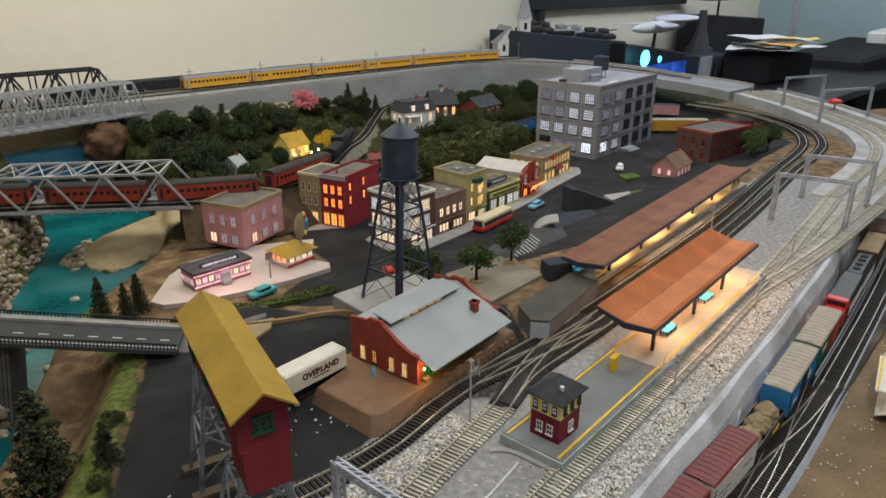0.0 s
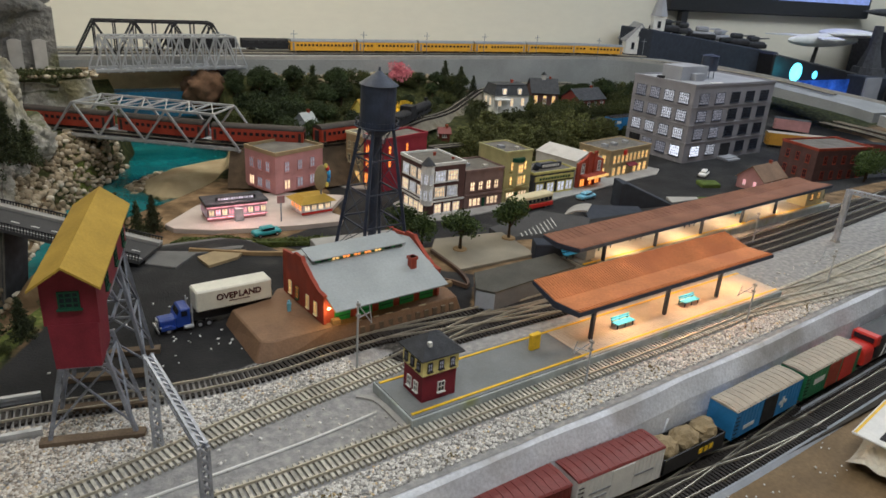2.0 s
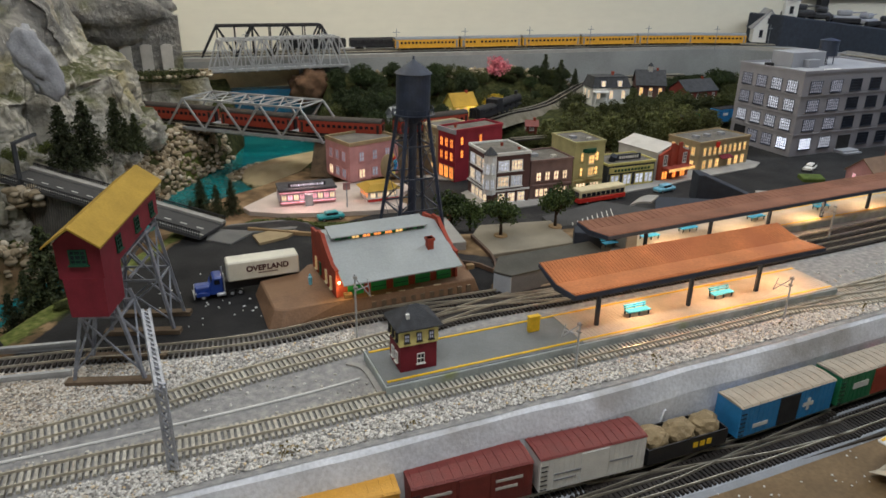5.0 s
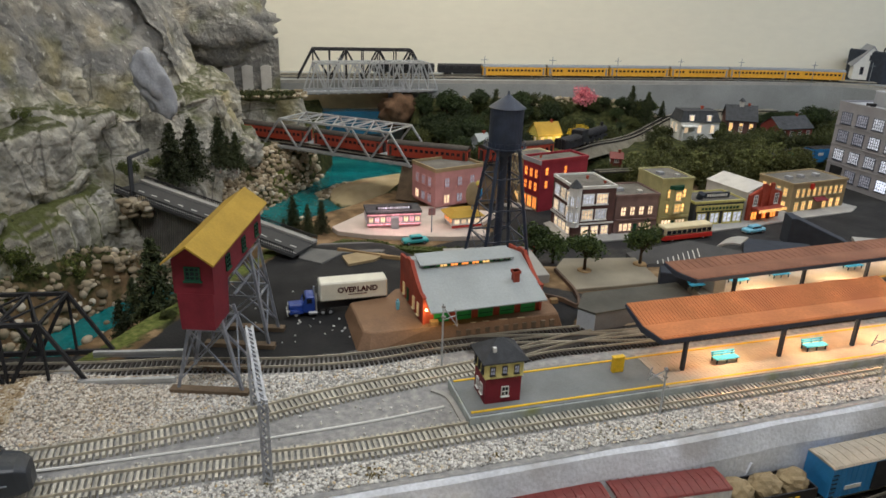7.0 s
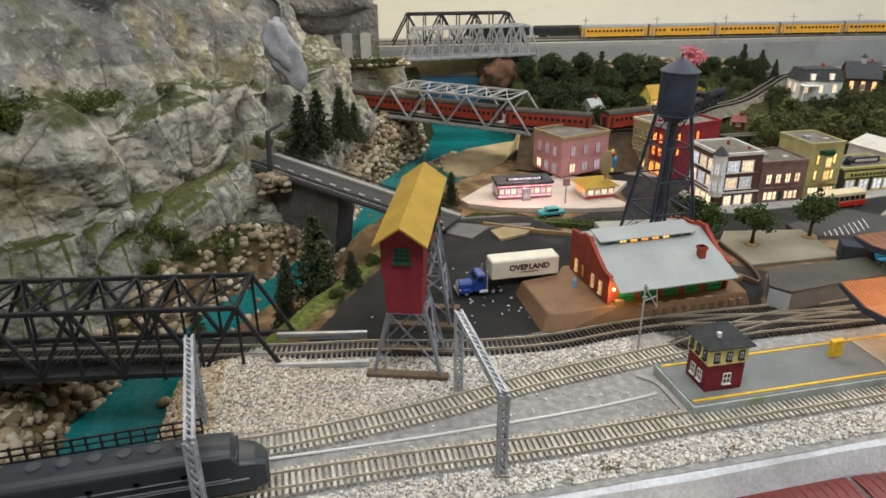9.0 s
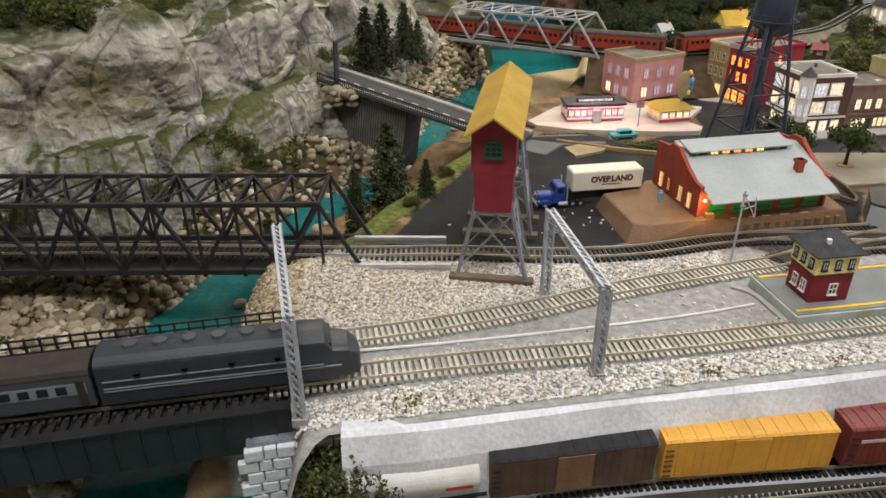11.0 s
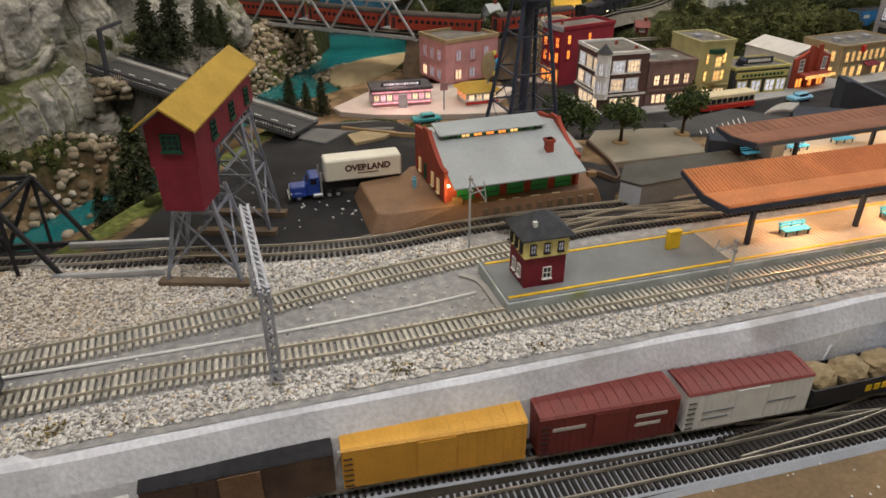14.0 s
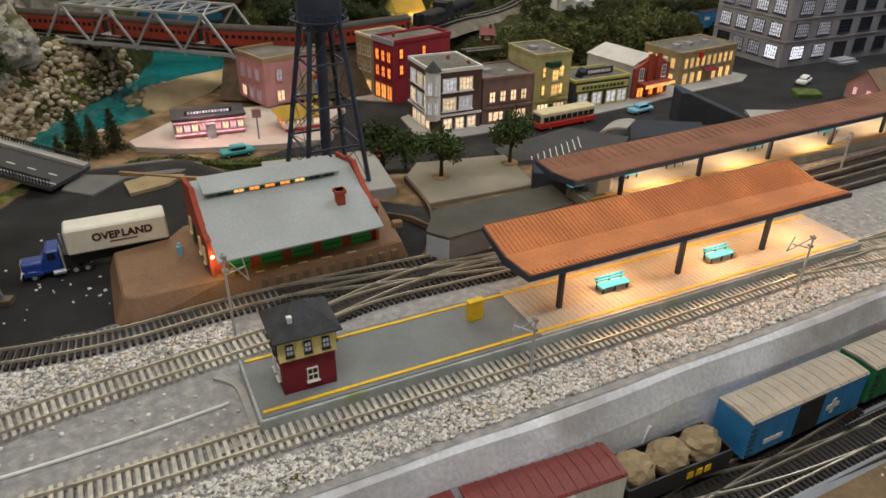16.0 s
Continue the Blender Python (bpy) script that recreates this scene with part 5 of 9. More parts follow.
def girder_bridge():
    th = thing("girder_bridge", (-0.5, -0.05, 0), 187.5, "black plate-girder bridge under the two main tracks", "bridge")
    bm = B()
    box(bm, 0, 0.6, -0.052, 0.062, -0.014, -0.0015)
    part("deck", bm, "black", th)
    for z in (0.004, 0.011, 0.018):
        bm = B()
        box(bm, -0.012, 0.6, -0.0588, -0.0572, z, z + 0.0016)
        part("rail_bar", bm, "black", th)
    for k in range(48):
        bm = B()
        box(bm, -0.012 + k * 0.0125, -0.0105 + k * 0.0125, -0.0595, -0.0565, -0.006, 0.0205)
        part("rail_post", bm, "black", th)
    for y in (0.066,):
        bm = B()
        box(bm, -0.012, 0.6, y - 0.003, y + 0.003, -0.03, 0.010)
        for k in range(31):
            box(bm, k * 0.02, k * 0.02 + 0.0015, y - 0.0045, y + 0.0045, -0.028, 0.009)
        box(bm, -0.012, 0.6, y - 0.005, y + 0.005, 0.009, 0.0108)
        part("girder", bm, "black", th)
    bm = B()
    for k in range(61):
        box(bm, k * 0.0098, k * 0.0098 + 0.005, -0.05, -0.015, -0.0012, 0.002)
        box(bm, k * 0.0098, k * 0.0098 + 0.005, 0.02, 0.058, -0.0012, 0.002)
    tagged(part("bridge_tie", bm, "tie_dark", th), kind="stuff")


girder_bridge()


def drape(bm, outline, proud):
    """A thin sheet that lies on the land."""
    low, top = [], []
    for x, y in outline:
        z = float(land_height(np.array([x]), np.array([y]))[0])
        low.append(bm.verts.new((x, y, z - 0.01)))
        top.append(bm.verts.new((x, y, z + proud)))
    bm.faces.new(top)
    for i in range(len(top)):
        k = (i + 1) % len(top)
        bm.faces.new((low[i], low[k], top[k], top[i]))
    bmesh.ops.triangulate(bm, faces=bm.faces[:])


def road_bridge():
    a, b = Vector((-0.475, 0.69, 0.066)), Vector((-0.185, 0.492, 0.012))
    d = b - a
    m = Matrix.Translation(a) @ d.to_track_quat("X", "Z").to_matrix().to_4x4()
    th = thing("road_bridge", (0, 0, 0), 0, "grey two-lane road bridge with pale kerb and black railing", "bridge")
    L = d.length
    bm = B()
    box(bm, -0.03, L, -0.036, 0.036, -0.005, 0.0, m)
    part("roadway", bm, "road", th)
    bm = B()
    box(bm, -0.03, L, 0.025, 0.037, 0.0, 0.0045, m)
    part("kerb", bm, "pave", th)
    for x in np.arange(0, L, 0.03):
        bm = B()
        box(bm, x, x + 0.012, -0.008, -0.0065, 0.0002, 0.0008, m)
        part("lane_mark", bm, "white", th)
    bm = B()
    box(bm, -0.03, L, -0.0275, -0.0265, 0.0002, 0.0008, m)
    part("edge_line", bm, "white", th)
    for y in (-0.035, 0.0365):
        bm = B()
        for x in np.arange(-0.03, L, 0.0045):
            box(bm, x, x + 0.0013, y - 0.0006, y + 0.0006, 0, 0.009, m)
        box(bm, -0.03, L, y - 0.0009, y + 0.0009, 0.0088, 0.0104, m)
        part("railing", bm, "matt_black", th)
    bm = B()
    box(bm, 0.0, 0.15, -0.022, 0.03, -0.15, -0.005, m)
    wall = part("side_wall", bm, "slate", th, "dark corrugated wall under the roadway")
    for k in range(30):
        bm = B()
        rod(bm, m @ Vector((0.0025 + k * 0.005, -0.022, -0.15)), m @ Vector((0.0025 + k * 0.005, -0.022, -0.006)), 0.0018, 0.0018, 6)
        part("rib", bm, "flatroof", wall)
    bm = B()
    beam(bm, (-0.485, 0.655, 0.04), (-0.482, 0.657, 0.136), 0.006)
    beam(bm, (-0.482, 0.657, 0.134), (-0.462, 0.72, 0.134), 0.005)
    part("portal_frame", bm, "slate", th, "dark portal post at the tunnel mouth")
    bm = B()
    drape(bm, [(-0.197, 0.474), (-0.16, 0.445), (-0.124, 0.488), (-0.058, 0.486), (-0.026, 0.534), (-0.07, 0.575), (-0.126, 0.595), (-0.156, 0.575), (-0.191, 0.515)], 0.003)
    bm2 = B()
    drape(bm2, [(-0.125, 0.471), (-0.117, 0.432), (-0.072, 0.449), (-0.052, 0.473), (-0.091, 0.488)], 0.0042)
    solid("dirt_patch", bm2, "tanwall", "pale tan dirt patch on the asphalt yard", "dirt", kind="structure")
    solid("road_ramp", bm, "rampgrey", "grey road ramp between bridge and yard", "ramp", kind="structure", bevel=0.001)


road_bridge()


# ---- the town ----
def corner_store():
    th = thing("corner_building", (0.352, 0.640, -0.045), 4, "dark brick corner building with white trim and turret", "building")
    w, d, h = 0.092, 0.105, 0.104
    shell(th, w, d, h, "darkbrick", "white", "flatroof", 0.005)
    lit = lambda k, b: ("lit_cream", "lit_white", "lit_cream")[(k + b) % 3]  # noqa: E731
    fl = (0.037, 0.070)
    grid_windows(th, w, d, "front", fl, 2, 0.026, 0.023, "white", lit, 0.17, (3, 1), slim=0.07)
    grid_windows(th, w, d, "left", fl, 3, 0.024, 0.023, "white", lit, 0.08, (3, 1), slim=0.07)
    for side, n, run in (("front", 3, w), ("left", 4, d)):
        for b in range(n):
            window(th, face(w, d, side, run * (0.18 + 0.74 * (b + 0.5) / n), 0.004), 0.017, 0.02, "white", "lit_cream", (1, 1))
        bm = B()
        box(bm, -run / 2, run / 2, -0.0025, 0.0004, 0.028, 0.0315)
        part("belt_course", bm, "white", th).matrix_local = face(w, d, side, run / 2, 0)
    bm = B()
    rod(bm, (0.001, 0.001, 0.026), (0.001, 0.001, 0.108), 0.0135, 0.0135, 8)
    tur = part("turret", bm, "white", th, "white octagonal corner turret")
    bm = B()
    rod(bm, (0.001, 0.001, 0.108), (0.001, 0.001, 0.124), 0.0155, 0.0008, 8)
    part("turret_roof", bm, "slate", tur)
    for z in fl:
        for a in (-90, -135, 180):
            m = pose(0.001, 0.001, z, 0, 0, a + 90) @ pose(0, -0.0126, 0)
            window(th, m, 0.0075, 0.021, "white", "lit_white", (0, 1), 0.0012)
    chimney(th, 0.06, 0.07, h)
    chimney(th, 0.08, 0.03, h, 0.006)


def shop_block(name, at, turn, w, d, h, wall, trim, upper, bays, lit, label, shop="lit_cream", floors=1, roof="flatroof"):
    th = thing(name, at, turn, label, "building", "buildings on the main street")
    shell(th, w, d, h, wall, trim, roof)
    for k in range(floors):
        z = 0.04 + k * 0.032
        grid_windows(th, w, d, "front", (z,), bays, min(0.014, w * 0.8 / bays * 0.62), 0.02, trim, lit, 0.08)
    for a in (0.27, 0.73):
        window(th, face(w, d, "front", w * a, 0.004), w * 0.34, 0.022, trim, shop, (2, 0))
    bm = B()
    box(bm, w * 0.46, w * 0.54, -0.001, 0.0006, 0.0, 0.022)
    part("door", bm, "dkgreen", th)
    bm = B()
    box(bm, 0.002, w - 0.002, -0.003, 0.0, 0.029, 0.033)
    part("shop_cornice", bm, trim, th)
    for s in ("left", "right"):
        grid_windows(th, w, d, s, (0.04,), 2, 0.009, 0.017, trim, "dark_pane", 0.15)
    bm = B()
    box(bm, w * 0.2, w * 0.36, d * 0.4, d * 0.55, h, h + 0.007)
    part("roof_unit", bm, "greytop", th)
    bm = B()
    box(bm, w * 0.6, w * 0.7, d * 0.2, d * 0.3, h, h + 0.006)
    part("roof_unit", bm, "lightwall", th)
    return th


corner_store()
shop_block("brown_building", (0.448, 0.650, -0.045), 4, 0.1, 0.09, 0.082, "brownwall", "brownwall", "lit_cream", 4, "lit_cream", "brown brick two-storey shop with lit windows")
t = shop_block("olive_building", (0.552, 0.660, -0.045), 5, 0.076, 0.095, 0.112, "olive", "olive", "lit_warm", 2, "lit_warm", "tall olive stone building with a green bay window", floors=2)
bm = B()
prism(bm, [(0.022, 0.0), (0.028, -0.009), (0.046, -0.009), (0.052, 0.0)], 0.036, 0.092)
bay = part("bay", bm, "olive", t)
bm = B()
prism(bm, [(0.020, 0.0), (0.027, -0.011), (0.047, -0.011), (0.054, 0.0)], 0.092, 0.1)
part("bay_roof", bm, "dkgreen", bay)
for z in (0.042, 0.068):
    for x, a in ((0.037, 0),):
        window(t, pose(x, -0.009, z), 0.014, 0.02, "cream", "lit_warm", (1, 1), 0.001)


def store_pale():
    th = thing("general_store", (0.648, 0.680, -0.045), 5, "low pale yellow store front with bright shop windows", "building", "buildings on the main street")
    w, d, h = 0.128, 0.08, 0.052
    shell(th, w, d, h, "slate", "limewall", "flatroof")
    bm = B()
    box(bm, 0.004, w - 0.004, -0.003, 0.0, 0.034, 0.046)
    sign = part("sign_board", bm, "limewall", th, "pale yellow sign board")
    for k in range(11):
        bm = B()
        box(bm, 0.016 + k * 0.009, 0.022 + k * 0.009, -0.0036, -0.003, 0.037, 0.0425)
        part("sign_mark", bm, "dkgreen", sign)
    for a in (0.16, 0.42, 0.68, 0.88):
        window(th, face(w, d, "front", w * a, 0.004), w * 0.19, 0.026, "limewall", "lit_white", (1, 0))
    bm = B()
    rod(bm, (0.03, 0.03, h + 0.001), (0.03, 0.022, h + 0.016), 0.0075, 0.0075, 16)
    part("roof_sign", bm, "blueblack", th, "round dark blue roof sign")
    bm = B()
    box(bm, 0.04, 0.105, 0.024, 0.028, h + 0.003, h + 0.015)
    part("roof_sign", bm, "blueblack", th, "dark blue roof sign board")
    for k in range(9):
        bm = B()
        box(bm, 0.046 + k * 0.006, 0.05 + k * 0.006, 0.0234, 0.024, h + 0.006, h + 0.012)
        part("sign_mark", bm, "white", th)


store_pale()


def theatre():
    th = thing("theatre", (0.792, 0.700, -0.045), 13, "small brick theatre with a lit marquee and twin pylons", "theatre", "buildings on the main street")
    w, d, h = 0.1, 0.13, 0.066
    bm = B()
    sweep(bm, [(0.004, 0), (d, 0), (d, h), (0.004, h)], 0, w)
    part("wall", bm, "lightwall", th)
    bm = B()
    for s in (0, 1):
        x0, x1 = (-0.002, w / 2) if s == 0 else (w / 2, w + 0.002)
        z0, z1 = (h - 0.002, h + 0.014) if s == 0 else (h + 0.014, h - 0.002)
        a = [bm.verts.new(v) for v in ((x0, 0.006, z0), (x1, 0.006, z1), (x1, d + 0.002, z1), (x0, d + 0.002, z0))]
        b = [bm.verts.new((v.co.x, v.co.y, v.co.z + 0.002)) for v in a]
        bm.faces.new(a[::-1])
        bm.faces.new(b)
        for k in range(4):
            bm.faces.new((a[k], a[(k + 1) % 4], b[(k + 1) % 4], b[k]))
    part("roof", bm, "lightwall", th)
    bm = B()
    prism(bm, [(0, 0), (w, 0), (w, h - 0.005), (w * 0.7, h + 0.006), (w * 0.5, h + 0.016), (w * 0.3, h + 0.006), (0, h - 0.005)], -0.002, 0.005, pose(0, 0.003, 0, 90, 0, 0))
    part("front", bm, "brick", th, "red brick theatre front")
    for x in (w * 0.38, w * 0.62):
        bm = B()
        box(bm, x - 0.005, x + 0.005, -0.006, -0.001, 0.0, h + 0.02)
        part("pylon", bm, "brick", th)
    for x in (w * 0.18, w * 0.82):
        window(th, pose(x, -0.002, 0.036), 0.012, 0.024, "white", "dark_pane", (1, 2))
    bm = B()
    box(bm, 0.01, w - 0.01, -0.026, -0.002, 0.026, 0.033)
    mq = part("marquee", bm, "brick", th)
    bm = B()
    box(bm, 0.008, w - 0.008, -0.0275, -0.026, 0.0265, 0.0325)
    part("marquee_sign", bm, "lit_warm", mq, "glowing yellow marquee band")
    for x in (0.02, 0.05, 0.08):
        window(th, pose(x, -0.002, 0.002), 0.02, 0.021, "wood", "lit_orange", (1, 0))


theatre()


def hotel():
    th = thing("corner_hotel", (0.935, 0.745, -0.045), 12, "buff brick corner hotel with many lit windows", "hotel", "buildings on the main street")
    w, d, h = 0.18, 0.1, 0.068
    shell(th, w, d, h, "tanwall", "tanwall", "flatroof")
    grid_windows(th, w, d, "front", (0.037,), 9, 0.009, 0.02, "cream", "lit_warm", 0.05)
    grid_windows(th, w, d, "front", (0.004,), 7, 0.013, 0.022, "cream", "lit_warm", 0.05, skip=((0, 3),))
    grid_windows(th, w, d, "left", (0.004, 0.037), 4, 0.011, 0.02, "cream", "lit_warm", 0.08)
    bm = B()
    sweep(bm, [(-0.014, 0.025), (0, 0.031), (0, 0.0325), (-0.014, 0.0265)], w * 0.4, w * 0.62)
    part("awning", bm, "maroon", th, "maroon entrance awning")
    bm = B()
    box(bm, w * 0.3, w * 0.36, -0.005, -0.001, 0.055, 0.068)
    part("banner", bm, "red", th, "red banner")
    for x in (0.03, 0.07, 0.12):
        bm = B()
        box(bm, x, x + 0.012, d * 0.4, d * 0.55, h, h + 0.008)
        part("roof_unit", bm, "greytop", th)


hotel()


def red_block():
    th = thing("red_building", (0.339, 0.818, -0.045), 19, "crimson brick block with glowing orange windows", "building")
    w, d, h = 0.138, 0.064, 0.114
    shell(th, w, d, h, "redwall", "redwall", "flatroof", 0.006)
    grid_windows(th, w, d, "left", (0.046, 0.076), 3, 0.0115, 0.021, "redwall", "lit_orange", 0.06)
    for b in (0.2, 0.5, 0.8):
        window(th, face(w, d, "left", d * b, 0.004), 0.0165, 0.029, "tanwall", "lit_orange", (1, 1))
    bm = B()
    box(bm, -d / 2 - 0.002, d / 2 + 0.002, -0.003, 0.0005, h - 0.004, h + 0.006)
    part("cornice", bm, "greytop", th, "pale grey cornice").matrix_local = face(w, d, "left", d / 2, 0)
    for x, z in ((0.018, 0.084), (0.018, 0.054), (0.072, 0.084), (0.072, 0.054)):
        window(th, face(w, d, "front", x, z), 0.009, 0.018, "redwall", "lit_orange", (0, 1))
    chimney(th, 0.03, 0.04, h, 0.009)
    th = thing("tan_building", (0.3175, 0.8805, -0.045), 19, "tan false-front house beside the crimson block", "building")
    w, d, h = 0.09, 0.058, 0.112
    shell(th, w, d, h, "tanwall", "cream", "flatroof", 0.004)
    grid_windows(th, w, d, "left", (0.046, 0.076), 3, 0.009, 0.019, "cream", "dark_pane", 0.08)
    for b in (0.25, 0.72):
        window(th, face(w, d, "left", d * b, 0.004), 0.016, 0.026, "cream", "lit_warm", (1, 1))


red_block()


def pink_block():
    th = thing("pink_building", (0.104, 0.838, -0.034), 22, "faded pink brick shop with a grey flat roof", "building")
    w, d, h = 0.13, 0.1, 0.082
    shell(th, w, d, h, "pinkwall", "tanwall", "flatroof", 0.007)
    for side, n in (("front", 3), ("left", 3)):
        grid_windows(th, w, d, side, (0.044,), n, 0.013, 0.022, "pinkwall", "lit_dim", 0.1, (1, 1))
        grid_windows(th, w, d, side, (0.006,), n, 0.017, 0.022, "pinkwall", lambda k, b: "lit_cream" if b == 0 else "lit_dim", 0.1, (1, 0))
    chimney(th, 0.1, 0.08, h, 0.012, 0.007)


pink_block()


def diner_lot():
    bm = B()
    prism(bm, [(-0.13, 0.74), (-0.12, 0.712), (-0.06, 0.682), (0.02, 0.664), (0.10, 0.652), (0.175, 0.65), (0.188, 0.672), (0.17, 0.71), (0.24, 0.80), (0.12, 0.86), (0.0, 0.862), (-0.06, 0.825)], -0.06, -0.036)
    solid("diner_lot", bm, "dinerlot", "pale concrete lot under the diner and drive-in", "lot", kind="structure", bevel=0.001)
    th = thing("diner", (-0.058, 0.722, -0.036), 1, "chrome and pink neon roadside diner", "diner")
    w, d, h = 0.11, 0.05, 0.030
    bm = B()
    box(bm, 0, w, 0, d, 0, h)
    part("wall", bm, "pinkwall", th, bevel=0.002)
    bm = B()
    box(bm, -0.003, w + 0.003, -0.003, d + 0.003, h, h + 0.005)
    part("roof", bm, "slate", th, bevel=0.001)
    for z in (0.006, 0.026):
        bm = B()
        box(bm, -0.001, w + 0.001, -0.0012, 0.0, z, z + 0.0018)
        part("neon_band", bm, "lit_pink", th, "glowing pink band")
    for k in range(9):
        if k == 4:
            continue
        window(th, pose(0.007 + k * 0.012, 0, 0.011), 0.0102, 0.012, "silver", "lit_pink" if k % 2 else "lit_cream", (1, 0))
    for k in range(4):
        window(th, face(w, d, "left", 0.007 + k * 0.012, 0.011), 0.0102, 0.012, "silver", "lit_pink", (1, 0))
    bm = B()
    box(bm, w * 0.43, w * 0.57, -0.012, 0, 0, 0.024)
    part("entrance", bm, "silver", th)
    bm = B()
    box(bm, 0.018, w - 0.018, 0.010, 0.0125, h + 0.005, h + 0.0125)
    part("sign_board", bm, "matt_black", th)
    for k in range(14):
        bm = B()
        box(bm, 0.023 + k * 0.0047, 0.0262 + k * 0.0047, 0.0094, 0.010, h + 0.0068, h + 0.0108)
        part("sign_mark", bm, "lit_white", th)
    lamp("diner_light", "POINT", (-0.01, 0.705, 0.03), 0.16, (1.0, 0.55, 0.52), 0.006)
    th = thing("drive_in", (0.115, 0.70, -0.036), 8, "small white drive-in stand with overhanging mustard roof", "drive-in")
    bm = B()
    box(bm, 0, 0.062, 0, 0.05, 0, 0.024)
    part("wall", bm, "white", th, bevel=0.001)
    bm = B()
    o = 0.008
    a = [bm.verts.new(v) for v in ((-o, -o, 0.024), (0.062 + o, -o, 0.024), (0.062 + o, 0.05 + o, 0.024), (-o, 0.05 + o, 0.024))]
    b = [bm.verts.new(v) for v in ((0.008, 0.01, 0.034), (0.054, 0.01, 0.034), (0.054, 0.04, 0.034), (0.008, 0.04, 0.034))]
    bm.faces.new(a[::-1])
    bm.faces.new(b)
    for k in range(4):
        bm.faces.new((a[k], a[(k + 1) % 4], b[(k + 1) % 4], b[k]))
    part("roof", bm, "mustard", th)
    for k in range(4):
        window(th, pose(0.009 + k * 0.0148, 0, 0.008), 0.012, 0.012, "white", "lit_cream", (1, 0))
    for k in range(3):
        window(th, face(0.062, 0.05, "left", 0.009 + k * 0.0158, 0.008), 0.012, 0.012, "white", "lit_orange", (1, 0))
    bm = B()
    box(bm, -0.002, 0.064, -0.0015, 0, 0.0015, 0.006)
    part("base_band", bm, "red", th)
    th = thing("roadside_sign", (0.068, 0.685, -0.036), 0, "slim grey sign post in the diner lot", "sign")
    bm = B()
    rod(bm, (0, 0, 0), (0, 0, 0.05), 0.0012)
    part("post", bm, "greysteel", th)
    bm = B()
    box(bm, -0.007, 0.007, -0.001, 0.001, 0.036, 0.05)
    part("panel", bm, "pinkwall", th)
    th = thing("oval_sign", (0.160, 0.722, -0.003), 20, "tan oval roadside sign with a multicoloured edge figure", "sign")
    bm = B()
    rod(bm, (0, 0, 0), (0, 0, 0.012), 0.002)
    part("post", bm, "greysteel", th)
    bm = B()
    bmesh.ops.create_uvsphere(bm, u_segments=20, v_segments=12, radius=1, matrix=Matrix.Translation((0, 0, 0.034)) @ Matrix.Diagonal((0.017, 0.004, 0.026, 1)))
    part("panel", bm, "tanwall", th)
    for k, (x, z, mm) in enumerate(((0.013, 0.018, "yellowtrim"), (0.017, 0.026, "boxblue"), (0.019, 0.034, "boxblue"), (0.018, 0.042, "teal"), (0.015, 0.050, "red"), (0.011, 0.056, "yellowtrim"))):
        bm = B()
        bmesh.ops.create_icosphere(bm, subdivisions=2, radius=0.0045, matrix=Matrix.Translation((x, -0.002, z)) @ Matrix.Diagonal((1, 0.7, 1.2, 1)))
        part("ornament", bm, mm, th)


diner_lot()


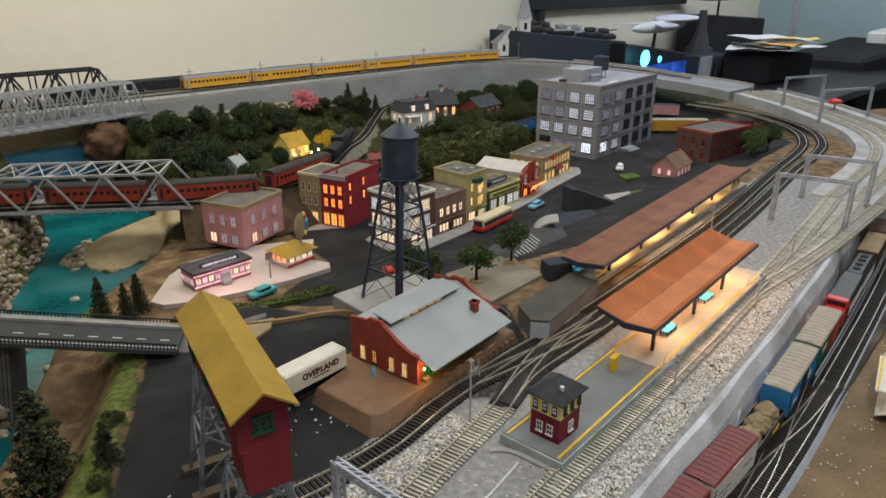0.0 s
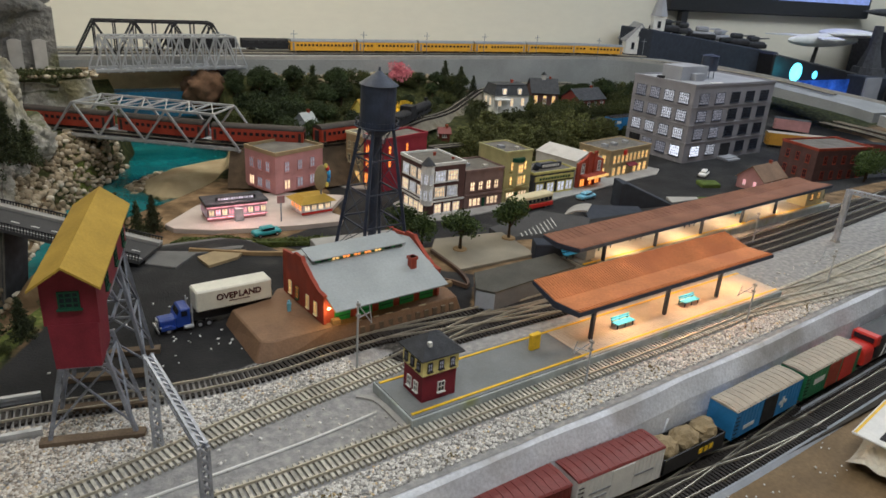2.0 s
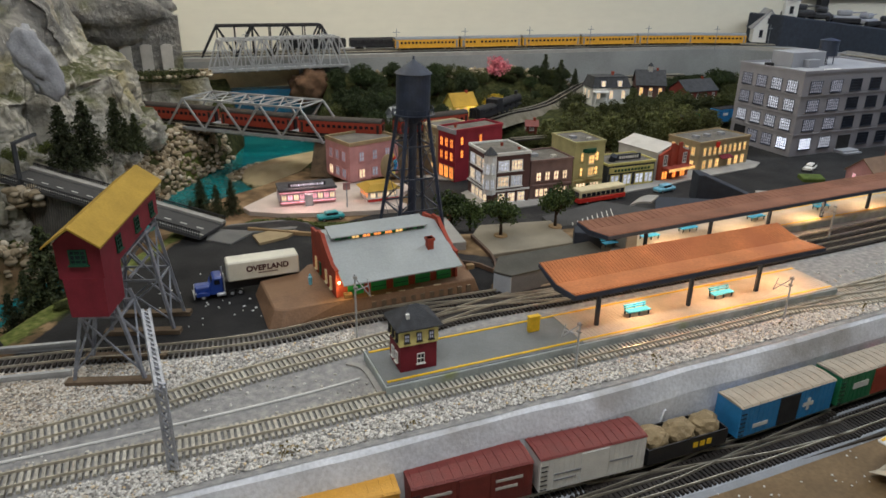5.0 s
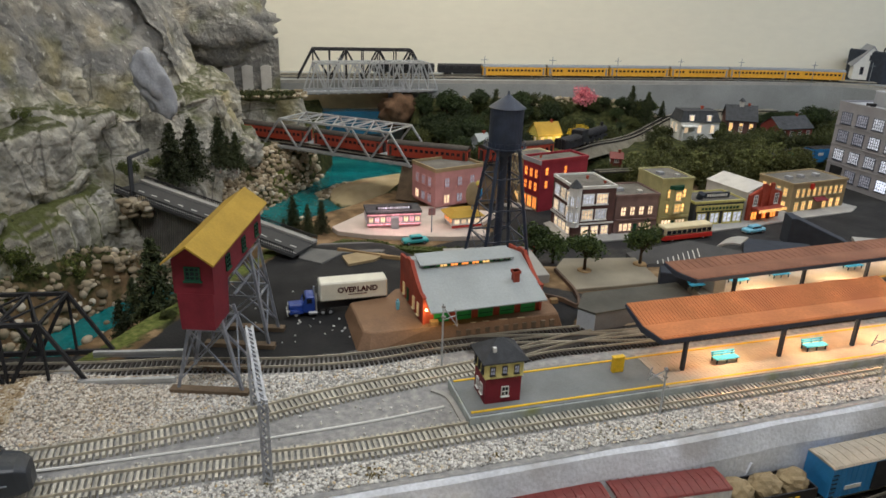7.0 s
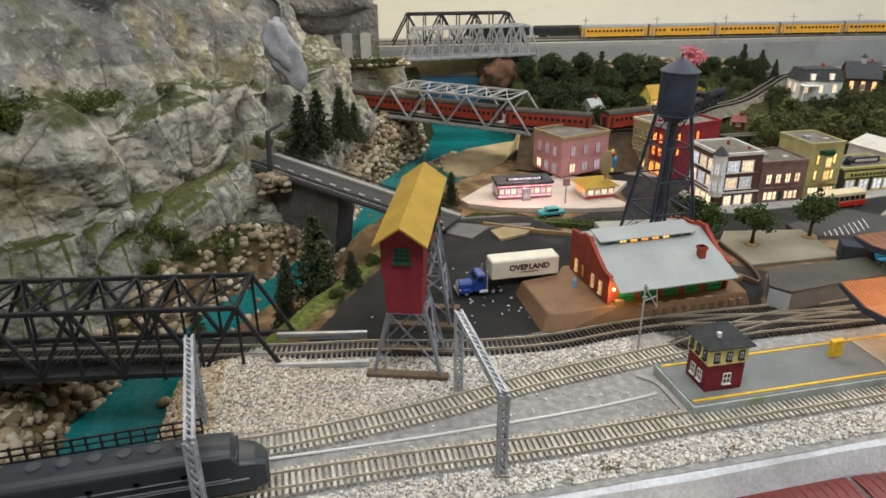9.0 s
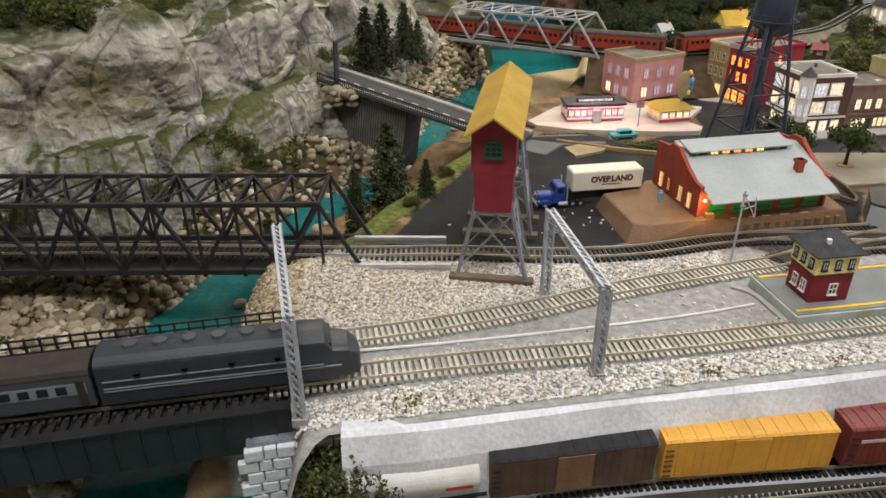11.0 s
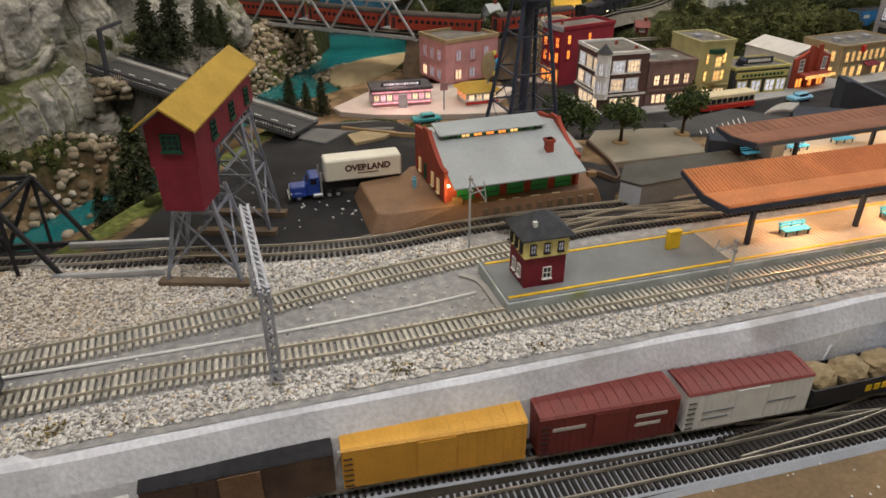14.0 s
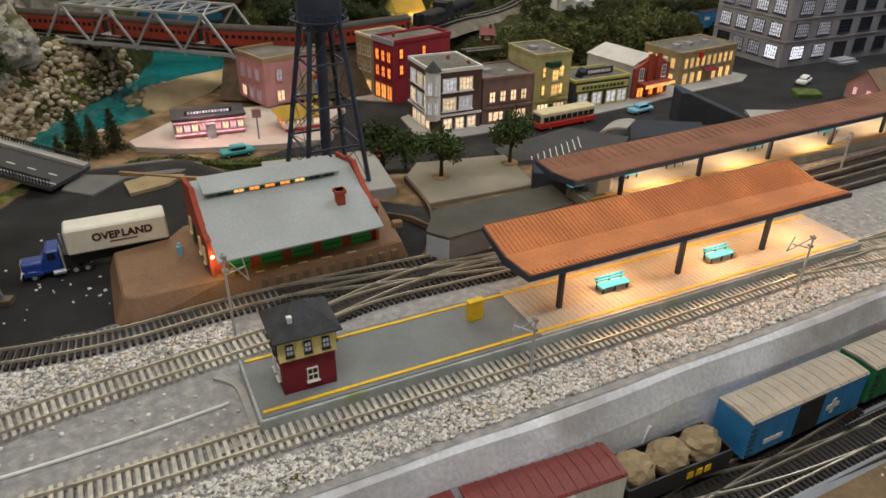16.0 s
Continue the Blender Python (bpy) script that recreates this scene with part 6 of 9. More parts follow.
def factory():
    th = thing("factory", (1.262, 0.80, -0.045), 5, "grey four-storey factory with steel sash windows", "factory")
    w, d, h = 0.385, 0.215, 0.215
    shell(th, w, d, h, "greywall", "greywall", "greytop", 0.006)
    lv = (0.016, 0.066, 0.116, 0.164)
    grid_windows(th, w, d, "left", lv, 4, 0.034, 0.031, "navy", lambda k, b: "lit_cool" if (k, b) == (0, 3) else "lit_white" if k and b > 1 or k == 1 else "lit_dim", 0.03, (4, 3), skip=((0, 0),), slim=0.04)
    grid_windows(th, w, d, "front", lv, 5, 0.042, 0.031, "navy", lambda k, b: "lit_cool" if (k, b) == (0, 0) else "lit_white" if k == 0 and b == 1 else "lit_dim" if b < 2 else "dark_pane", 0.03, (5, 3), skip=((0, 2),), slim=0.035)
    # no opening is cut; a black panel stands for the shade inside the bay
    bm = B()
    box(bm, -0.0015, 0.001, d - 0.055, d - 0.015, 0.0, 0.05)
    part("loading_bay_dark", bm, "matt_black", th, "black panel standing for the dark inside of the open loading bay")
    bm = B()
    box(bm, w * 0.44, w * 0.56, -0.0015, 0.001, 0, 0.045)
    part("door", bm, "matt_black", th)
    bm = B()
    box(bm, w * 0.42, w * 0.58, -0.03, 0, 0, 0.008)
    box(bm, w * 0.42, w * 0.58, -0.04, -0.03, 0, 0.004)
    part("steps", bm, "greytop", th)
    for z in (0.056, 0.106, 0.156):
        bm = B()
        prism(bm, [(-0.002, -0.002), (w + 0.001, -0.002), (w + 0.001, -0.0002), (-0.0002, -0.0002), (-0.0002, d), (-0.002, d)], z, z + 0.003)
        part("belt_course", bm, "greywall", th)
    bm = B()
    box(bm, 0.05, 0.17, 0.09, 0.16, h, h + 0.04)
    box(bm, 0.09, 0.13, 0.07, 0.09, h, h + 0.022)
    part("penthouse", bm, "greytop", th, bevel=0.001)
    bm = B()
    rod(bm, (0.035, 0.15, h), (0.035, 0.15, h + 0.008), 0.012, 0.012, 14)
    part("vent", bm, "matt_black", th)
    bm = B()
    box(bm, 0.1, 0.15, 0.02, 0.03, h + 0.001, h + 0.004)
    part("skylight", bm, "white", th)
    for x in (0.19, 0.215):
        for y in (0.10, 0.125):
            bm = B()
            beam(bm, (x, y, h), (x * 0.9 + 0.0203, y * 0.9 + 0.01125, h + 0.025), 0.002)
            part("tank_leg", bm, "navy", th)
    bm = B()
    rod(bm, (0.2025, 0.1125, h + 0.025), (0.2025, 0.1125, h + 0.066), 0.024, 0.024, 18)
    rod(bm, (0.2025, 0.1125, h + 0.066), (0.2025, 0.1125, h + 0.072), 0.026, 0.002, 18)
    part("roof_tank", bm, "navy", th, "dark roof water tank")


factory()


# ---- mound and painted sand below the upper bridge ----
bm = B()
bmesh.ops.create_icosphere(bm, subdivisions=4, radius=1)
for v in bm.verts:
    v.co = Vector((v.co.x * 0.065, v.co.y * 0.04, v.co.z * 0.055)) * (1 + 0.3 * noise.fractal(v.co * 2, 0.9, 2, 5))
for f in bm.faces:
    f.smooth = True
ob = solid("earth_mound", bm, mat("red_brown_earth", (0.13, 0.075, 0.045), 0.95, 0, 0.3, 60, 500, 0.6), "red-brown earth mound below the upper bridge", "mound")
ob.matrix_world = pose(0.13, 1.605, 0.055)
bm = B()
box(bm, -0.2, 0.1, 1.656, 1.664, 0.0525, 0.112)
solid("sand_band", bm, "tanwall", "pale sand band painted above the blue water", "trim", kind="structure")

bm = B()
drape(bm, [(-0.136, 0.655), (-0.09, 0.632), (-0.013, 0.592), (0.115, 0.565), (0.14, 0.592), (0.005, 0.625), (-0.11, 0.678)], 0.004)
solid("turf_strip", bm, mat("olive_turf", (0.055, 0.075, 0.018), 0.95, 0, 0.35, 60, 700, 0.6), "olive-green turf strip before the diner lot", "grass", kind="structure")


# ---- plants ----
def foliage(name, colour, light):
    m = bpy.data.materials.new(name)
    m.use_nodes = True
    n, l = m.node_tree.nodes, m.node_tree.links
    bsdf = n["Principled BSDF"]
    bsdf.inputs["Roughness"].default_value = 0.8
    geo, info = n.new("ShaderNodeNewGeometry"), n.new("ShaderNodeObjectInfo")
    mix = n.new("ShaderNodeMix")
    mix.data_type = "RGBA"
    mix.inputs["A"].default_value, mix.inputs["B"].default_value = (*colour, 1), (*light, 1)
    l.new(geo.outputs["Random Per Island"], mix.inputs["Factor"])
    hsv = n.new("ShaderNodeHueSaturation")
    mr = n.new("ShaderNodeMapRange")
    mr.inputs["To Min"].default_value, mr.inputs["To Max"].default_value = 0.7, 1.25
    l.new(info.outputs["Random"], mr.inputs["Value"])
    l.new(mr.outputs[0], hsv.inputs["Value"])
    l.new(mix.outputs["Result"], hsv.inputs["Color"])
    l.new(hsv.outputs["Color"], bsdf.inputs["Base Color"])
    return m


M["leaf"] = foliage("green_foam_leaf", (0.010, 0.022, 0.006), (0.05, 0.075, 0.018))
M["needle"] = foliage("dark_needle", (0.014, 0.024, 0.008), (0.070, 0.085, 0.028))
M["bright_leaf"] = foliage("bright_leaf", (0.015, 0.035, 0.008), (0.08, 0.12, 0.025))
M["blossom"] = foliage("pink_blossom", (0.45, 0.10, 0.16), (0.75, 0.28, 0.32))
M["autumn"] = foliage("yellow_leaf", (0.45, 0.28, 0.01), (0.8, 0.6, 0.04))
M["moss"] = foliage("olive_moss", (0.02, 0.03, 0.006), (0.085, 0.095, 0.022))
M["autumn_weed"] = foliage("dry_ochre_weed", (0.10, 0.08, 0.02), (0.32, 0.24, 0.07))
M["ledge"] = foliage("bright_moss_leaf", (0.03, 0.05, 0.008), (0.14, 0.16, 0.03))
M["shag"] = foliage("shaggy_olive_leaf", (0.035, 0.045, 0.011), (0.165, 0.175, 0.055))
M["bark"] = mat("bark", (0.06, 0.04, 0.025), 0.9, 0, 0.3)


def leaves_mesh(centres, size, rng, per=3):
    """Small bent leaf patches, per of them about each centre."""
    c = np.repeat(np.asarray(centres, float), per, 0)
    n = len(c)
    c = c + rng.normal(0, size * 0.7, (n, 3))
    a = rng.normal(0, 1, (n, 3))
    a /= np.linalg.norm(a, axis=1, keepdims=True)
    b = np.cross(a, rng.normal(0, 1, (n, 3)))
    b /= np.linalg.norm(b, axis=1, keepdims=True)
    s = size * rng.uniform(0.5, 1.2, (n, 1))
    k = np.cross(a, b) * s * 0.45
    v = np.stack([c - a * s, c - b * s * 0.7 + k, c + a * s, c + b * s * 0.7 + k], 1).reshape(-1, 3)
    i = np.arange(n)[:, None] * 4
    return v, np.concatenate([i + [0, 1, 2], i + [0, 2, 3]], 0)


def plant(name, label, height, kind, seed, leaf="leaf", group="trees on the layout"):
    rng = np.random.default_rng(seed)
    th = thing(name, (0, 0, 0), 0, label, "bush" if kind == "bush" else "tree", group)
    bm = B()
    if kind == "conifer":
        rod(bm, (0, 0, -0.004), (0, 0, height * 0.97), height * 0.025, height * 0.004, 7)
        part("trunk", bm, "bark", th)
        pts = []
        for k in range(15):
            z = height * (0.10 + 0.88 * k / 15)
            r = height * 0.29 * (1 - k / 15.5) ** 0.9 * rng.uniform(0.75, 1.15)
            arms = int(9 - k * 0.4)
            for j in range(arms):
                t = 2 * math.pi * (j + rng.uniform(-0.3, 0.3)) / arms + k
                for f in np.linspace(0.2, 1, 7):
                    pts.append((r * f * math.cos(t), r * f * math.sin(t), z - f * r * 0.35))
        v, f = leaves_mesh(pts, height * 0.021, rng, 6)
    else:
        clumps = []
        if kind == "tree":
            rod(bm, (0, 0, -0.004), (0, 0, height * 0.5), height * 0.045, height * 0.025, 7)
            for k in range(7):
                t = 2 * math.pi * k / 7 + rng.uniform(-0.4, 0.4)
                q = (height * 0.27 * math.cos(t), height * 0.27 * math.sin(t), height * rng.uniform(0.42, 0.8))
                rod(bm, (0, 0, height * rng.uniform(0.22, 0.4)), q, height * 0.018, height * 0.006, 5)
                clumps.append((*q, height * rng.uniform(0.17, 0.25)))
            clumps.append((0, 0, height * 0.85, height * 0.2))
            clumps.append((0, 0, height * 0.6, height * 0.26))
        elif kind == "shaggy":
            rod(bm, (0, 0, -0.004), (0, 0, height * 0.7), height * 0.03, height * 0.01, 7)
            for k in range(13):
                t, f = rng.uniform(0, 6.28), (k + 0.5) / 13
                r = height * 0.24 * math.sin(math.pi * (0.15 + 0.75 * f)) * rng.uniform(0.5, 1.1)
                clumps.append((r * math.cos(t), r * math.sin(t), height * (0.12 + 0.76 * f), height * rng.uniform(0.14, 0.22)))
        else:
            for k in range(4):
                t = 2 * math.pi * k / 4
                rod(bm, (0, 0, -0.003), (height * 0.3 * math.cos(t), height * 0.3 * math.sin(t), height * 0.3), height * 0.03, height * 0.01, 5)
            for k in range(11):
                t, r = rng.uniform(0, 6.28), height * 0.6 * math.sqrt(rng.uniform(0, 1))
                clumps.append((r * math.cos(t), r * math.sin(t), height * rng.uniform(0.12, 0.62), height * rng.uniform(0.24, 0.36)))
        part("trunk" if kind != "bush" else "stem", bm, "bark", th)
        pts = []
        for x, y, z, r in clumps:
            d = rng.normal(0, 1, (95, 3))
            d /= np.linalg.norm(d, axis=1, keepdims=True)
            pts += (np.array((x, y, z)) + d * r * rng.uniform(0.55, 1.05, (95, 1))).tolist()
        pts = [p for p in pts if p[2] > -0.002]
        v, f = leaves_mesh(pts, height * (0.042 if kind != "bush" else 0.05), rng, 2)
    me = bpy.data.meshes.new("crown")
    me.from_pydata(v.tolist(), [], f.tolist())
    me.materials.append(M[leaf])
    ob = new("crown", me)
    ob.parent = th
    return th


def ground_at(x, y):
    return float(land_height(np.array([x]), np.array([y]))[0])


def spread(first, places):
    """Copies of a plant at (x, y, z or None, size, turn); the first takes the first place."""
    for k, (x, y, z, s) in enumerate(places):
        z = ground_at(x, y) - 0.001 if z is None else z
        m = pose(x, y, z, 0, 0, (k * 77) % 360) @ Matrix.Diagonal((s, s, s * (0.9 + 0.2 * ((k * 37) % 10) / 10), 1))
        if k == 0:
            first.matrix_world = m
        else:
            c = copy_thing(first, Matrix())
            c.matrix_world = m


rng = random.Random(5)
spread(plant("conifer", "dark green model spruce tree", 0.1, "conifer", 1, "needle"), [
    (-0.40, 0.354, None, 1.6), (-0.447, 0.335, None, 0.8), (-0.452, 0.437, None, 0.75), (-0.35, 0.31, None, 0.6), (-0.207, 0.745, None, 0.75), (-0.15, 0.735, None, 0.72),
    (-0.225, 0.70, None, 0.5), (-0.178, 0.715, None, 0.65), (-0.36, 0.93, 0.05, 1.1), (-0.405, 0.85, 0.04, 1.4), (-0.435, 0.79, 0.05, 1.4), (-0.345, 0.955, 0.04, 0.7),
    (-0.33, 0.98, 0.03, 0.9), (-0.56, 0.30, -0.06, 0.55), (-0.50, 0.26, -0.08, 0.5), (0.42, 1.50, None, 1.25), (0.95, 1.52, None, 1.2), (0.91, 1.56, None, 0.95), (1.02, 1.55, None, 0.75), (0.33, 1.42, None, 0.9), (0.62, 1.5, None, 0.8)])
houses = ((0.53, 1.30), (0.61, 1.275), (1.04, 1.39), (1.27, 1.48), (1.39, 1.38), (0.32, 1.24), (0.62, 1.22), (0.74, 1.50))
lanes = [(LOOP, 0.045)]


def open_hill(x, y, gap):
    if min(math.hypot(x - a, y - b) for a, b in houses) < gap:
        return False
    # low growth only before the houses, whose fronts stay in view
    if any(abs(x - a - 0.03) < 0.06 and 0 < b - y < 0.09 for a, b in houses):
        return False
    if any(0 < b - y < 0.2 and abs(x - a + 0.45 * (b - y)) < 0.055 for a, b in houses[:2]):
        return False
    if any(0 < np.interp(x + 0.5 * d, *zip(*LOOP[6:])) - y - d < 0.02 for d in (0.03, 0.07, 0.11)) and x < 0.95:
        return False
    return all(away(line, np.array([x]), np.array([y]), False)[0] > clear for line, clear in lanes)


def hillside(n, x0, x1, y0, y1, s0, s1, gap=0.07):
    out = []
    while len(out) < n:
        x, y = rng.uniform(x0, x1), rng.uniform(y0, y1)
        if open_hill(x, y, gap):
            out.append((x, y, None, rng.uniform(s0, s1)))
    return out


hill = [(0.24, 1.18, 0.075), (0.20, 1.30, 0.07), (0.27, 1.38, 0.08), (0.36, 1.35, 0.06), (0.16, 1.42, 0.06), (0.30, 1.16, 0.065)]
places = [(x, y, None, s / 0.06) for x, y, s in hill]
places += hillside(34, 0.18, 0.62, 1.22, 1.56, 0.8, 1.35) + hillside(34, 0.7, 1.7, 1.4, 1.6, 0.6, 1.05) + hillside(22, 1.35, 2.0, 1.3, 1.6, 0.9, 1.5)
spread(plant("green_tree", "dark green foam tree on the hillside", 0.06, "tree", 2, "leaf"), places)
places = [(0.66 + 0.016 * k + rng.uniform(-0.01, 0.01), 0.98 + 0.03 * (k % 4) + 0.0015 * k, None, rng.uniform(0.75, 1.15)) for k in range(34)]
places = [p for p in places if open_hill(p[0], p[1], 0.03)]
spread(plant("shaggy_tree", "tall shaggy olive-green tree behind the shops", 0.085, "shaggy", 12, "shag", "trees behind the shops"), places)
places = hillside(130, 0.15, 1.8, 1.03, 1.6, 0.6, 1.4, 0.06)
places += [(0.70 + 0.05 * k + rng.uniform(-0.01, 0.01), 0.94 + 0.015 * (k % 3) + 0.003 * k, None, rng.uniform(0.4, 0.7)) for k in range(11)]
places += [(1.3 + 0.055 * k, 1.56 + rng.uniform(-0.03, 0.02), None, rng.uniform(0.9, 1.4)) for k in range(9)]
places += [(1.18, 0.36, 0.0, 0.9), (-0.445, -0.15, -0.05, 1.0), (-0.42, -0.165, -0.06, 0.8)]
places += [(-0.78, 0.20, -0.055, 0.5), (-0.70, 0.26, -0.055, 0.55), (-0.72, 0.15, -0.055, 0.5), (-0.86, 0.12, -0.055, 0.7), (-0.37, 0.28, None, 0.35), (-0.345, 0.34, None, 0.3), (-0.32, 0.38, None, 0.4)]
spread(plant("bush", "low olive-green scrub bush on the ground", 0.045, "bush", 3, "moss", "bushes on the layout"), places)
spread(plant("street_tree", "leafy green street tree on a round pad", 0.085, "tree", 4, "bright_leaf", "street trees"), [(0.26, 0.355, 0.006, 0.82), (0.365, 0.369, 0.006, 0.78)])
spread(plant("broadleaf_tree", "leafy bright green tree beside the rear platform", 0.06, "tree", 14, "bright_leaf", "trees on the layout"), [(1.58, 0.46, None, 1.5), (1.65, 0.44, None, 1.3), (1.5, 0.42, None, 1.1), (0.212, 0.462, None, 1.3), (0.243, 0.452, None, 0.9)])
spread(plant("blossom_tree", "small pink blossoming model tree", 0.09, "tree", 6, "blossom"), [(0.74, 1.56, None, 0.95)])
spread(plant("yellow_tree", "bright yellow autumn model tree", 0.05, "tree", 7, "autumn"), [(0.613, 1.272, None, 1.35)])
ledge = [(-0.90, 0.43, 0.215, 1.2), (-0.865, 0.44, 0.21, 1.0), (-0.81, 0.445, 0.205, 1.15), (-0.785, 0.46, 0.21, 0.8), (-0.98, 0.42, 0.22, 1.2), (-0.72, 0.50, 0.21, 0.7), (-0.69, 0.53, 0.212, 0.55), (-0.94, 0.41, 0.20, 0.9), (-0.655, 0.43, 0.03, 0.9), (-0.62, 0.46, 0.02, 0.7), (-0.63, 0.62, 0.21, 0.4), (-0.70, 0.345, 0.0, 0.6), (-0.60, 0.45, 0.0, 0.6), (-0.56, 0.51, -0.02, 0.7), (-0.64, 0.40, 0.0, 0.5), (-0.76, 0.31, 0.0, 0.6), (-0.85, 0.27, 0.0, 0.6), (-0.50, 0.72, 0.09, 0.5), (-0.47, 0.80, 0.08, 0.5)]
spread(plant("ledge_bush", "mossy green bush on a rock ledge", 0.05, "bush", 9, "ledge", "bushes on the cliff"), ledge)


# ---- loose stone ----
def icosa(fine):
    bm = B()
    bmesh.ops.create_icosphere(bm, subdivisions=2 if fine else 1, radius=1)
    v = np.array([tuple(x.co) for x in bm.verts])
    bm.verts.ensure_lookup_table()
    f = np.array([[x.index for x in q.verts] for q in bm.faces])
    bm.free()
    return v, f


def stones(name, xyz, size, material, label, seed, flat=0.7):
    g = np.random.default_rng(seed)
    v, f = icosa(size > 0.005)
    n = len(xyz)
    s = size * g.uniform(0.55, 1.35, (n, 1, 1))
    jit = 1 + (0.28 if size < 0.005 else 0.17) * g.uniform(-1, 1, (n, len(v), 1))
    sq = g.uniform(0.6, 1.2, (n, 1, 3)) * (1, 1, flat)
    t = g.uniform(0, 6.28, n)
    rot = np.stack([np.stack([np.cos(t), -np.sin(t), 0 * t], -1), np.stack([np.sin(t), np.cos(t), 0 * t], -1), np.tile((0, 0, 1.0), (n, 1))], 1)
    w = np.einsum("nij,nvj->nvi", rot, v[None] * jit * sq * s) + np.asarray(xyz)[:, None]
    faces = (f[None] + (np.arange(n) * len(v))[:, None, None]).reshape(-1, 3)
    me = bpy.data.meshes.new(name)
    me.from_pydata(w.reshape(-1, 3).tolist(), [], faces.tolist())
    me.materials.append(material)
    if size > 0.005:
        me.shade_smooth()
    return tagged(new(name, me), label, "stones", kind="stuff")


def island_material(name, *stops):
    m = bpy.data.materials.new(name)
    m.use_nodes = True
    n, l = m.node_tree.nodes, m.node_tree.links
    geo, r = n.new("ShaderNodeNewGeometry"), n.new("ShaderNodeValToRGB")
    while len(r.color_ramp.elements) < len(stops):
        r.color_ramp.elements.new(0.5)
    for e, (at, c) in zip(r.color_ramp.elements, stops):
        e.position, e.color = at, (*c, 1)
    l.new(geo.outputs["Random Per Island"], r.inputs["Fac"])
    l.new(r.outputs["Color"], n["Principled BSDF"].inputs["Base Color"])
    n["Principled BSDF"].inputs["Roughness"].default_value = 0.9
    return m


def off_track(x, y, clear=0.02):
    ok = np.ones(len(x), bool)
    for t in (TRACK_A, TRACK_B, TRACK_C):
        ok &= away(t, x, y, False) > clear
    return ok


def ballast():
    g = np.random.default_rng(11)
    x, y = g.uniform(-0.53, 1.3, 190000), g.uniform(-0.14, 0.17, 190000)
    front = (y > wall_line(x) + 0.008) & (away(TRACK_A, x, y, False) > 0.021) & (y < np.interp(x, *zip(*TRACK_A)))
    left = (x < -0.2) & (y > np.interp(x, *zip(*TRACK_B)) + 0.019) & (y < np.interp(x, *zip(*TRACK_C)) - 0.02)
    mid = (x >= -0.2) & (x < 0.02) & (y > np.interp(x, *zip(*TRACK_B)) + 0.021) & (y < np.interp(x, *zip(*TRACK_C)) - 0.021) & (g.uniform(0, 1, len(x)) < 0.7)
    strew = off_track(x, y) & (y > wall_line(x) + 0.012) & (y < 0.1) & (g.uniform(0, 1, len(x)) < 0.01)
    keep = (front | left | mid | strew) & ~((x > -0.03) & (x < 0.63) & (y > -0.032 + 0.0875 * x) & (y < 0.2))
    x, y = x[keep], y[keep]
    z = land_height(x, y) + 0.0008
    mtl = island_material("pale_ballast_mix", (0.0, (0.2, 0.19, 0.175)), (0.25, (0.45, 0.43, 0.40)), (0.6, (0.64, 0.62, 0.585)), (0.9, (0.8, 0.785, 0.75)), (1.0, (0.6, 0.44, 0.22)))
    tan = (x < -0.3 + 0.05 * g.normal(0, 1, len(x))) & (y > -0.02)
    warm = island_material("warm_ballast_mix", (0.0, (0.2, 0.165, 0.13)), (0.25, (0.44, 0.385, 0.32)), (0.6, (0.6, 0.55, 0.48)), (0.9, (0.78, 0.74, 0.68)), (1.0, (0.5, 0.36, 0.19)))
    stones("warm_ballast", np.stack([x, y, z], -1)[tan], 0.00165, warm, "loose cream and tan ballast stones", 19)
    x, y, z = x[~tan], y[~tan], z[~tan]
    stones("ballast", np.stack([x, y, z], -1), 0.00165, mtl, "loose pale grey and white ballast stones", 12)
    # litter of white chips on the yard
    x, y = g.uniform(-0.33, -0.10, 150), g.uniform(0.17, 0.42, 150)
    keep = np.hypot(x + 0.14, y - 0.19) < g.uniform(0.0, 0.22, 150)
    stones("yard_chip", np.stack([x[keep], y[keep], 0 * x[keep] + 0.0008], -1), 0.0016, M["white"], "scattered white chips on the asphalt yard", 13)
    x = g.uniform(0.0, 0.8, 900)
    y = wall_line(x) - g.uniform(0.0, 0.018, 900)
    stones("lower_ballast", np.stack([x, y, 0 * x - 0.078], -1), 0.0024, mtl, "loose stones at the foot of the wall", 14)
    x = g.uniform(-0.3, 0.9, 260)
    y = -0.178 + 0.07 * x + g.uniform(-0.08, 0.04, 260)
    stones("board_chip", np.stack([x, y, 0 * x - 0.0805], -1), 0.0012, M["white"], "scattered white chips on the bench board", 15)


ballast()


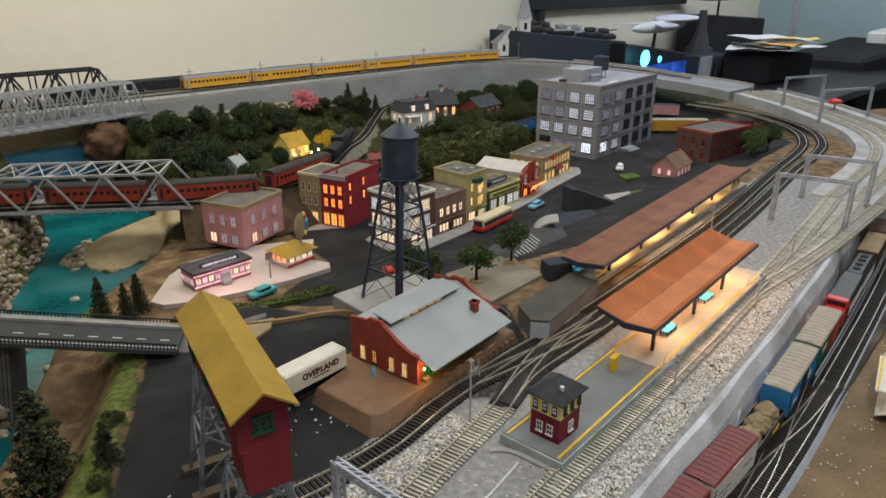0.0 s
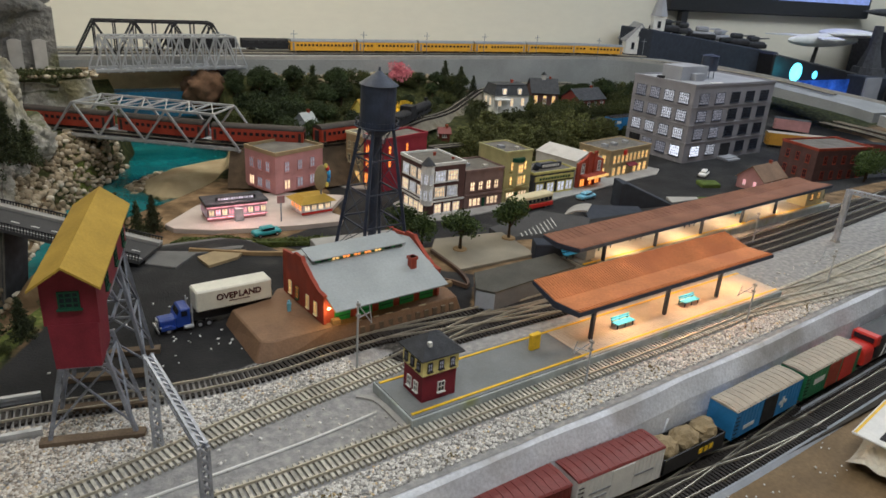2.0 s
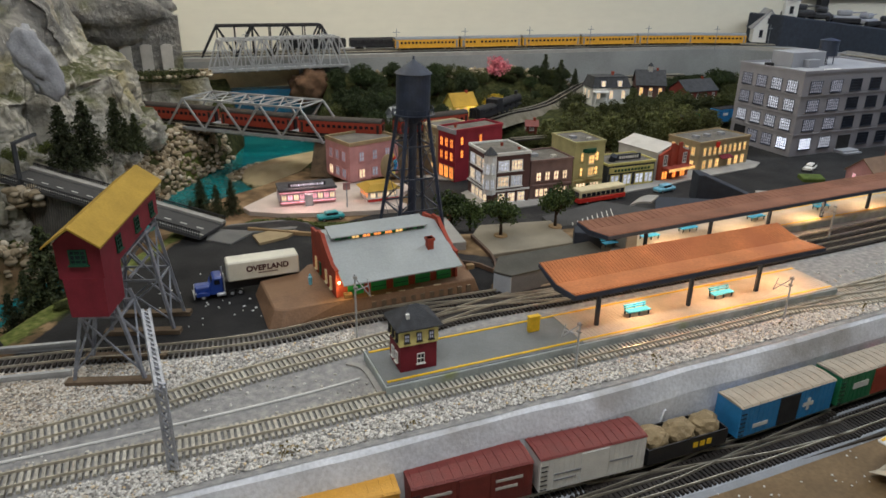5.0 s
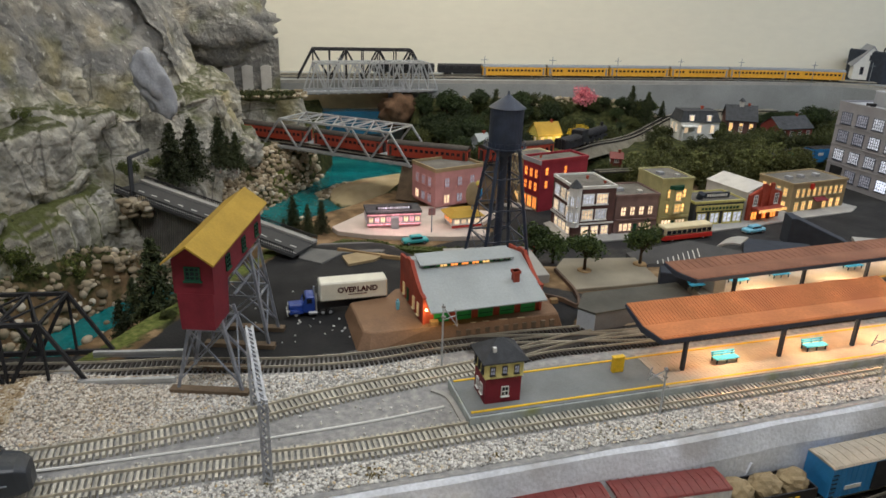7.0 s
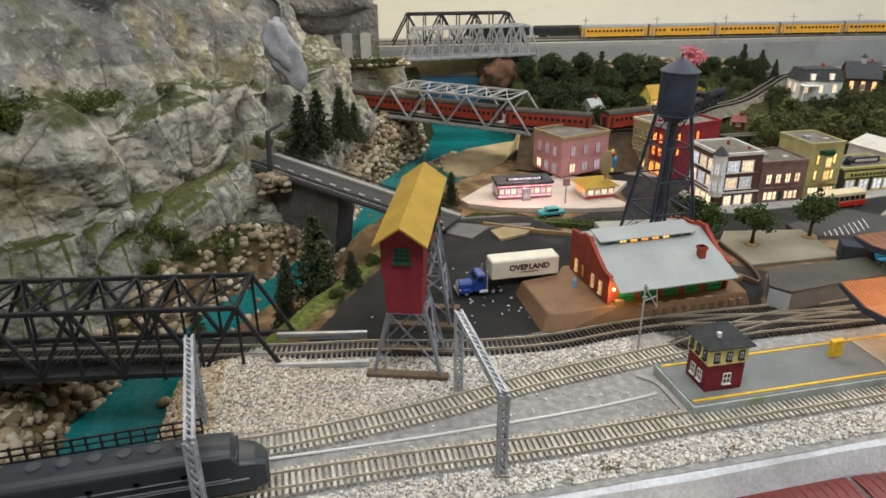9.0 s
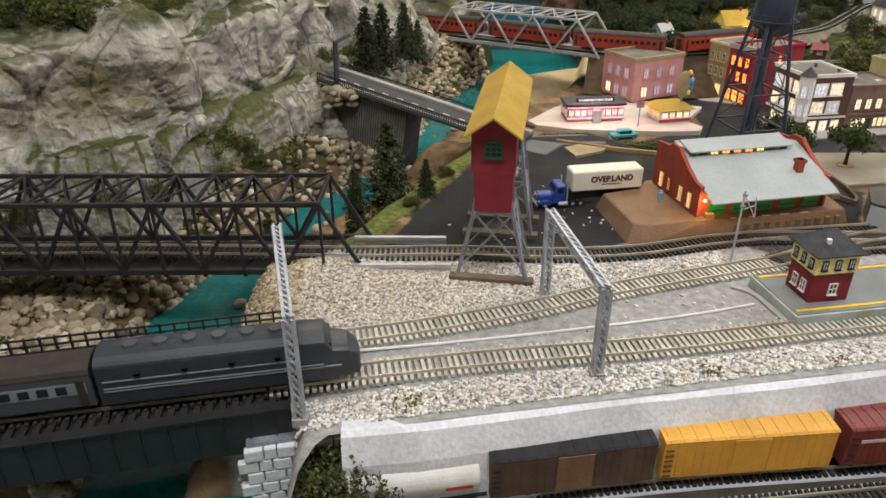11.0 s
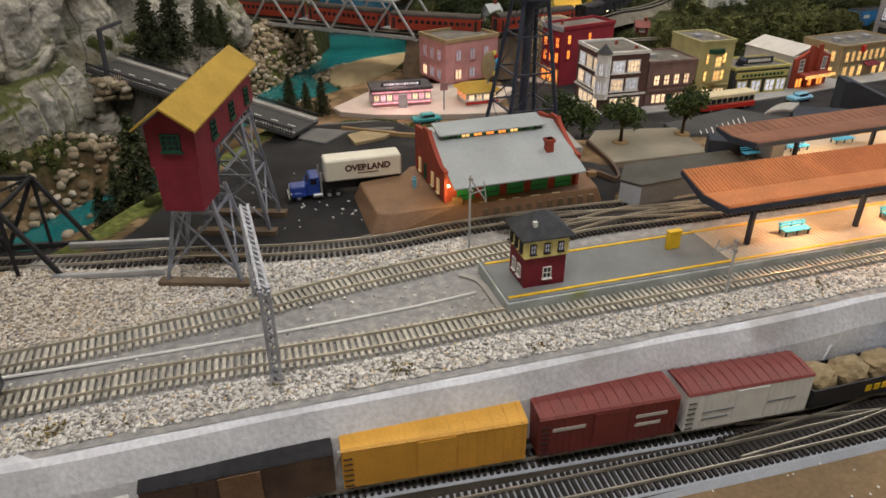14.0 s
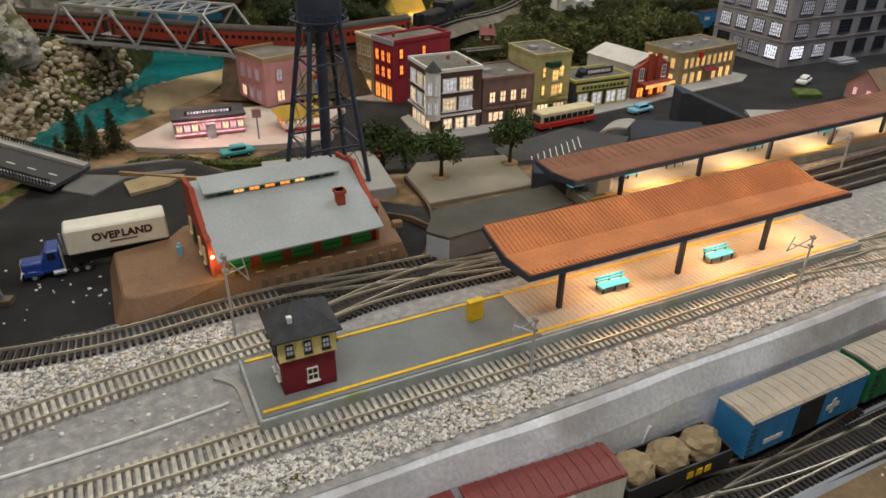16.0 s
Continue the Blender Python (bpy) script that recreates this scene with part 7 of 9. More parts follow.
def boulders():
    g = np.random.default_rng(21)
    x, y = g.uniform(-1.1, 0.1, 36000), g.uniform(-0.16, 1.34, 36000)
    d = away(RIVER, x, y, False)
    z = land_height(x, y)
    side = river_side(y)
    dry = z > WATER - 0.012
    west = (x < side) & dry & (d < np.where(y < 0.36, 0.3 + 0 * y, 0.17)) & (g.uniform(0, 1, len(x)) < np.where((y > 0.22) & (y < 0.62) & (d > 0.055), 0.25, 0.9))
    east = (x > side) & dry & (d < 0.06) & (y < 0.75) & (y > 0.2) & (g.uniform(0, 1, len(x)) < 0.06)
    keep = west | east
    mtl = island_material("tan_boulder_mix", (0.0, (0.13, 0.10, 0.06)), (0.35, (0.25, 0.2, 0.13)), (0.75, (0.36, 0.30, 0.21)), (1.0, (0.56, 0.51, 0.42)))
    stones("river_boulder", np.stack([x, y, z + 0.003], -1)[keep], 0.0070, mtl, "tan and cream boulders along the river", 22, 0.8)
    u, v = g.uniform(-0.02, 0.13, 260), g.uniform(0.018, 0.07, 260)
    dx, dy = 0.826, -0.564
    fx, fy = -0.475 + u * dx + v * dy * 1.0, 0.69 + u * dy - v * dx * 1.0
    stones("wall_foot_boulder", np.stack([fx, fy, -0.01 - 1.05 * v - 0.25 * u], -1), 0.0075, mtl, "tan boulders heaped at the bridge wall", 29, 0.8)
    x, y = g.uniform(-0.62, -0.49, 9000), g.uniform(-0.09, 0.15, 9000)
    z = land_height(x, y)
    keep = (z > WATER - 0.004) & (x > river_side(y)) & off_track(x, y, 0.022)
    gravel = island_material("tan_gravel_mix", (0.0, (0.16, 0.11, 0.06)), (0.4, (0.36, 0.26, 0.15)), (0.8, (0.5, 0.42, 0.3)), (1.0, (0.66, 0.6, 0.5)))
    stones("bank_gravel", np.stack([x, y, z + 0.0008], -1)[keep], 0.0026, gravel, "tan gravel on the river bank slope", 28)
    p = [(-0.56, 0.16), (-0.545, 0.15), (-0.50, 0.45), (-0.31, 0.80), (-0.19, 0.95), (-0.585, 0.19), (-0.60, 0.06)]
    stones("river_stone", np.array([(a, b, WATER) for a, b in p]), 0.008, mtl, "cream stones standing in the river", 23)
    x, y = g.uniform(0.3, 1.05, 260), g.uniform(1.58, 1.64, 260)
    stones("hill_stone", np.stack([x, y, land_height(x, y) + 0.003], -1), 0.007, mtl, "white and tan stones below the back wall", 24)
    x, y = g.uniform(-0.36, -0.16, 160), g.uniform(1.44, 1.56, 160)
    stones("bluff_stone", np.stack([x, y, 0 * x + 0.122], -1), 0.006, mtl, "tan stones on the bluff", 25)
    x, y = g.uniform(0.45, 0.75, 120), g.uniform(0.80, 0.88, 120)
    stones("lot_stone", np.stack([x, y, land_height(x, y) + 0.004], -1), 0.007, mtl, "pale rocks behind the shops", 26)
    x, y = g.uniform(-0.5, -0.455, 60), g.uniform(0.63, 0.66, 60)
    stones("abutment_stone", np.stack([x, y, 0.03 + 0.03 * g.uniform(0, 1, 60)], -1), 0.009, mtl, "pale rocks by the road portal", 27)


boulders()


def abutment():
    th = thing("stone_abutment", (-0.485, -0.125, -0.1), 8, "pale blue-grey stone abutment under the girder bridge", "abutment")
    bm = B()
    box(bm, -0.03, 0.05, 0, 0.02, 0, 0.085)
    part("core", bm, "greysteel", th)
    g = random.Random(4)
    for r in range(7):
        x = -0.032 - (r % 2) * 0.006
        while x < 0.045:
            w = g.uniform(0.010, 0.017)
            bm = B()
            box(bm, x, x + w - 0.001, -0.004 - g.uniform(0, 0.001), 0.002, r * 0.0118, r * 0.0118 + 0.0108)
            part("stone", bm, "concrete", th, bevel=0.0008)
            x += w


abutment()


# ---- moss and weeds ----
def weeds(name, centres, size, material, label, seed):
    g = np.random.default_rng(seed)
    v, f = leaves_mesh(centres, size, g, 3)
    me = bpy.data.meshes.new(name)
    me.from_pydata(v.tolist(), [], f.tolist())
    me.materials.append(M[material])
    tagged(new(name, me), label, "moss", kind="stuff")


g = np.random.default_rng(41)
x = g.uniform(-0.02, 0.24, 700)
weeds("platform_moss", np.stack([x, -0.0192 + 0.0985 * x, g.uniform(0, 0.007, 700) ** 1.0 * g.uniform(0.2, 1, 700)], -1), 0.0014, "ledge", "yellow-green moss along the foot of the platform", 42)
x, y = g.uniform(-0.44, 1.2, 260), g.uniform(0, 1, 260)
cx = np.repeat(g.uniform(-0.44, 1.1, 26), 10)[:260]
x = cx + g.normal(0, 0.006, 260)
y = wall_line(x) + 0.012 + 0.02 * y
weeds("ballast_weed", np.stack([x, y, 0 * x + 0.002], -1), 0.0016, "autumn_weed", "dry ochre weeds in the ballast", 43)
x, y = g.uniform(-0.36, -0.2, 500), g.uniform(1.44, 1.5, 500)
weeds("bluff_moss", np.stack([x, y, 0 * x + 0.124 + g.uniform(0, 0.006, 500)], -1), 0.004, "moss", "olive moss on the bluff edge", 44)

u = g.uniform(0, 1, 900)
x = -0.12 + 0.25 * u + g.normal(0, 0.006, 900)
y = 0.655 - 0.078 * np.sqrt(u) + g.normal(0, 0.008, 900)
weeds("turf_tuft", np.stack([x, y, land_height(x, y) + 0.005], -1), 0.0022, "ledge", "short grass tufts on the turf strip", 45)

x, y = g.uniform(-1.0, -0.3, 6000), g.uniform(-0.1, 0.9, 6000)
z = land_height(x, y)
d = away(RIVER, x, y, False)
keep = (x < river_side(y)) & (z > WATER - 0.005) & (d > 0.05) & (d < 0.3) & (fnoise(x * 9, y * 9, 4.0, 3) > -0.05)
weeds("bank_moss", np.stack([x, y, z + 0.004], -1)[keep], 0.0045, "moss", "dark olive moss between the river boulders", 46)


# ---- rolling stock ----
def on_track(points, z, x):
    way = curve([(p[0], p[1], 0) for p in points], 0.004)
    k = min(range(1, len(way) - 1), key=lambda i: abs(way[i].x - x))
    d = way[k + 1] - way[k - 1]
    return (way[k].x, way[k].y, z + 0.006), math.degrees(math.atan2(d.y, d.x))


def bogie(th, x, half=0.0085):
    bm = B()
    for y in (-half - 0.0035, half + 0.0025):
        box(bm, x - 0.014, x + 0.014, y, y + 0.0015, 0.0025, 0.006)
        for dx in (-0.009, 0.009):
            box(bm, x + dx - 0.002, x + dx + 0.002, y - 0.0003, y + 0.0018, 0.0015, 0.0068)
    box(bm, x - 0.003, x + 0.003, -half, half, 0.004, 0.0085)
    ob = part("bogie", bm, "black", th)
    for dx in (-0.009, 0.009):
        bm = B()
        for y in (-half, half):
            rod(bm, (x + dx, y - 0.001, 0.0045), (x + dx, y + 0.001, 0.0045), 0.0047, 0.0047, 12)
        rod(bm, (x + dx, -half, 0.0045), (x + dx, half, 0.0045), 0.001, 0.001, 6)
        part("wheelset", bm, "steel", ob)


def coach(name, at, turn, length, body, roof, label, stripe=None, panes="dark_pane", n=14, group="passenger cars", w=0.034, h=0.045, blind=(), category="coach"):
    th = thing(name, at, turn, label, category, group)
    L, y = length / 2, w / 2
    bm = B()
    box(bm, -L, L, -y, y, 0.008, h - 0.008)
    part("body", bm, body, th, bevel=0.0008)
    bm = B()
    sec = [(-y, h - 0.009)] + [(-y * math.cos(a), h - 0.009 + 0.009 * math.sin(a) ** 0.8) for a in np.linspace(0.15, math.pi - 0.15, 9)] + [(y, h - 0.009)]
    sweep(bm, sec, -L, L)
    part("roof", bm, roof, th)
    bm = B()
    box(bm, -L * 0.5, L * 0.5, -y * 0.8, y * 0.8, 0.004, 0.008)
    part("underframe", bm, "black", th)
    for s in (-1, 1):
        if stripe:
            bm = B()
            box(bm, -L + 0.004, L - 0.004, min(s * y, s * (y + 0.0004)), max(s * y, s * (y + 0.0004)), 0.0205, 0.031)
            part("stripe", bm, stripe, th)
        bm = B()
        step = (length - 0.03) / n
        box(bm, -step * 0.29, step * 0.29, -0.0003, 0.0003, 0.0225, 0.0292)
        first_pane = part("window", bm, panes, th)
        first_pane.matrix_local = pose(-L + 0.015 + step * 0.5, s * (y + 0.0006), 0)
        for k in range(1, n):
            if k in blind:
                continue
            share("window", first_pane.data, th, pose(-L + 0.015 + step * (k + 0.5), s * (y + 0.0006), 0))
        for e in (-1, 1):
            bm = B()
            box(bm, e * (L - 0.008) - 0.003, e * (L - 0.008) + 0.003, s * y - 0.0005, s * y + 0.0005, 0.010, 0.033)
            part("door", bm, roof, th)
    for e in (-1, 1):
        bm = B()
        box(bm, e * L - 0.0025, e * L + 0.0025, -0.006, 0.006, 0.009, 0.033)
        part("diaphragm", bm, "black", th)
        bogie(th, e * (L - 0.032))
    return th


def boxcar(name, at, turn, body, roof, label, length=0.132, w=0.036, h=0.047, mark=None, door=None, group="freight cars", rust=None):
    th = thing(name, at, turn, label, "boxcar", group)
    L, y = length / 2, w / 2
    bm = B()
    box(bm, -L, L, -y, y, 0.008, h)
    bd = part("body", bm, body, th, bevel=0.0006)
    bm = B()
    sweep(bm, [(-y - 0.0004, h - 0.0006), (y + 0.0004, h - 0.0006), (y * 0.9, h + 0.001), (0, h + 0.0024), (-y * 0.9, h + 0.001)], -L - 0.0003, L + 0.0003)
    rf = part("roof", bm, roof, th)
    bm = B()
    for k in range(13):
        x = -L + 0.004 + k * (length - 0.008) / 12
        beam(bm, (x, -y, h + 0.0006), (x, 0, h + 0.0026), 0.0009)
        beam(bm, (x, 0, h + 0.0026), (x, y, h + 0.0006), 0.0009)
    part("roof_rib", bm, roof, rf)
    for s in (-1, 1):
        bm = B()
        box(bm, -0.015, 0.015, min(s * y, s * (y + 0.0012)), max(s * y, s * (y + 0.0012)), 0.010, h - 0.002)
        part("door", bm, door or body, th)
        for a, b in ((-L + 0.004, -0.017), (0.017, L - 0.004)):
            for k in range(8):
                bm = B()
                x = a + (b - a) * k / 7
                box(bm, x - 0.0004, x + 0.0004, min(s * y, s * (y + 0.0005)), max(s * y, s * (y + 0.0005)), 0.009, h - 0.001)
                part("rib", bm, body, bd)
        bm = B()
        for k in range(6):
            z = 0.011 + k * 0.0055
            box(bm, -L + 0.001, -L + 0.008, min(s * y, s * (y + 0.001)), max(s * y, s * (y + 0.001)), z, z + 0.0006)
        part("ladder", bm, "matt_black", th)
        for x0, x1, z0, z1, mm in mark or ():
            bm = B()
            box(bm, x0, x1, min(s * y, s * (y + 0.0007)), max(s * y, s * (y + 0.0007)), z0, z1)
            part("marking", bm, mm, th)
    for e in (-1, 1):
        bm = B()
        box(bm, e * (L + 0.004) - 0.004, e * (L + 0.004) + 0.004, -0.0015, 0.0015, 0.0075, 0.0105)
        part("coupler", bm, "black", th)
        bogie(th, e * (L - 0.024))
    return th


FREIGHT = [(-0.47, -0.147), (-0.2, -0.126), (0.02, -0.122), (0.25, -0.115), (0.5, -0.09), (0.8, -0.055), (1.2, 0.0), (1.6, 0.1)]


def freight_train():
    def spot(x):
        return on_track(FREIGHT, LOW, x)

    p, a = spot(-0.385)
    th = thing("tank_car", p, a, "white single-dome tank car with red marks", "tank car", "freight cars")
    bm = B()
    rod(bm, (-0.052, 0, 0.026), (0.052, 0, 0.026), 0.0155, 0.0155, 20)
    part("tank", bm, "white", th, bevel=0.001)
    bm = B()
    rod(bm, (0, 0, 0.038), (0, 0, 0.047), 0.0085, 0.0075, 14)
    part("dome", bm, "white", th)
    bm = B()
    box(bm, -0.058, 0.058, -0.012, 0.012, 0.007, 0.0105)
    part("frame", bm, "black", th)
    for x in (-0.035, 0.035):
        bm = B()
        box(bm, x - 0.011, x + 0.011, -0.0152, -0.0146, 0.021, 0.025)
        part("marking", bm, "red", th)
        bogie(th, x)
    p, a = spot(-0.258)
    boxcar("boxcar", p, a, "boxbrown", "matt_black", "weathered brown wooden boxcar with dark roof", 0.136, door="tan")
    p, a = spot(-0.112)
    boxcar("boxcar", p, a, "boxyellow", "boxyellow", "orange-yellow refrigerator boxcar with rusty roof patches", 0.146)
    p, a = spot(0.278)
    th = thing("gondola", p, a, "black gondola loaded with tan gravel heaps", "gondola", "freight cars")
    bm = B()
    for s in (-1, 1):
        box(bm, -0.052, 0.052, s * 0.017 - 0.0008, s * 0.017 + 0.0008, 0.008, 0.027)
        box(bm, s * 0.0515 - 0.0008, s * 0.0515 + 0.0008, -0.0162, 0.0162, 0.008, 0.027)
    box(bm, -0.0505, 0.0505, -0.016, 0.016, 0.007, 0.009)
    part("body", bm, "black", th)
    bm = B()
    for k in range(3):
        box(bm, 0.006 + 0.009 * k, 0.012 + 0.009 * k, -0.0186, -0.0179, 0.0145, 0.021)
    part("marking", bm, "yellow", th)
    for k, x in enumerate((-0.034, 0.0, 0.034)):
        bm = B()
        bmesh.ops.create_icosphere(bm, subdivisions=3, radius=1)
        for v in bm.verts:
            v.co = Vector((v.co.x * 0.018, v.co.y * 0.0155, v.co.z * 0.014)) * (1 + 0.2 * noise.fractal(v.co * 2.5 + Vector((k, 0, 0)), 0.9, 2, 4)) + Vector((x, 0, 0.025))
        part("load", bm, "tanwall", th, "tan gravel heap")
    for x in (-0.034, 0.034):
        bogie(th, x)
    p, a = spot(0.032)
    boxcar("boxcar", p, a, "boxred", "boxred", "oxide red boxcar with faded white lettering bars", 0.122, mark=((-0.05, -0.022, 0.033, 0.036, "lightwall"), (0.022, 0.05, 0.033, 0.036, "lightwall"), (0.022, 0.045, 0.024, 0.027, "lightwall")))
    p, a = spot(0.160)
    boxcar("boxcar", p, a, "white", "boxred", "white boxcar with an oxide red roof", 0.12, mark=((-0.045, -0.012, 0.026, 0.0275, "greystripe"), (0.018, 0.045, 0.026, 0.0275, "greystripe"), (-0.045, -0.02, 0.019, 0.0203, "greystripe")))
    p, a = spot(0.418)
    boxcar("boxcar", p, a, "boxblue", "cardroof", "bright blue boxcar with beige roof and dark door", 0.146, door="matt_black", mark=((0.030, 0.034, 0.018, 0.034, "white"), (0.024, 0.040, 0.0235, 0.0285, "white"), (-0.052, -0.03, 0.017, 0.022, "white")))
    p, a = spot(0.570)
    boxcar("boxcar", p, a, "boxgreen", "cardroof", "green and red boxcar with a yellow roundel and beige roof", 0.146, door="brick", mark=((0.022, 0.06, 0.009, 0.045, "red"), (-0.05, -0.024, 0.026, 0.034, "white"), (-0.009, 0.009, 0.018, 0.036, "yellow")))
    p, a = spot(0.755)
    th = thing("diesel_locomotive", p, a, "black diesel locomotive with red nose and white chevrons", "locomotive")
    bm = B()
    box(bm, -0.05, 0.09, -0.018, 0.018, 0.008, 0.044)
    part("body", bm, "black", th, bevel=0.003)
    bm = B()
    sweep(bm, [(-0.018, 0.008), (0.018, 0.008), (0.017, 0.03), (0.012, 0.035), (-0.012, 0.035), (-0.017, 0.03)], -0.09, -0.06)
    part("nose", bm, "red", th, "bright red nose", bevel=0.002)
    bm = B()
    box(bm, -0.062, -0.046, -0.0175, 0.0175, 0.03, 0.046)
    cab = part("cab", bm, "red", th, bevel=0.002)
    bm = B()
    box(bm, -0.0632, -0.062, -0.014, 0.014, 0.036, 0.043)
    part("windscreen", bm, "dark_pane", cab)
    bm = B()
    rod(bm, (-0.0915, 0, 0.024), (-0.089, 0, 0.024), 0.003, 0.003, 10)
    part("headlight", bm, "bulb", th, "glowing orange headlight")
    for k in range(7):
        for s in (-1, 1):
            bm = B()
            x = -0.035 + k * 0.017
            sg = s * 0.0182
            prism(bm, [(x, 0.010), (x + 0.006, 0.010), (x + 0.014, 0.03), (x + 0.008, 0.03)], -0.0005, 0.0005, Matrix.Translation((0, sg, 0)) @ pose(0, 0, 0, 90, 0, 0))
            part("chevron", bm, "white", th)
    for x in (-0.055, 0.06):
        bogie(th, x)
    p, a = spot(0.905)
    th = thing("booster_locomotive", p, a, "black cabless diesel unit with white chevrons", "locomotive")
    bm = B()
    sweep(bm, [(-0.018, 0.008), (0.018, 0.008), (0.018, 0.038), (0.012, 0.044), (-0.012, 0.044), (-0.018, 0.038)], -0.063, 0.063)
    part("body", bm, "black", th, bevel=0.001)
    for k in range(7):
        for s in (-1, 1):
            bm = B()
            x = -0.058 + k * 0.016
            prism(bm, [(x, 0.010), (x + 0.006, 0.010), (x + 0.014, 0.03), (x + 0.008, 0.03)], -0.0005, 0.0005, Matrix.Translation((0, s * 0.0182, 0)) @ pose(0, 0, 0, 90, 0, 0))
            part("chevron", bm, "white", th)
    for k in range(4):
        bm = B()
        rod(bm, (-0.04 + 0.026 * k, 0, 0.0435), (-0.04 + 0.026 * k, 0, 0.046), 0.007, 0.0065, 12)
        part("roof_fan", bm, "matt_black", th)
    for x in (-0.042, 0.042):
        bogie(th, x)
    for x, body, roof, lab in ((1.03, "boxbrown", "tanwall", "brown boxcar with a ribbed tan roof"), (1.17, "boxbrown", "boxbrown", "weathered brown boxcar far along the lower track")):
        p, a = spot(x)
        boxcar("boxcar", p, a, body, roof, lab, 0.13)


freight_train()


def main_train():
    p, a = on_track(TRACK_A, 0, -0.525)
    th = thing("streamlined_locomotive", p, a, "dark grey streamlined diesel with pale lightning stripes", "locomotive")
    w, h, L = 0.036, 0.050, 0.10
    bm = B()
    n = 9
    rings = []
    for x, s, t in ((-L, 1, 1), (0.055, 1, 1), (0.072, 0.98, 0.97), (0.078, 0.95, 0.72), (0.09, 0.86, 0.66), (0.098, 0.66, 0.52), (0.1, 0.4, 0.36)):
        sec = [(-w / 2 * s, 0.008), (-w / 2 * s, 0.008 + (h - 0.016) * t)] + [(-w / 2 * s * math.cos(q), 0.008 + (h - 0.016) * t + 0.008 * t * math.sin(q)) for q in np.linspace(0.25, math.pi - 0.25, n)] + [(w / 2 * s, 0.008 + (h - 0.016) * t), (w / 2 * s, 0.008)]
        rings.append([bm.verts.new((x, y, z)) for y, z in sec])
    m = len(rings[0])
    for r0, r1 in zip(rings, rings[1:]):
        for k in range(m):
            bm.faces.new((r0[k], r0[(k + 1) % m], r1[(k + 1) % m], r1[k]))
    bm.faces.new(rings[0][::-1])
    bm.faces.new(rings[-1])
    part("body", bm, mat("dark_slate_loco", (0.03, 0.036, 0.046), 0.4, 0, 0.15), th)
    for s in (-1, 1):
        for z, x1 in ((0.020, 0.084), (0.0225, 0.07), (0.029, 0.05)):
            bm = B()
            box(bm, -L + 0.004, x1, s * w / 2 - 0.0007, s * w / 2 + 0.0007, z, z + 0.0011)
            part("stripe", bm, "greystripe", th)
        for k in range(4):
            bm = B()
            rod(bm, (-0.07 + 0.035 * k, s * w / 2 - 0.0007, 0.034), (-0.07 + 0.035 * k, s * (w / 2 + 0.0007), 0.034), 0.0026, 0.0026, 12)
            part("porthole", bm, "dark_pane", th)
        bm = B()
        box(bm, 0.0735, 0.077, s * 0.009 - 0.0055, s * 0.009 + 0.0055, 0.0345, 0.0405)
        part("windscreen", bm, "dark_pane", th)
    for k in range(6):
        bm = B()
        rod(bm, (-0.075 + 0.022 * k, 0, h - 0.001), (-0.075 + 0.022 * k, 0, h + 0.002), 0.006, 0.0055, 12)
        part("roof_fan", bm, "greycoach", th)
    for x in (-0.068, 0.06):
        bogie(th, x)
    for k, x in enumerate((-0.735, -0.955)):
        p, a = on_track(TRACK_A, 0, x)
        coach("coach", p, a, 0.215, "greycoach", "coachroof", "two-tone grey streamlined passenger coach with black roof", "greystripe", "dark_pane", 14, "grey passenger train")


main_train()


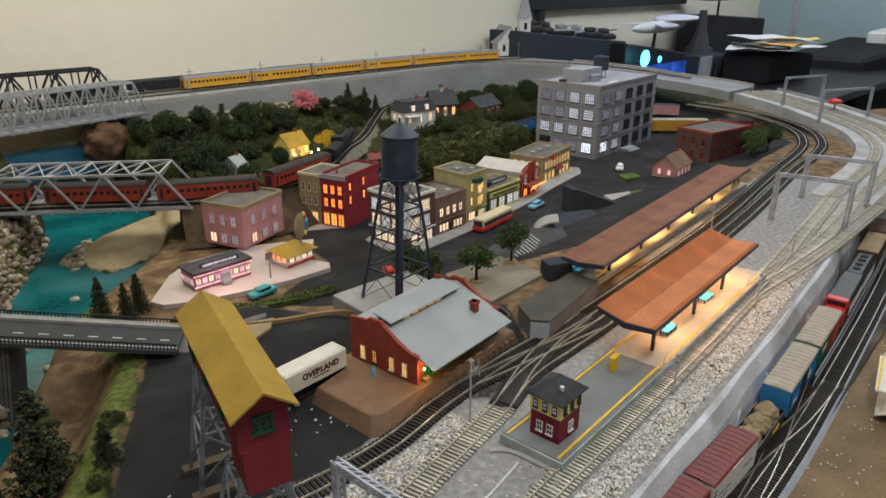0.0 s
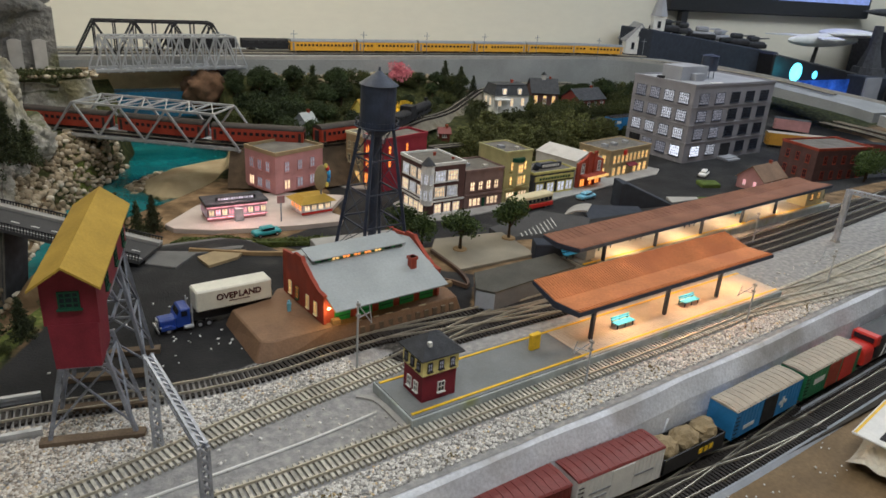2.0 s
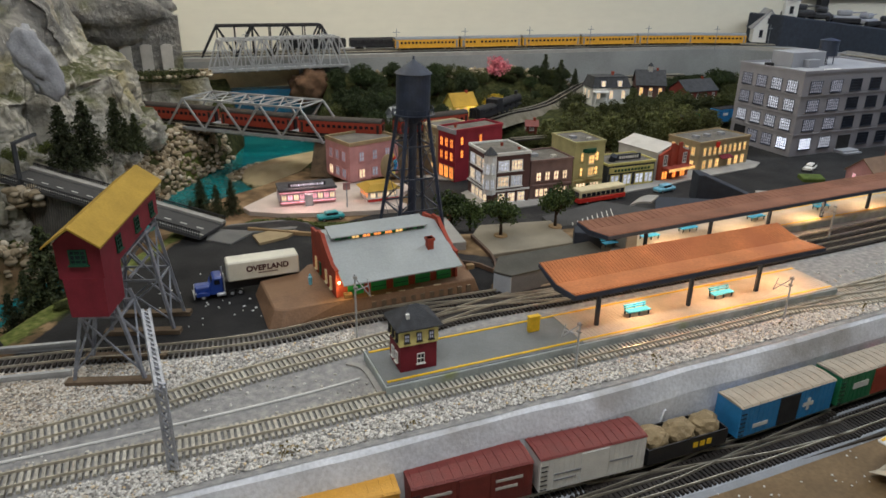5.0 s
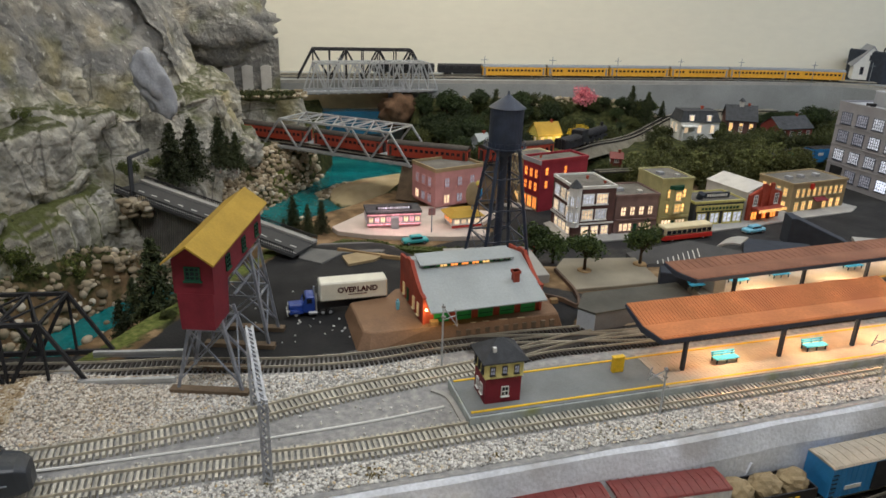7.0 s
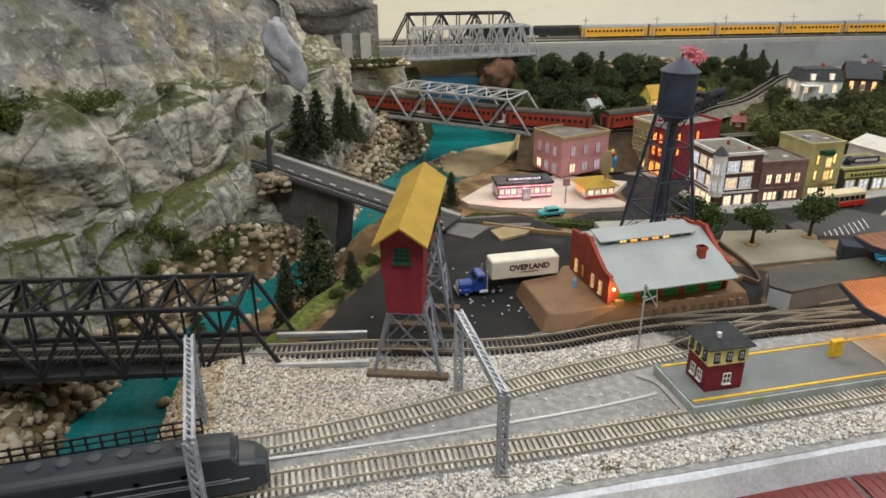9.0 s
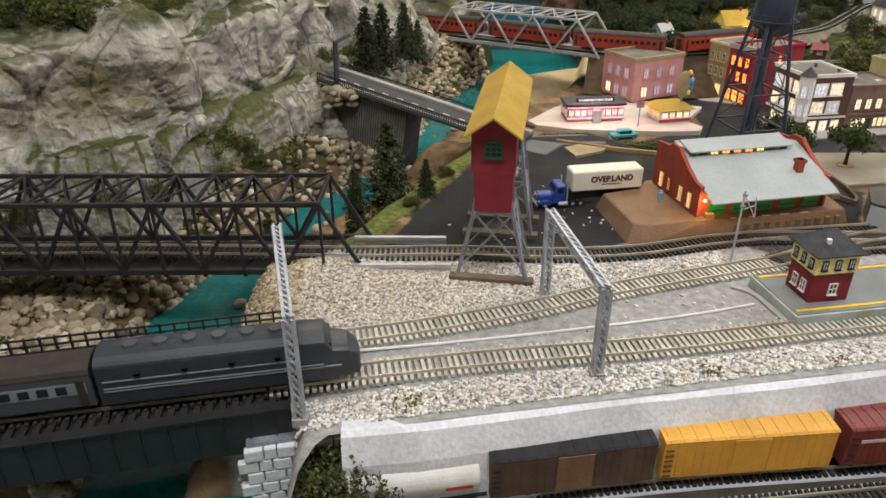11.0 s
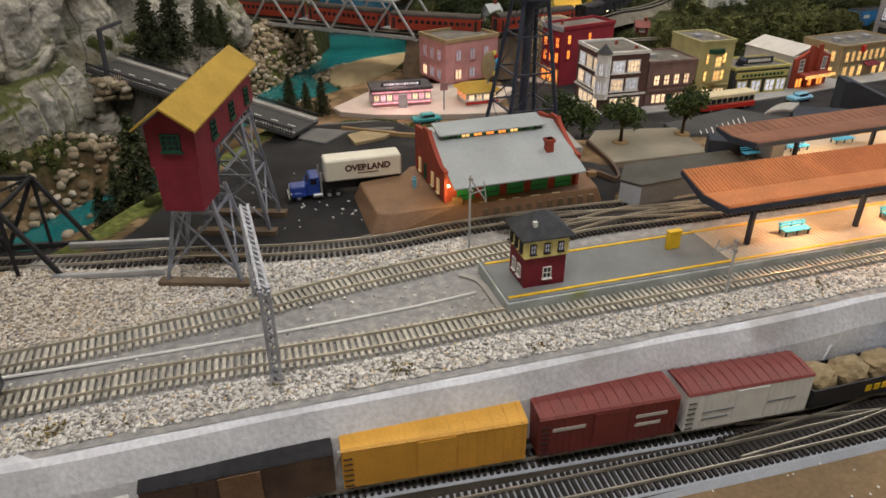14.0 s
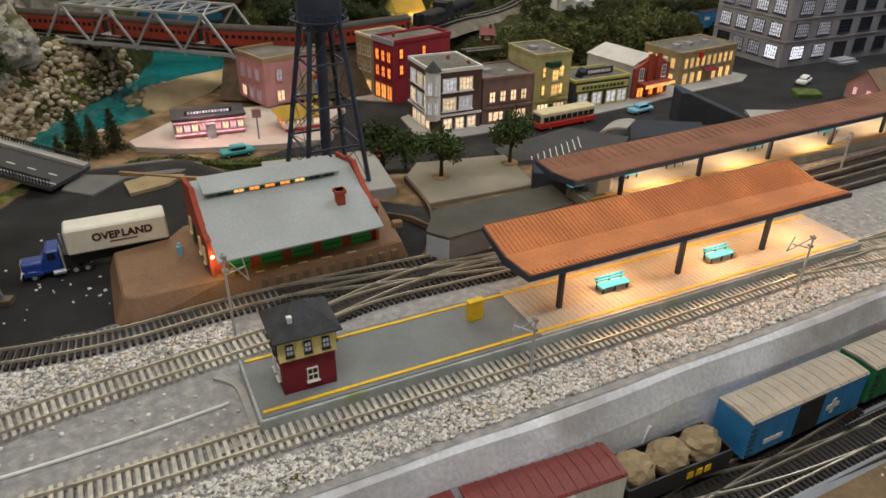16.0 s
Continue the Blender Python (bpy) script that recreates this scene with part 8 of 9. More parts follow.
def far_trains():
    pts = [(x, y) for x, y in UPPER]
    x = 0.56
    for k in range(6):
        p, a = on_track(pts, 0.132, x)
        coach("coach", p, a, 0.228, "yellowcoach", "greystripe", "armour yellow streamlined coach with grey roof", None, "dark_pane", 15 - k % 3, "yellow passenger train", blind=(3,) if k % 2 else ())
        x += 0.236 * (1 if k < 4 else 0.9)
    for x in (0.18, 0.41, 0.64, 0.87):
        p, a = on_track([(q, r + 0.07) for q, r in UPPER[:6]], 0.132, x)
        coach("hopper_car", p, a, 0.215, "matt_black", "matt_black", "black freight car on the rear upper track", None, "black", 6, "black freight cars", h=0.038, category="freight car")
    for x in (-0.42, -0.245, -0.065, 0.115):
        p, a = on_track(LOOP, 0.03, x)
        coach("coach", p, a, 0.2, "redcoach", "coachroof", "red-orange passenger coach with dark roof", None, "dark_pane", 13, "red passenger train")
    p, a = on_track(LOOP, 0.03, 0.335)
    coach("coach", p, a, 0.2, "redcoach", "coachroof", "red-orange passenger coach with dark roof", None, "dark_pane", 13, "red passenger train")
    p, a = on_track(LOOP, 0.03, 0.515)
    coach("tender", p, a, 0.10, "matt_black", "matt_black", "black tender heaped with coal", None, "black", 2, "red passenger train", h=0.036, category="tender")
    p, a = on_track(LOOP, 0.03, 0.605)
    th = thing("steam_locomotive", p, a, "black steam locomotive climbing the hill track", "locomotive")
    bm = B()
    rod(bm, (-0.05, 0, 0.026), (0.085, 0, 0.026), 0.0125, 0.0125, 16)
    part("boiler", bm, "matt_black", th)
    bm = B()
    box(bm, -0.085, -0.048, -0.0165, 0.0165, 0.010, 0.046)
    part("cab", bm, "matt_black", th, bevel=0.001)
    bm = B()
    rod(bm, (0.07, 0, 0.036), (0.07, 0, 0.048), 0.004, 0.005, 10)
    part("stack", bm, "matt_black", th)
    bm = B()
    box(bm, -0.08, 0.09, -0.012, 0.012, 0.008, 0.014)
    part("frame", bm, "matt_black", th)
    for k in range(4):
        bm = B()
        for y in (-0.0105, 0.0105):
            rod(bm, (-0.035 + 0.03 * k, y - 0.001, 0.0105), (-0.035 + 0.03 * k, y + 0.001, 0.0105), 0.0105, 0.0105, 14)
        part("driving_wheel", bm, "matt_black", th)
    for k, (x, y, a, body) in enumerate(((1.19, 1.095, 9, "boxgreen"), (1.31, 1.113, 9, "boxblue"), (1.07, 1.075, 9, "boxred"))):
        boxcar("boxcar", (x, y, ground_at(x, y) + 0.008), a, body, "matt_black", ("dark green", "bright blue", "oxide red")[k] + " boxcar on the siding by the factory", 0.115, mark=((-0.04, -0.02, 0.028, 0.036, "white"),))


far_trains()
track([(0.55, 0.985, 0.0), (0.8, 1.04, -0.01), (1.07, 1.075, -0.012), (1.31, 1.113, -0.012), (1.6, 1.16, -0.01), (1.85, 1.25, 0.0)], "tie_dark", "siding behind the shops and the factory", stretch=(9, 9.1))
boxcar("orange_boxcar", (1.82, 0.825, ground_at(1.82, 0.825)), -44, "boxyellow", "cardroof", "long orange boxcar parked on the inner curve", 0.20)
boxcar("pink_caboose", (2.06, 1.02, ground_at(2.06, 1.02)), -55, "pinkwall", "slate", "faded pink caboose on the inner curve", 0.12)
boxcar("red_boxcar", (1.95, 0.685, ground_at(1.95, 0.685)), -40, "boxred", "matt_black", "dark red boxcar on the inner curve", 0.14)


# ---- vehicles ----
def wheel(th, x, y, r=0.004):
    bm = B()
    rod(bm, (x, y - 0.0014, r), (x, y + 0.0014, r), r, r, 12)
    ob = part("wheel", bm, "black", th)
    bm = B()
    rod(bm, (x, y - 0.0017, r), (x, y + 0.0017, r), r * 0.5, r * 0.5, 10)
    part("rim", bm, "silver", ob)


def truck():
    th = thing("delivery_truck", (-0.2225, 0.249, 0.0), 5, "blue conventional truck with a white lettered trailer", "truck")
    bm = B()
    box(bm, 0.055, 0.149, 0.0, 0.027, 0.0215, 0.0485)
    tr = part("trailer", bm, "trailer", th, "white box trailer", bevel=0.0018)
    font = bpy.data.curves.new("lettering", "FONT")
    font.body, font.size, font.align_x, font.extrude = "OVERLAND", 0.0107, "CENTER", 0.0002
    font.offset = 0.0004
    tmp = new("lettering", font)
    me = bpy.data.meshes.new_from_object(tmp)
    bpy.data.objects.remove(tmp)
    me.materials.append(M["letter"])
    tx = new("lettering", me)
    tx.parent, tx.matrix_local = tr, pose(0.107, -0.0004, 0.0335, 90, 0, 0)
    bm = B()
    box(bm, 0.094, 0.120, -0.0006, -0.0001, 0.0295, 0.0306)
    part("small_print", bm, "darkbrick", tr)
    bm = B()
    for x in np.arange(0.0575, 0.148, 0.0045):
        box(bm, x, x + 0.0006, -0.0004, 0.0001, 0.0225, 0.0245)
    part("side_rail", bm, "silver", tr)
    bm = B()
    sweep(bm, [(0.0045, 0.0065), (0.0235, 0.0065), (0.0225, 0.0165), (0.0195, 0.0195), (0.0085, 0.0195), (0.0055, 0.0165)], 0.0125, 0.0325)
    hood = part("hood", bm, "truckblue", th, bevel=0.0012)
    bm = B()
    for z in np.arange(0.008, 0.0185, 0.0022):
        box(bm, 0.0117, 0.0126, 0.008, 0.020, z, z + 0.0011)
    part("grille", bm, "silver", hood)
    for y in (0.001, 0.0225):
        bm = B()
        prism(bm, [(0.0135, 0.006), (0.0135, 0.0085), (0.0175, 0.0115), (0.0245, 0.0115), (0.0305, 0.008), (0.0305, 0.006)], -y - 0.0045, -y, pose(0, 0, 0, 90, 0, 0))
        part("fender", bm, "truckblue", hood, bevel=0.0006)
        bm = B()
        rod(bm, (0.0123, y + 0.0022, 0.0105), (0.0141, y + 0.0022, 0.0105), 0.0014, 0.0014, 10)
        part("headlight", bm, "silver", hood)
    bm = B()
    box(bm, 0.0100, 0.0115, 0.0005, 0.0275, 0.0045, 0.0072)
    part("bumper", bm, "silver", hood)
    bm = B()
    prism(bm, [(0.0305, 0.0065), (0.048, 0.0065), (0.048, 0.0305), (0.036, 0.0305), (0.033, 0.0205), (0.0305, 0.0200)], -0.0268, -0.0012, pose(0, 0, 0, 90, 0, 0))
    cab = part("cab", bm, "truckblue", th, bevel=0.0014)
    for y in (0.0010, 0.0270):
        bm = B()
        box(bm, 0.037, 0.044, y - 0.0003, y + 0.0003, 0.0210, 0.0275)
        part("side_window", bm, "dark_pane", cab)
    bm = B()
    beam(bm, (0.0332, 0.014, 0.0218), (0.0352, 0.014, 0.0285), 0.020, 0.0009)
    part("windscreen", bm, "dark_pane", cab)
    for y in (0.001, 0.027):
        bm = B()
        rod(bm, (0.0495, y, 0.008), (0.0495, y, 0.035), 0.001, 0.001, 8)
        part("exhaust", bm, "silver", cab)
    bm = B()
    box(bm, 0.034, 0.149, 0.006, 0.021, 0.0095, 0.0212)
    part("chassis", bm, "black", th)
    bm = B()
    rod(bm, (0.039, 0.0015, 0.0065), (0.0505, 0.0015, 0.0065), 0.0028, 0.0028, 10)
    part("fuel_tank", bm, "silver", th)
    for x in (0.022, 0.0585, 0.069, 0.132, 0.1425):
        for y in (0.0035, 0.0245):
            wheel(th, x, y, 0.0048)


truck()


def bus():
    th = thing("city_bus", (0.532, 0.588, -0.045), 9, "red and cream city bus with dark windows", "bus")
    bm = B()
    box(bm, 0, 0.122, 0, 0.029, 0.004, 0.014)
    part("lower_body", bm, "red", th, bevel=0.001)
    bm = B()
    box(bm, 0.001, 0.121, 0.0005, 0.0285, 0.014, 0.032)
    part("upper_body", bm, "cream", th, bevel=0.002)
    for s in (0, 1):
        y = 0.0 if s == 0 else 0.0285
        for k in range(9):
            bm = B()
            box(bm, 0.006 + k * 0.0125, 0.0165 + k * 0.0125, y, y + 0.0008, 0.0165, 0.025)
            part("window", bm, "dark_pane", th)
    bm = B()
    box(bm, 0.0, 0.0016, 0.004, 0.025, 0.016, 0.027)
    part("windscreen", bm, "dark_pane", th)
    for x in (0.022, 0.1):
        for y in (0.002, 0.027):
            wheel(th, x, y)


bus()


def car(at, turn, paint, label):
    th = thing("parked_car", at, turn, label, "car", "parked cars")
    bm = B()
    box(bm, 0, 0.052, 0, 0.021, 0.003, 0.011)
    part("body", bm, paint, th, bevel=0.0022)
    bm = B()
    box(bm, 0.014, 0.041, 0.002, 0.019, 0.011, 0.0172)
    cab = part("cabin", bm, paint, th, bevel=0.003)
    bm = B()
    box(bm, 0.0165, 0.0385, 0.0014, 0.0196, 0.0118, 0.0155)
    part("side_glass", bm, "dark_pane", cab)
    for x in (0.0005, 0.0515):
        bm = B()
        box(bm, x - 0.0006, x + 0.0006, 0.003, 0.018, 0.0035, 0.0055)
        part("bumper", bm, "silver", th)
    for x in (0.010, 0.042):
        for y in (0.001, 0.02):
            wheel(th, x, y, 0.0036)


car((0.74, 0.612, -0.045), 12, "skyblue", "light blue rounded sedan on the street")
car((0.215, 0.50, -0.03), 60, "red", "small red car beside the street tree")
car((0.004, 0.633, ground_at(0.03, 0.645)), 8, "seagreen", "turquoise car at the edge of the diner lot")
car((1.2, 0.66, -0.045), 30, "white", "white car by the factory lawn")


# ---- lots, kerbs and sheds ----
def lots():
    bm = B()
    prism(bm, [(0.215, 0.285), (0.368, 0.295), (0.372, 0.40), (0.245, 0.412), (0.215, 0.37)], -0.004, 0.005)
    solid("tan_lot", bm, "lotbeige", "raised tan lot with round tree pads", "lot", kind="structure", bevel=0.001)
    for x, y in ((0.26, 0.355), (0.365, 0.369)):
        bm = B()
        rod(bm, (x, y, 0.004), (x, y, 0.007), 0.012, 0.011, 16)
        solid("tree_pad", bm, "wood", "round brown earth pad under a street tree", "tree pad", "tree pads")
    bm = B()
    prism(bm, [(0.375, 0.345), (0.50, 0.325), (0.60, 0.43), (0.53, 0.50), (0.38, 0.45)], -0.03, -0.006)
    th = solid("parking_lot", bm, "road", "dark car park with white bay lines", "car park", kind="structure")
    for k in range(9):
        bm = B()
        beam(bm, (0.40 + k * 0.013, 0.365 + 0.006 * k, -0.0055), (0.418 + k * 0.013, 0.405 + 0.006 * k, -0.0055), 0.0012, 0.0006)
        part("bay_line", bm, "white", th)
    th = thing("low_shed", (0, 0, 0), 0, "long low grey card shed beside the crossover", "shed")
    plan = [(0.175, 0.172), (0.192, 0.152), (0.352, 0.182), (0.352, 0.232), (0.20, 0.215)]
    bm = B()
    prism(bm, plan, 0, 0.029)
    part("wall", bm, mat("grey_card", (0.15, 0.155, 0.165), 0.8, 0, 0.15, 30, 400, 0.2), th)
    bm = B()
    prism(bm, [(x + (x - 0.26) * 0.02, y + (y - 0.19) * 0.04) for x, y in plan], 0.029, 0.0315)
    part("roof", bm, mat("dark_olive_card", (0.085, 0.083, 0.072), 0.85, 0, 0.15, 30, 400, 0.2), th, "dark olive-grey flat roof", bevel=0.0005)
    bm = B()
    beam(bm, (0.1745, 0.1715, 0.014), (0.1915, 0.1515, 0.014), 0.0012, 0.027)
    part("end_panel", bm, "foam", th, "pale blue-grey end panel")
    bm = B()
    box(bm, 0, 0.074, 0, 0.03, -0.01, 0.030)
    ob = solid("kiosk", bm, "blueblack", "dark blue block at the end of the rear platform", "kiosk", bevel=0.001)
    ob.matrix_world = pose(0.351, 0.276, 0.0, 0, 0, -25)
    bm = B()
    box(bm, 0, 0.022, 0, 0.03, 0, 0.030)
    ob = solid("ticket_booth", bm, "foam", "pale blue booth under the rear canopy", "booth", bevel=0.001)
    ob.matrix_world = pose(0.412, 0.226, 0.012, 0, 0, 8)
    th = thing("station_office", (1.05, 0.285, 0.013), 8, "cream station office at the end of the rear platform", "office")
    bm = B()
    box(bm, 0, 0.075, 0, 0.04, 0, 0.036)
    part("wall", bm, "cream", th)
    for x in (0.02, 0.05):
        window(th, pose(x, 0, 0.012), 0.012, 0.014, "wood", "lit_warm", (1, 1))
    bm = B()
    sweep(bm, [(0, 0), (0.125, 0), (0.125, 0.012), (0.012, 0.060), (0, 0.060)], -0.045, 0, pose(0, 0, 0, 0, 0, -90))
    ob = solid("black_wall", bm, "blueblack", "blue-black wedge-shaped blank wall block", "wall block", bevel=0.001)
    ob.matrix_world = pose(0.768, 0.525, -0.04, 0, 0, -19)
    bm = B()
    prism(bm, [(0.61, 0.44), (0.75, 0.42), (0.79, 0.49), (0.68, 0.54)], -0.045, -0.022)
    solid("dark_ramp", bm, "blueblack", "dark flat roof of the sunken loading ramp", "ramp", bevel=0.001)
    bm = B()
    arc = [math.pi * k / 20 for k in range(11)]
    sweep(bm, [(0.05 * math.cos(t), 0.035 * math.sin(t)) for t in arc] + [(0.046 * math.cos(t), 0.032 * math.sin(t)) for t in arc[::-1]], 0, 0.05)
    ob = solid("curved_hood", bm, "pave", "pale curved hood over the ramp mouth", "hood")
    ob.matrix_world = pose(0.60, 0.44, -0.03, 0, 0, 40)
    for pts, lab in (([(0.98, 0.46), (1.06, 0.43), (1.1, 0.50), (1.02, 0.53)], "trimmed green lawn beside the black wall"), ([(1.12, 0.60), (1.17, 0.585), (1.19, 0.62), (1.14, 0.64)], "small round green lawn in the street"), ([(0.86, 0.40), (1.0, 0.385), (1.02, 0.42), (0.88, 0.44)], "green lawn strip behind the rear platform")):
        bm = B()
        prism(bm, pts, -0.05, -0.036)
        solid("lawn", bm, mat("lawn_green", (0.09, 0.13, 0.03), 0.95, 0, 0.3, 60, 700, 0.5), lab, "lawn", "lawns", bevel=0.002)
    bm = B()
    prism(bm, [(0.89, 0.45), (0.985, 0.445), (1.03, 0.53), (0.95, 0.56)], -0.05, -0.038)
    th = solid("striped_lot", bm, "pave", "pale ribbed paving beside the lawn", "paving", kind="structure")
    # pavements in front of the shops
    bm = B()
    prism(bm, [(0.325, 0.735), (0.322, 0.65), (0.345, 0.615), (0.37, 0.605), (0.63, 0.632), (0.80, 0.665), (0.93, 0.70), (1.10, 0.735), (1.145, 0.77), (1.13, 0.80), (0.35, 0.75)], -0.05, -0.0425)
    solid("town_pavement", bm, "pave", "pale concrete pavement along the shop fronts", "pavement", kind="structure", bevel=0.001)
    bm = B()
    prism(bm, [(0.25, 0.93), (0.27, 0.87), (0.34, 0.83), (0.37, 0.855), (0.5, 0.91), (0.5, 0.95)], -0.05, -0.0425)
    solid("side_pavement", bm, "pave", "pale pavement before the crimson block", "pavement", kind="structure", bevel=0.001)
    th = thing("litter_bin", (0.170, 0.034, 0.013), 8, "yellow litter bin on the platform", "bin")
    bm = B()
    box(bm, -0.0075, 0.0075, -0.003, 0.003, 0, 0.019)
    part("body", bm, "yellow", th, bevel=0.001)
    bm = B()
    box(bm, -0.008, 0.008, -0.0035, 0.0035, 0.019, 0.0205)
    part("lid", bm, "yellow", th, bevel=0.0005)
    for k, (x, y) in enumerate(((-0.03, 0.166), (0.15, 0.21))):
        bm = B()
        box(bm, x, x + 0.011, y, y + 0.008, 0.019, 0.026)
        solid("crate", bm, "wood", "brown wooden crate on the loading dock", "crate", "dock crates", bevel=0.0006)
    th = thing("figurine", (-0.065, 0.222, 0.019), 0, "tiny plain blue and white figurine on the dock", "figurine")
    bm = B()
    rod(bm, (0, 0, 0), (0, 0, 0.012), 0.0022, 0.003, 8)
    bmesh.ops.create_icosphere(bm, subdivisions=1, radius=0.002, matrix=pose(0, 0, 0.0145))
    part("body", bm, "skyblue", th)
    # white cable and pipe along the yard
    bm = B()
    way = curve([(-0.44, -0.035, 0.001), (-0.36, -0.03, 0.001), (-0.25, -0.02, 0.001), (-0.12, -0.004, 0.001), (-0.035, 0.012, 0.001)], 0.02)
    tube(bm, way, 0.0028, 0.0028, 6)
    solid("yard_cable", bm, "white", "white cable lying between the main tracks", "cable")
    for y0, y1, lab in ((0.178, 0.168, "silver guard rail behind the freight track"), (0.112, 0.104, "silver guard rail before the freight track")):
        bm = B()
        beam(bm, (-0.44, y0, 0.007), (-0.335, y1, 0.007), 0.005, 0.004)
        beam(bm, (-0.44, y0, 0.003), (-0.335, y1, 0.003), 0.003, 0.006)
        solid("guard_rail", bm, "silver", lab, "guard rail", "guard rails")
    bm = B()
    way = curve([(-0.05, 0.045, 0.001), (-0.035, 0.03, 0.001), (-0.03, 0.0, 0.001), (-0.03, -0.032, 0.001), (-0.055, -0.04, 0.001)], 0.01)
    tube(bm, way, 0.006, 0.003)
    solid("platform_trim", bm, "pave", "pale broken kerb at the platform end", "kerb")
    # dirt patch and brown edge of the yard
    bm = B()
    way = curve([(-0.13, 0.505, 0.003), (-0.05, 0.46, 0.003), (0.02, 0.43, 0.003), (0.05, 0.40, 0.003)], 0.012)
    tube(bm, way, 0.005, 0.006)
    solid("yard_edge", bm, "wood", "raw brown board edge along the asphalt", "edge strip")
    bm = B()
    way = curve([(0.16, 0.275, 0.004), (0.185, 0.255, 0.004), (0.2, 0.23, 0.004), (0.215, 0.28, 0.004), (0.215, 0.37, 0.004)], 0.012)
    tube(bm, way, 0.004, 0.006)
    solid("lot_edge", bm, "boxbrown", "red-brown cut edge of the raised lot", "edge strip")


lots()


# ---- catenary masts ----
def lattice(bm, p, q, w=0.006):
    p, q = Vector(p), Vector(q)
    d = (q - p)
    r = d.to_track_quat("X", "Z").to_matrix().to_4x4()
    m = Matrix.Translation(p) @ r
    n = max(3, int(d.length / 0.008))
    c = [(0.5, 0.5), (0.5, -0.5), (-0.5, -0.5), (-0.5, 0.5)]
    for a, b in c:
        beam(bm, m @ Vector((0, a * w, b * w)), m @ Vector((d.length, a * w, b * w)), 0.0022)
    for k in range(n):
        x0, x1 = d.length * k / n, d.length * (k + 1) / n
        for i in range(4):
            (a0, b0), (a1, b1) = c[i], c[(i + 1) % 4]
            beam(bm, m @ Vector((x0, a0 * w, b0 * w)), m @ Vector((x1, a1 * w, b1 * w)), 0.0016)


def portal(near, far, zn, zf, lean=0.0, base=0.0):
    th = thing("catenary_portal", (0, 0, 0), 0, "grey lattice catenary portal across the main tracks", "catenary mast", "catenary portals")
    for (x, y), z in ((near, zn), (far, zf)):
        bm = B()
        lattice(bm, (x, y, base - 0.004), (x + lean, y, z), 0.0066)
        part("mast", bm, "mast", th)
        bm = B()
        box(bm, x - 0.006, x + 0.006, y - 0.006, y + 0.006, base - 0.004, base + 0.003)
        part("footing", bm, "pave", th)
    bm = B()
    lattice(bm, (near[0] + lean, near[1], zn - 0.003), (far[0] + lean, far[1], zf - 0.003), 0.0058)
    part("cross_beam", bm, "mast", th)


portal((-0.227, -0.083), (-0.245, 0.044), 0.086, 0.096)
portal((-0.472, -0.119), (-0.499, 0.026), 0.094, 0.099, 0.0)
portal((0.99, 0.02), (0.95, 0.15), 0.1, 0.1)
portal((1.2, 0.04), (1.16, 0.165), 0.1, 0.1)
portal((2.19, 0.33), (2.0, 0.42), 0.13, 0.13, 0.0, 0.027)
portal((2.33, 0.53), (2.15, 0.60), 0.14, 0.14, 0.0, 0.036)


def side_mast(x, y, h, turn):
    th = thing("side_mast", (x, y, 0), turn, "slim grey catenary mast with a forked arm", "catenary mast", "side masts")
    bm = B()
    rod(bm, (0, 0, -0.003), (0, 0, h), 0.0014, 0.001, 8)
    part("mast", bm, "silver", th)
    bm = B()
    rod(bm, (0, 0, h * 0.95), (0.016, 0.010, h * 0.62), 0.0007, 0.0007, 6)
    rod(bm, (0, 0, h * 0.75), (0.014, 0.010, h * 0.78), 0.0007, 0.0007, 6)
    rod(bm, (0.016, 0.010, h * 0.62), (0.013, 0.008, h * 0.9), 0.0006, 0.0006, 6)
    part("arm", bm, "silver", th)
    bm = B()
    for z in (0.8, 0.95):
        rod(bm, (-0.002, 0, h * z), (0.003, 0, h * z), 0.0016, 0.0016, 8)
    part("insulator", bm, "pave", th)


for x, y, h, a in ((-0.029, 0.094, 0.086, -20), (0.188, -0.040, 0.06, 100), (0.50, -0.008, 0.06, 100), (0.74, 0.03, 0.06, 100), (0.78, 0.20, 0.06, 90)):
    side_mast(x, y, h, a)
for k in range(9):
    x = -0.05 + k * 0.24
    th = thing("line_pole", (x, 1.70 if x < 1.5 else 1.62, 0.132), 0, "thin grey line pole on the back shelf", "pole", "line poles")
    bm = B()
    rod(bm, (0, 0, 0), (0, 0, 0.085), 0.0014, 0.001, 6)
    rod(bm, (-0.012, 0, 0.074), (0.012, 0, 0.074), 0.0009, 0.0009, 6)
    part("post", bm, "greystripe", th)


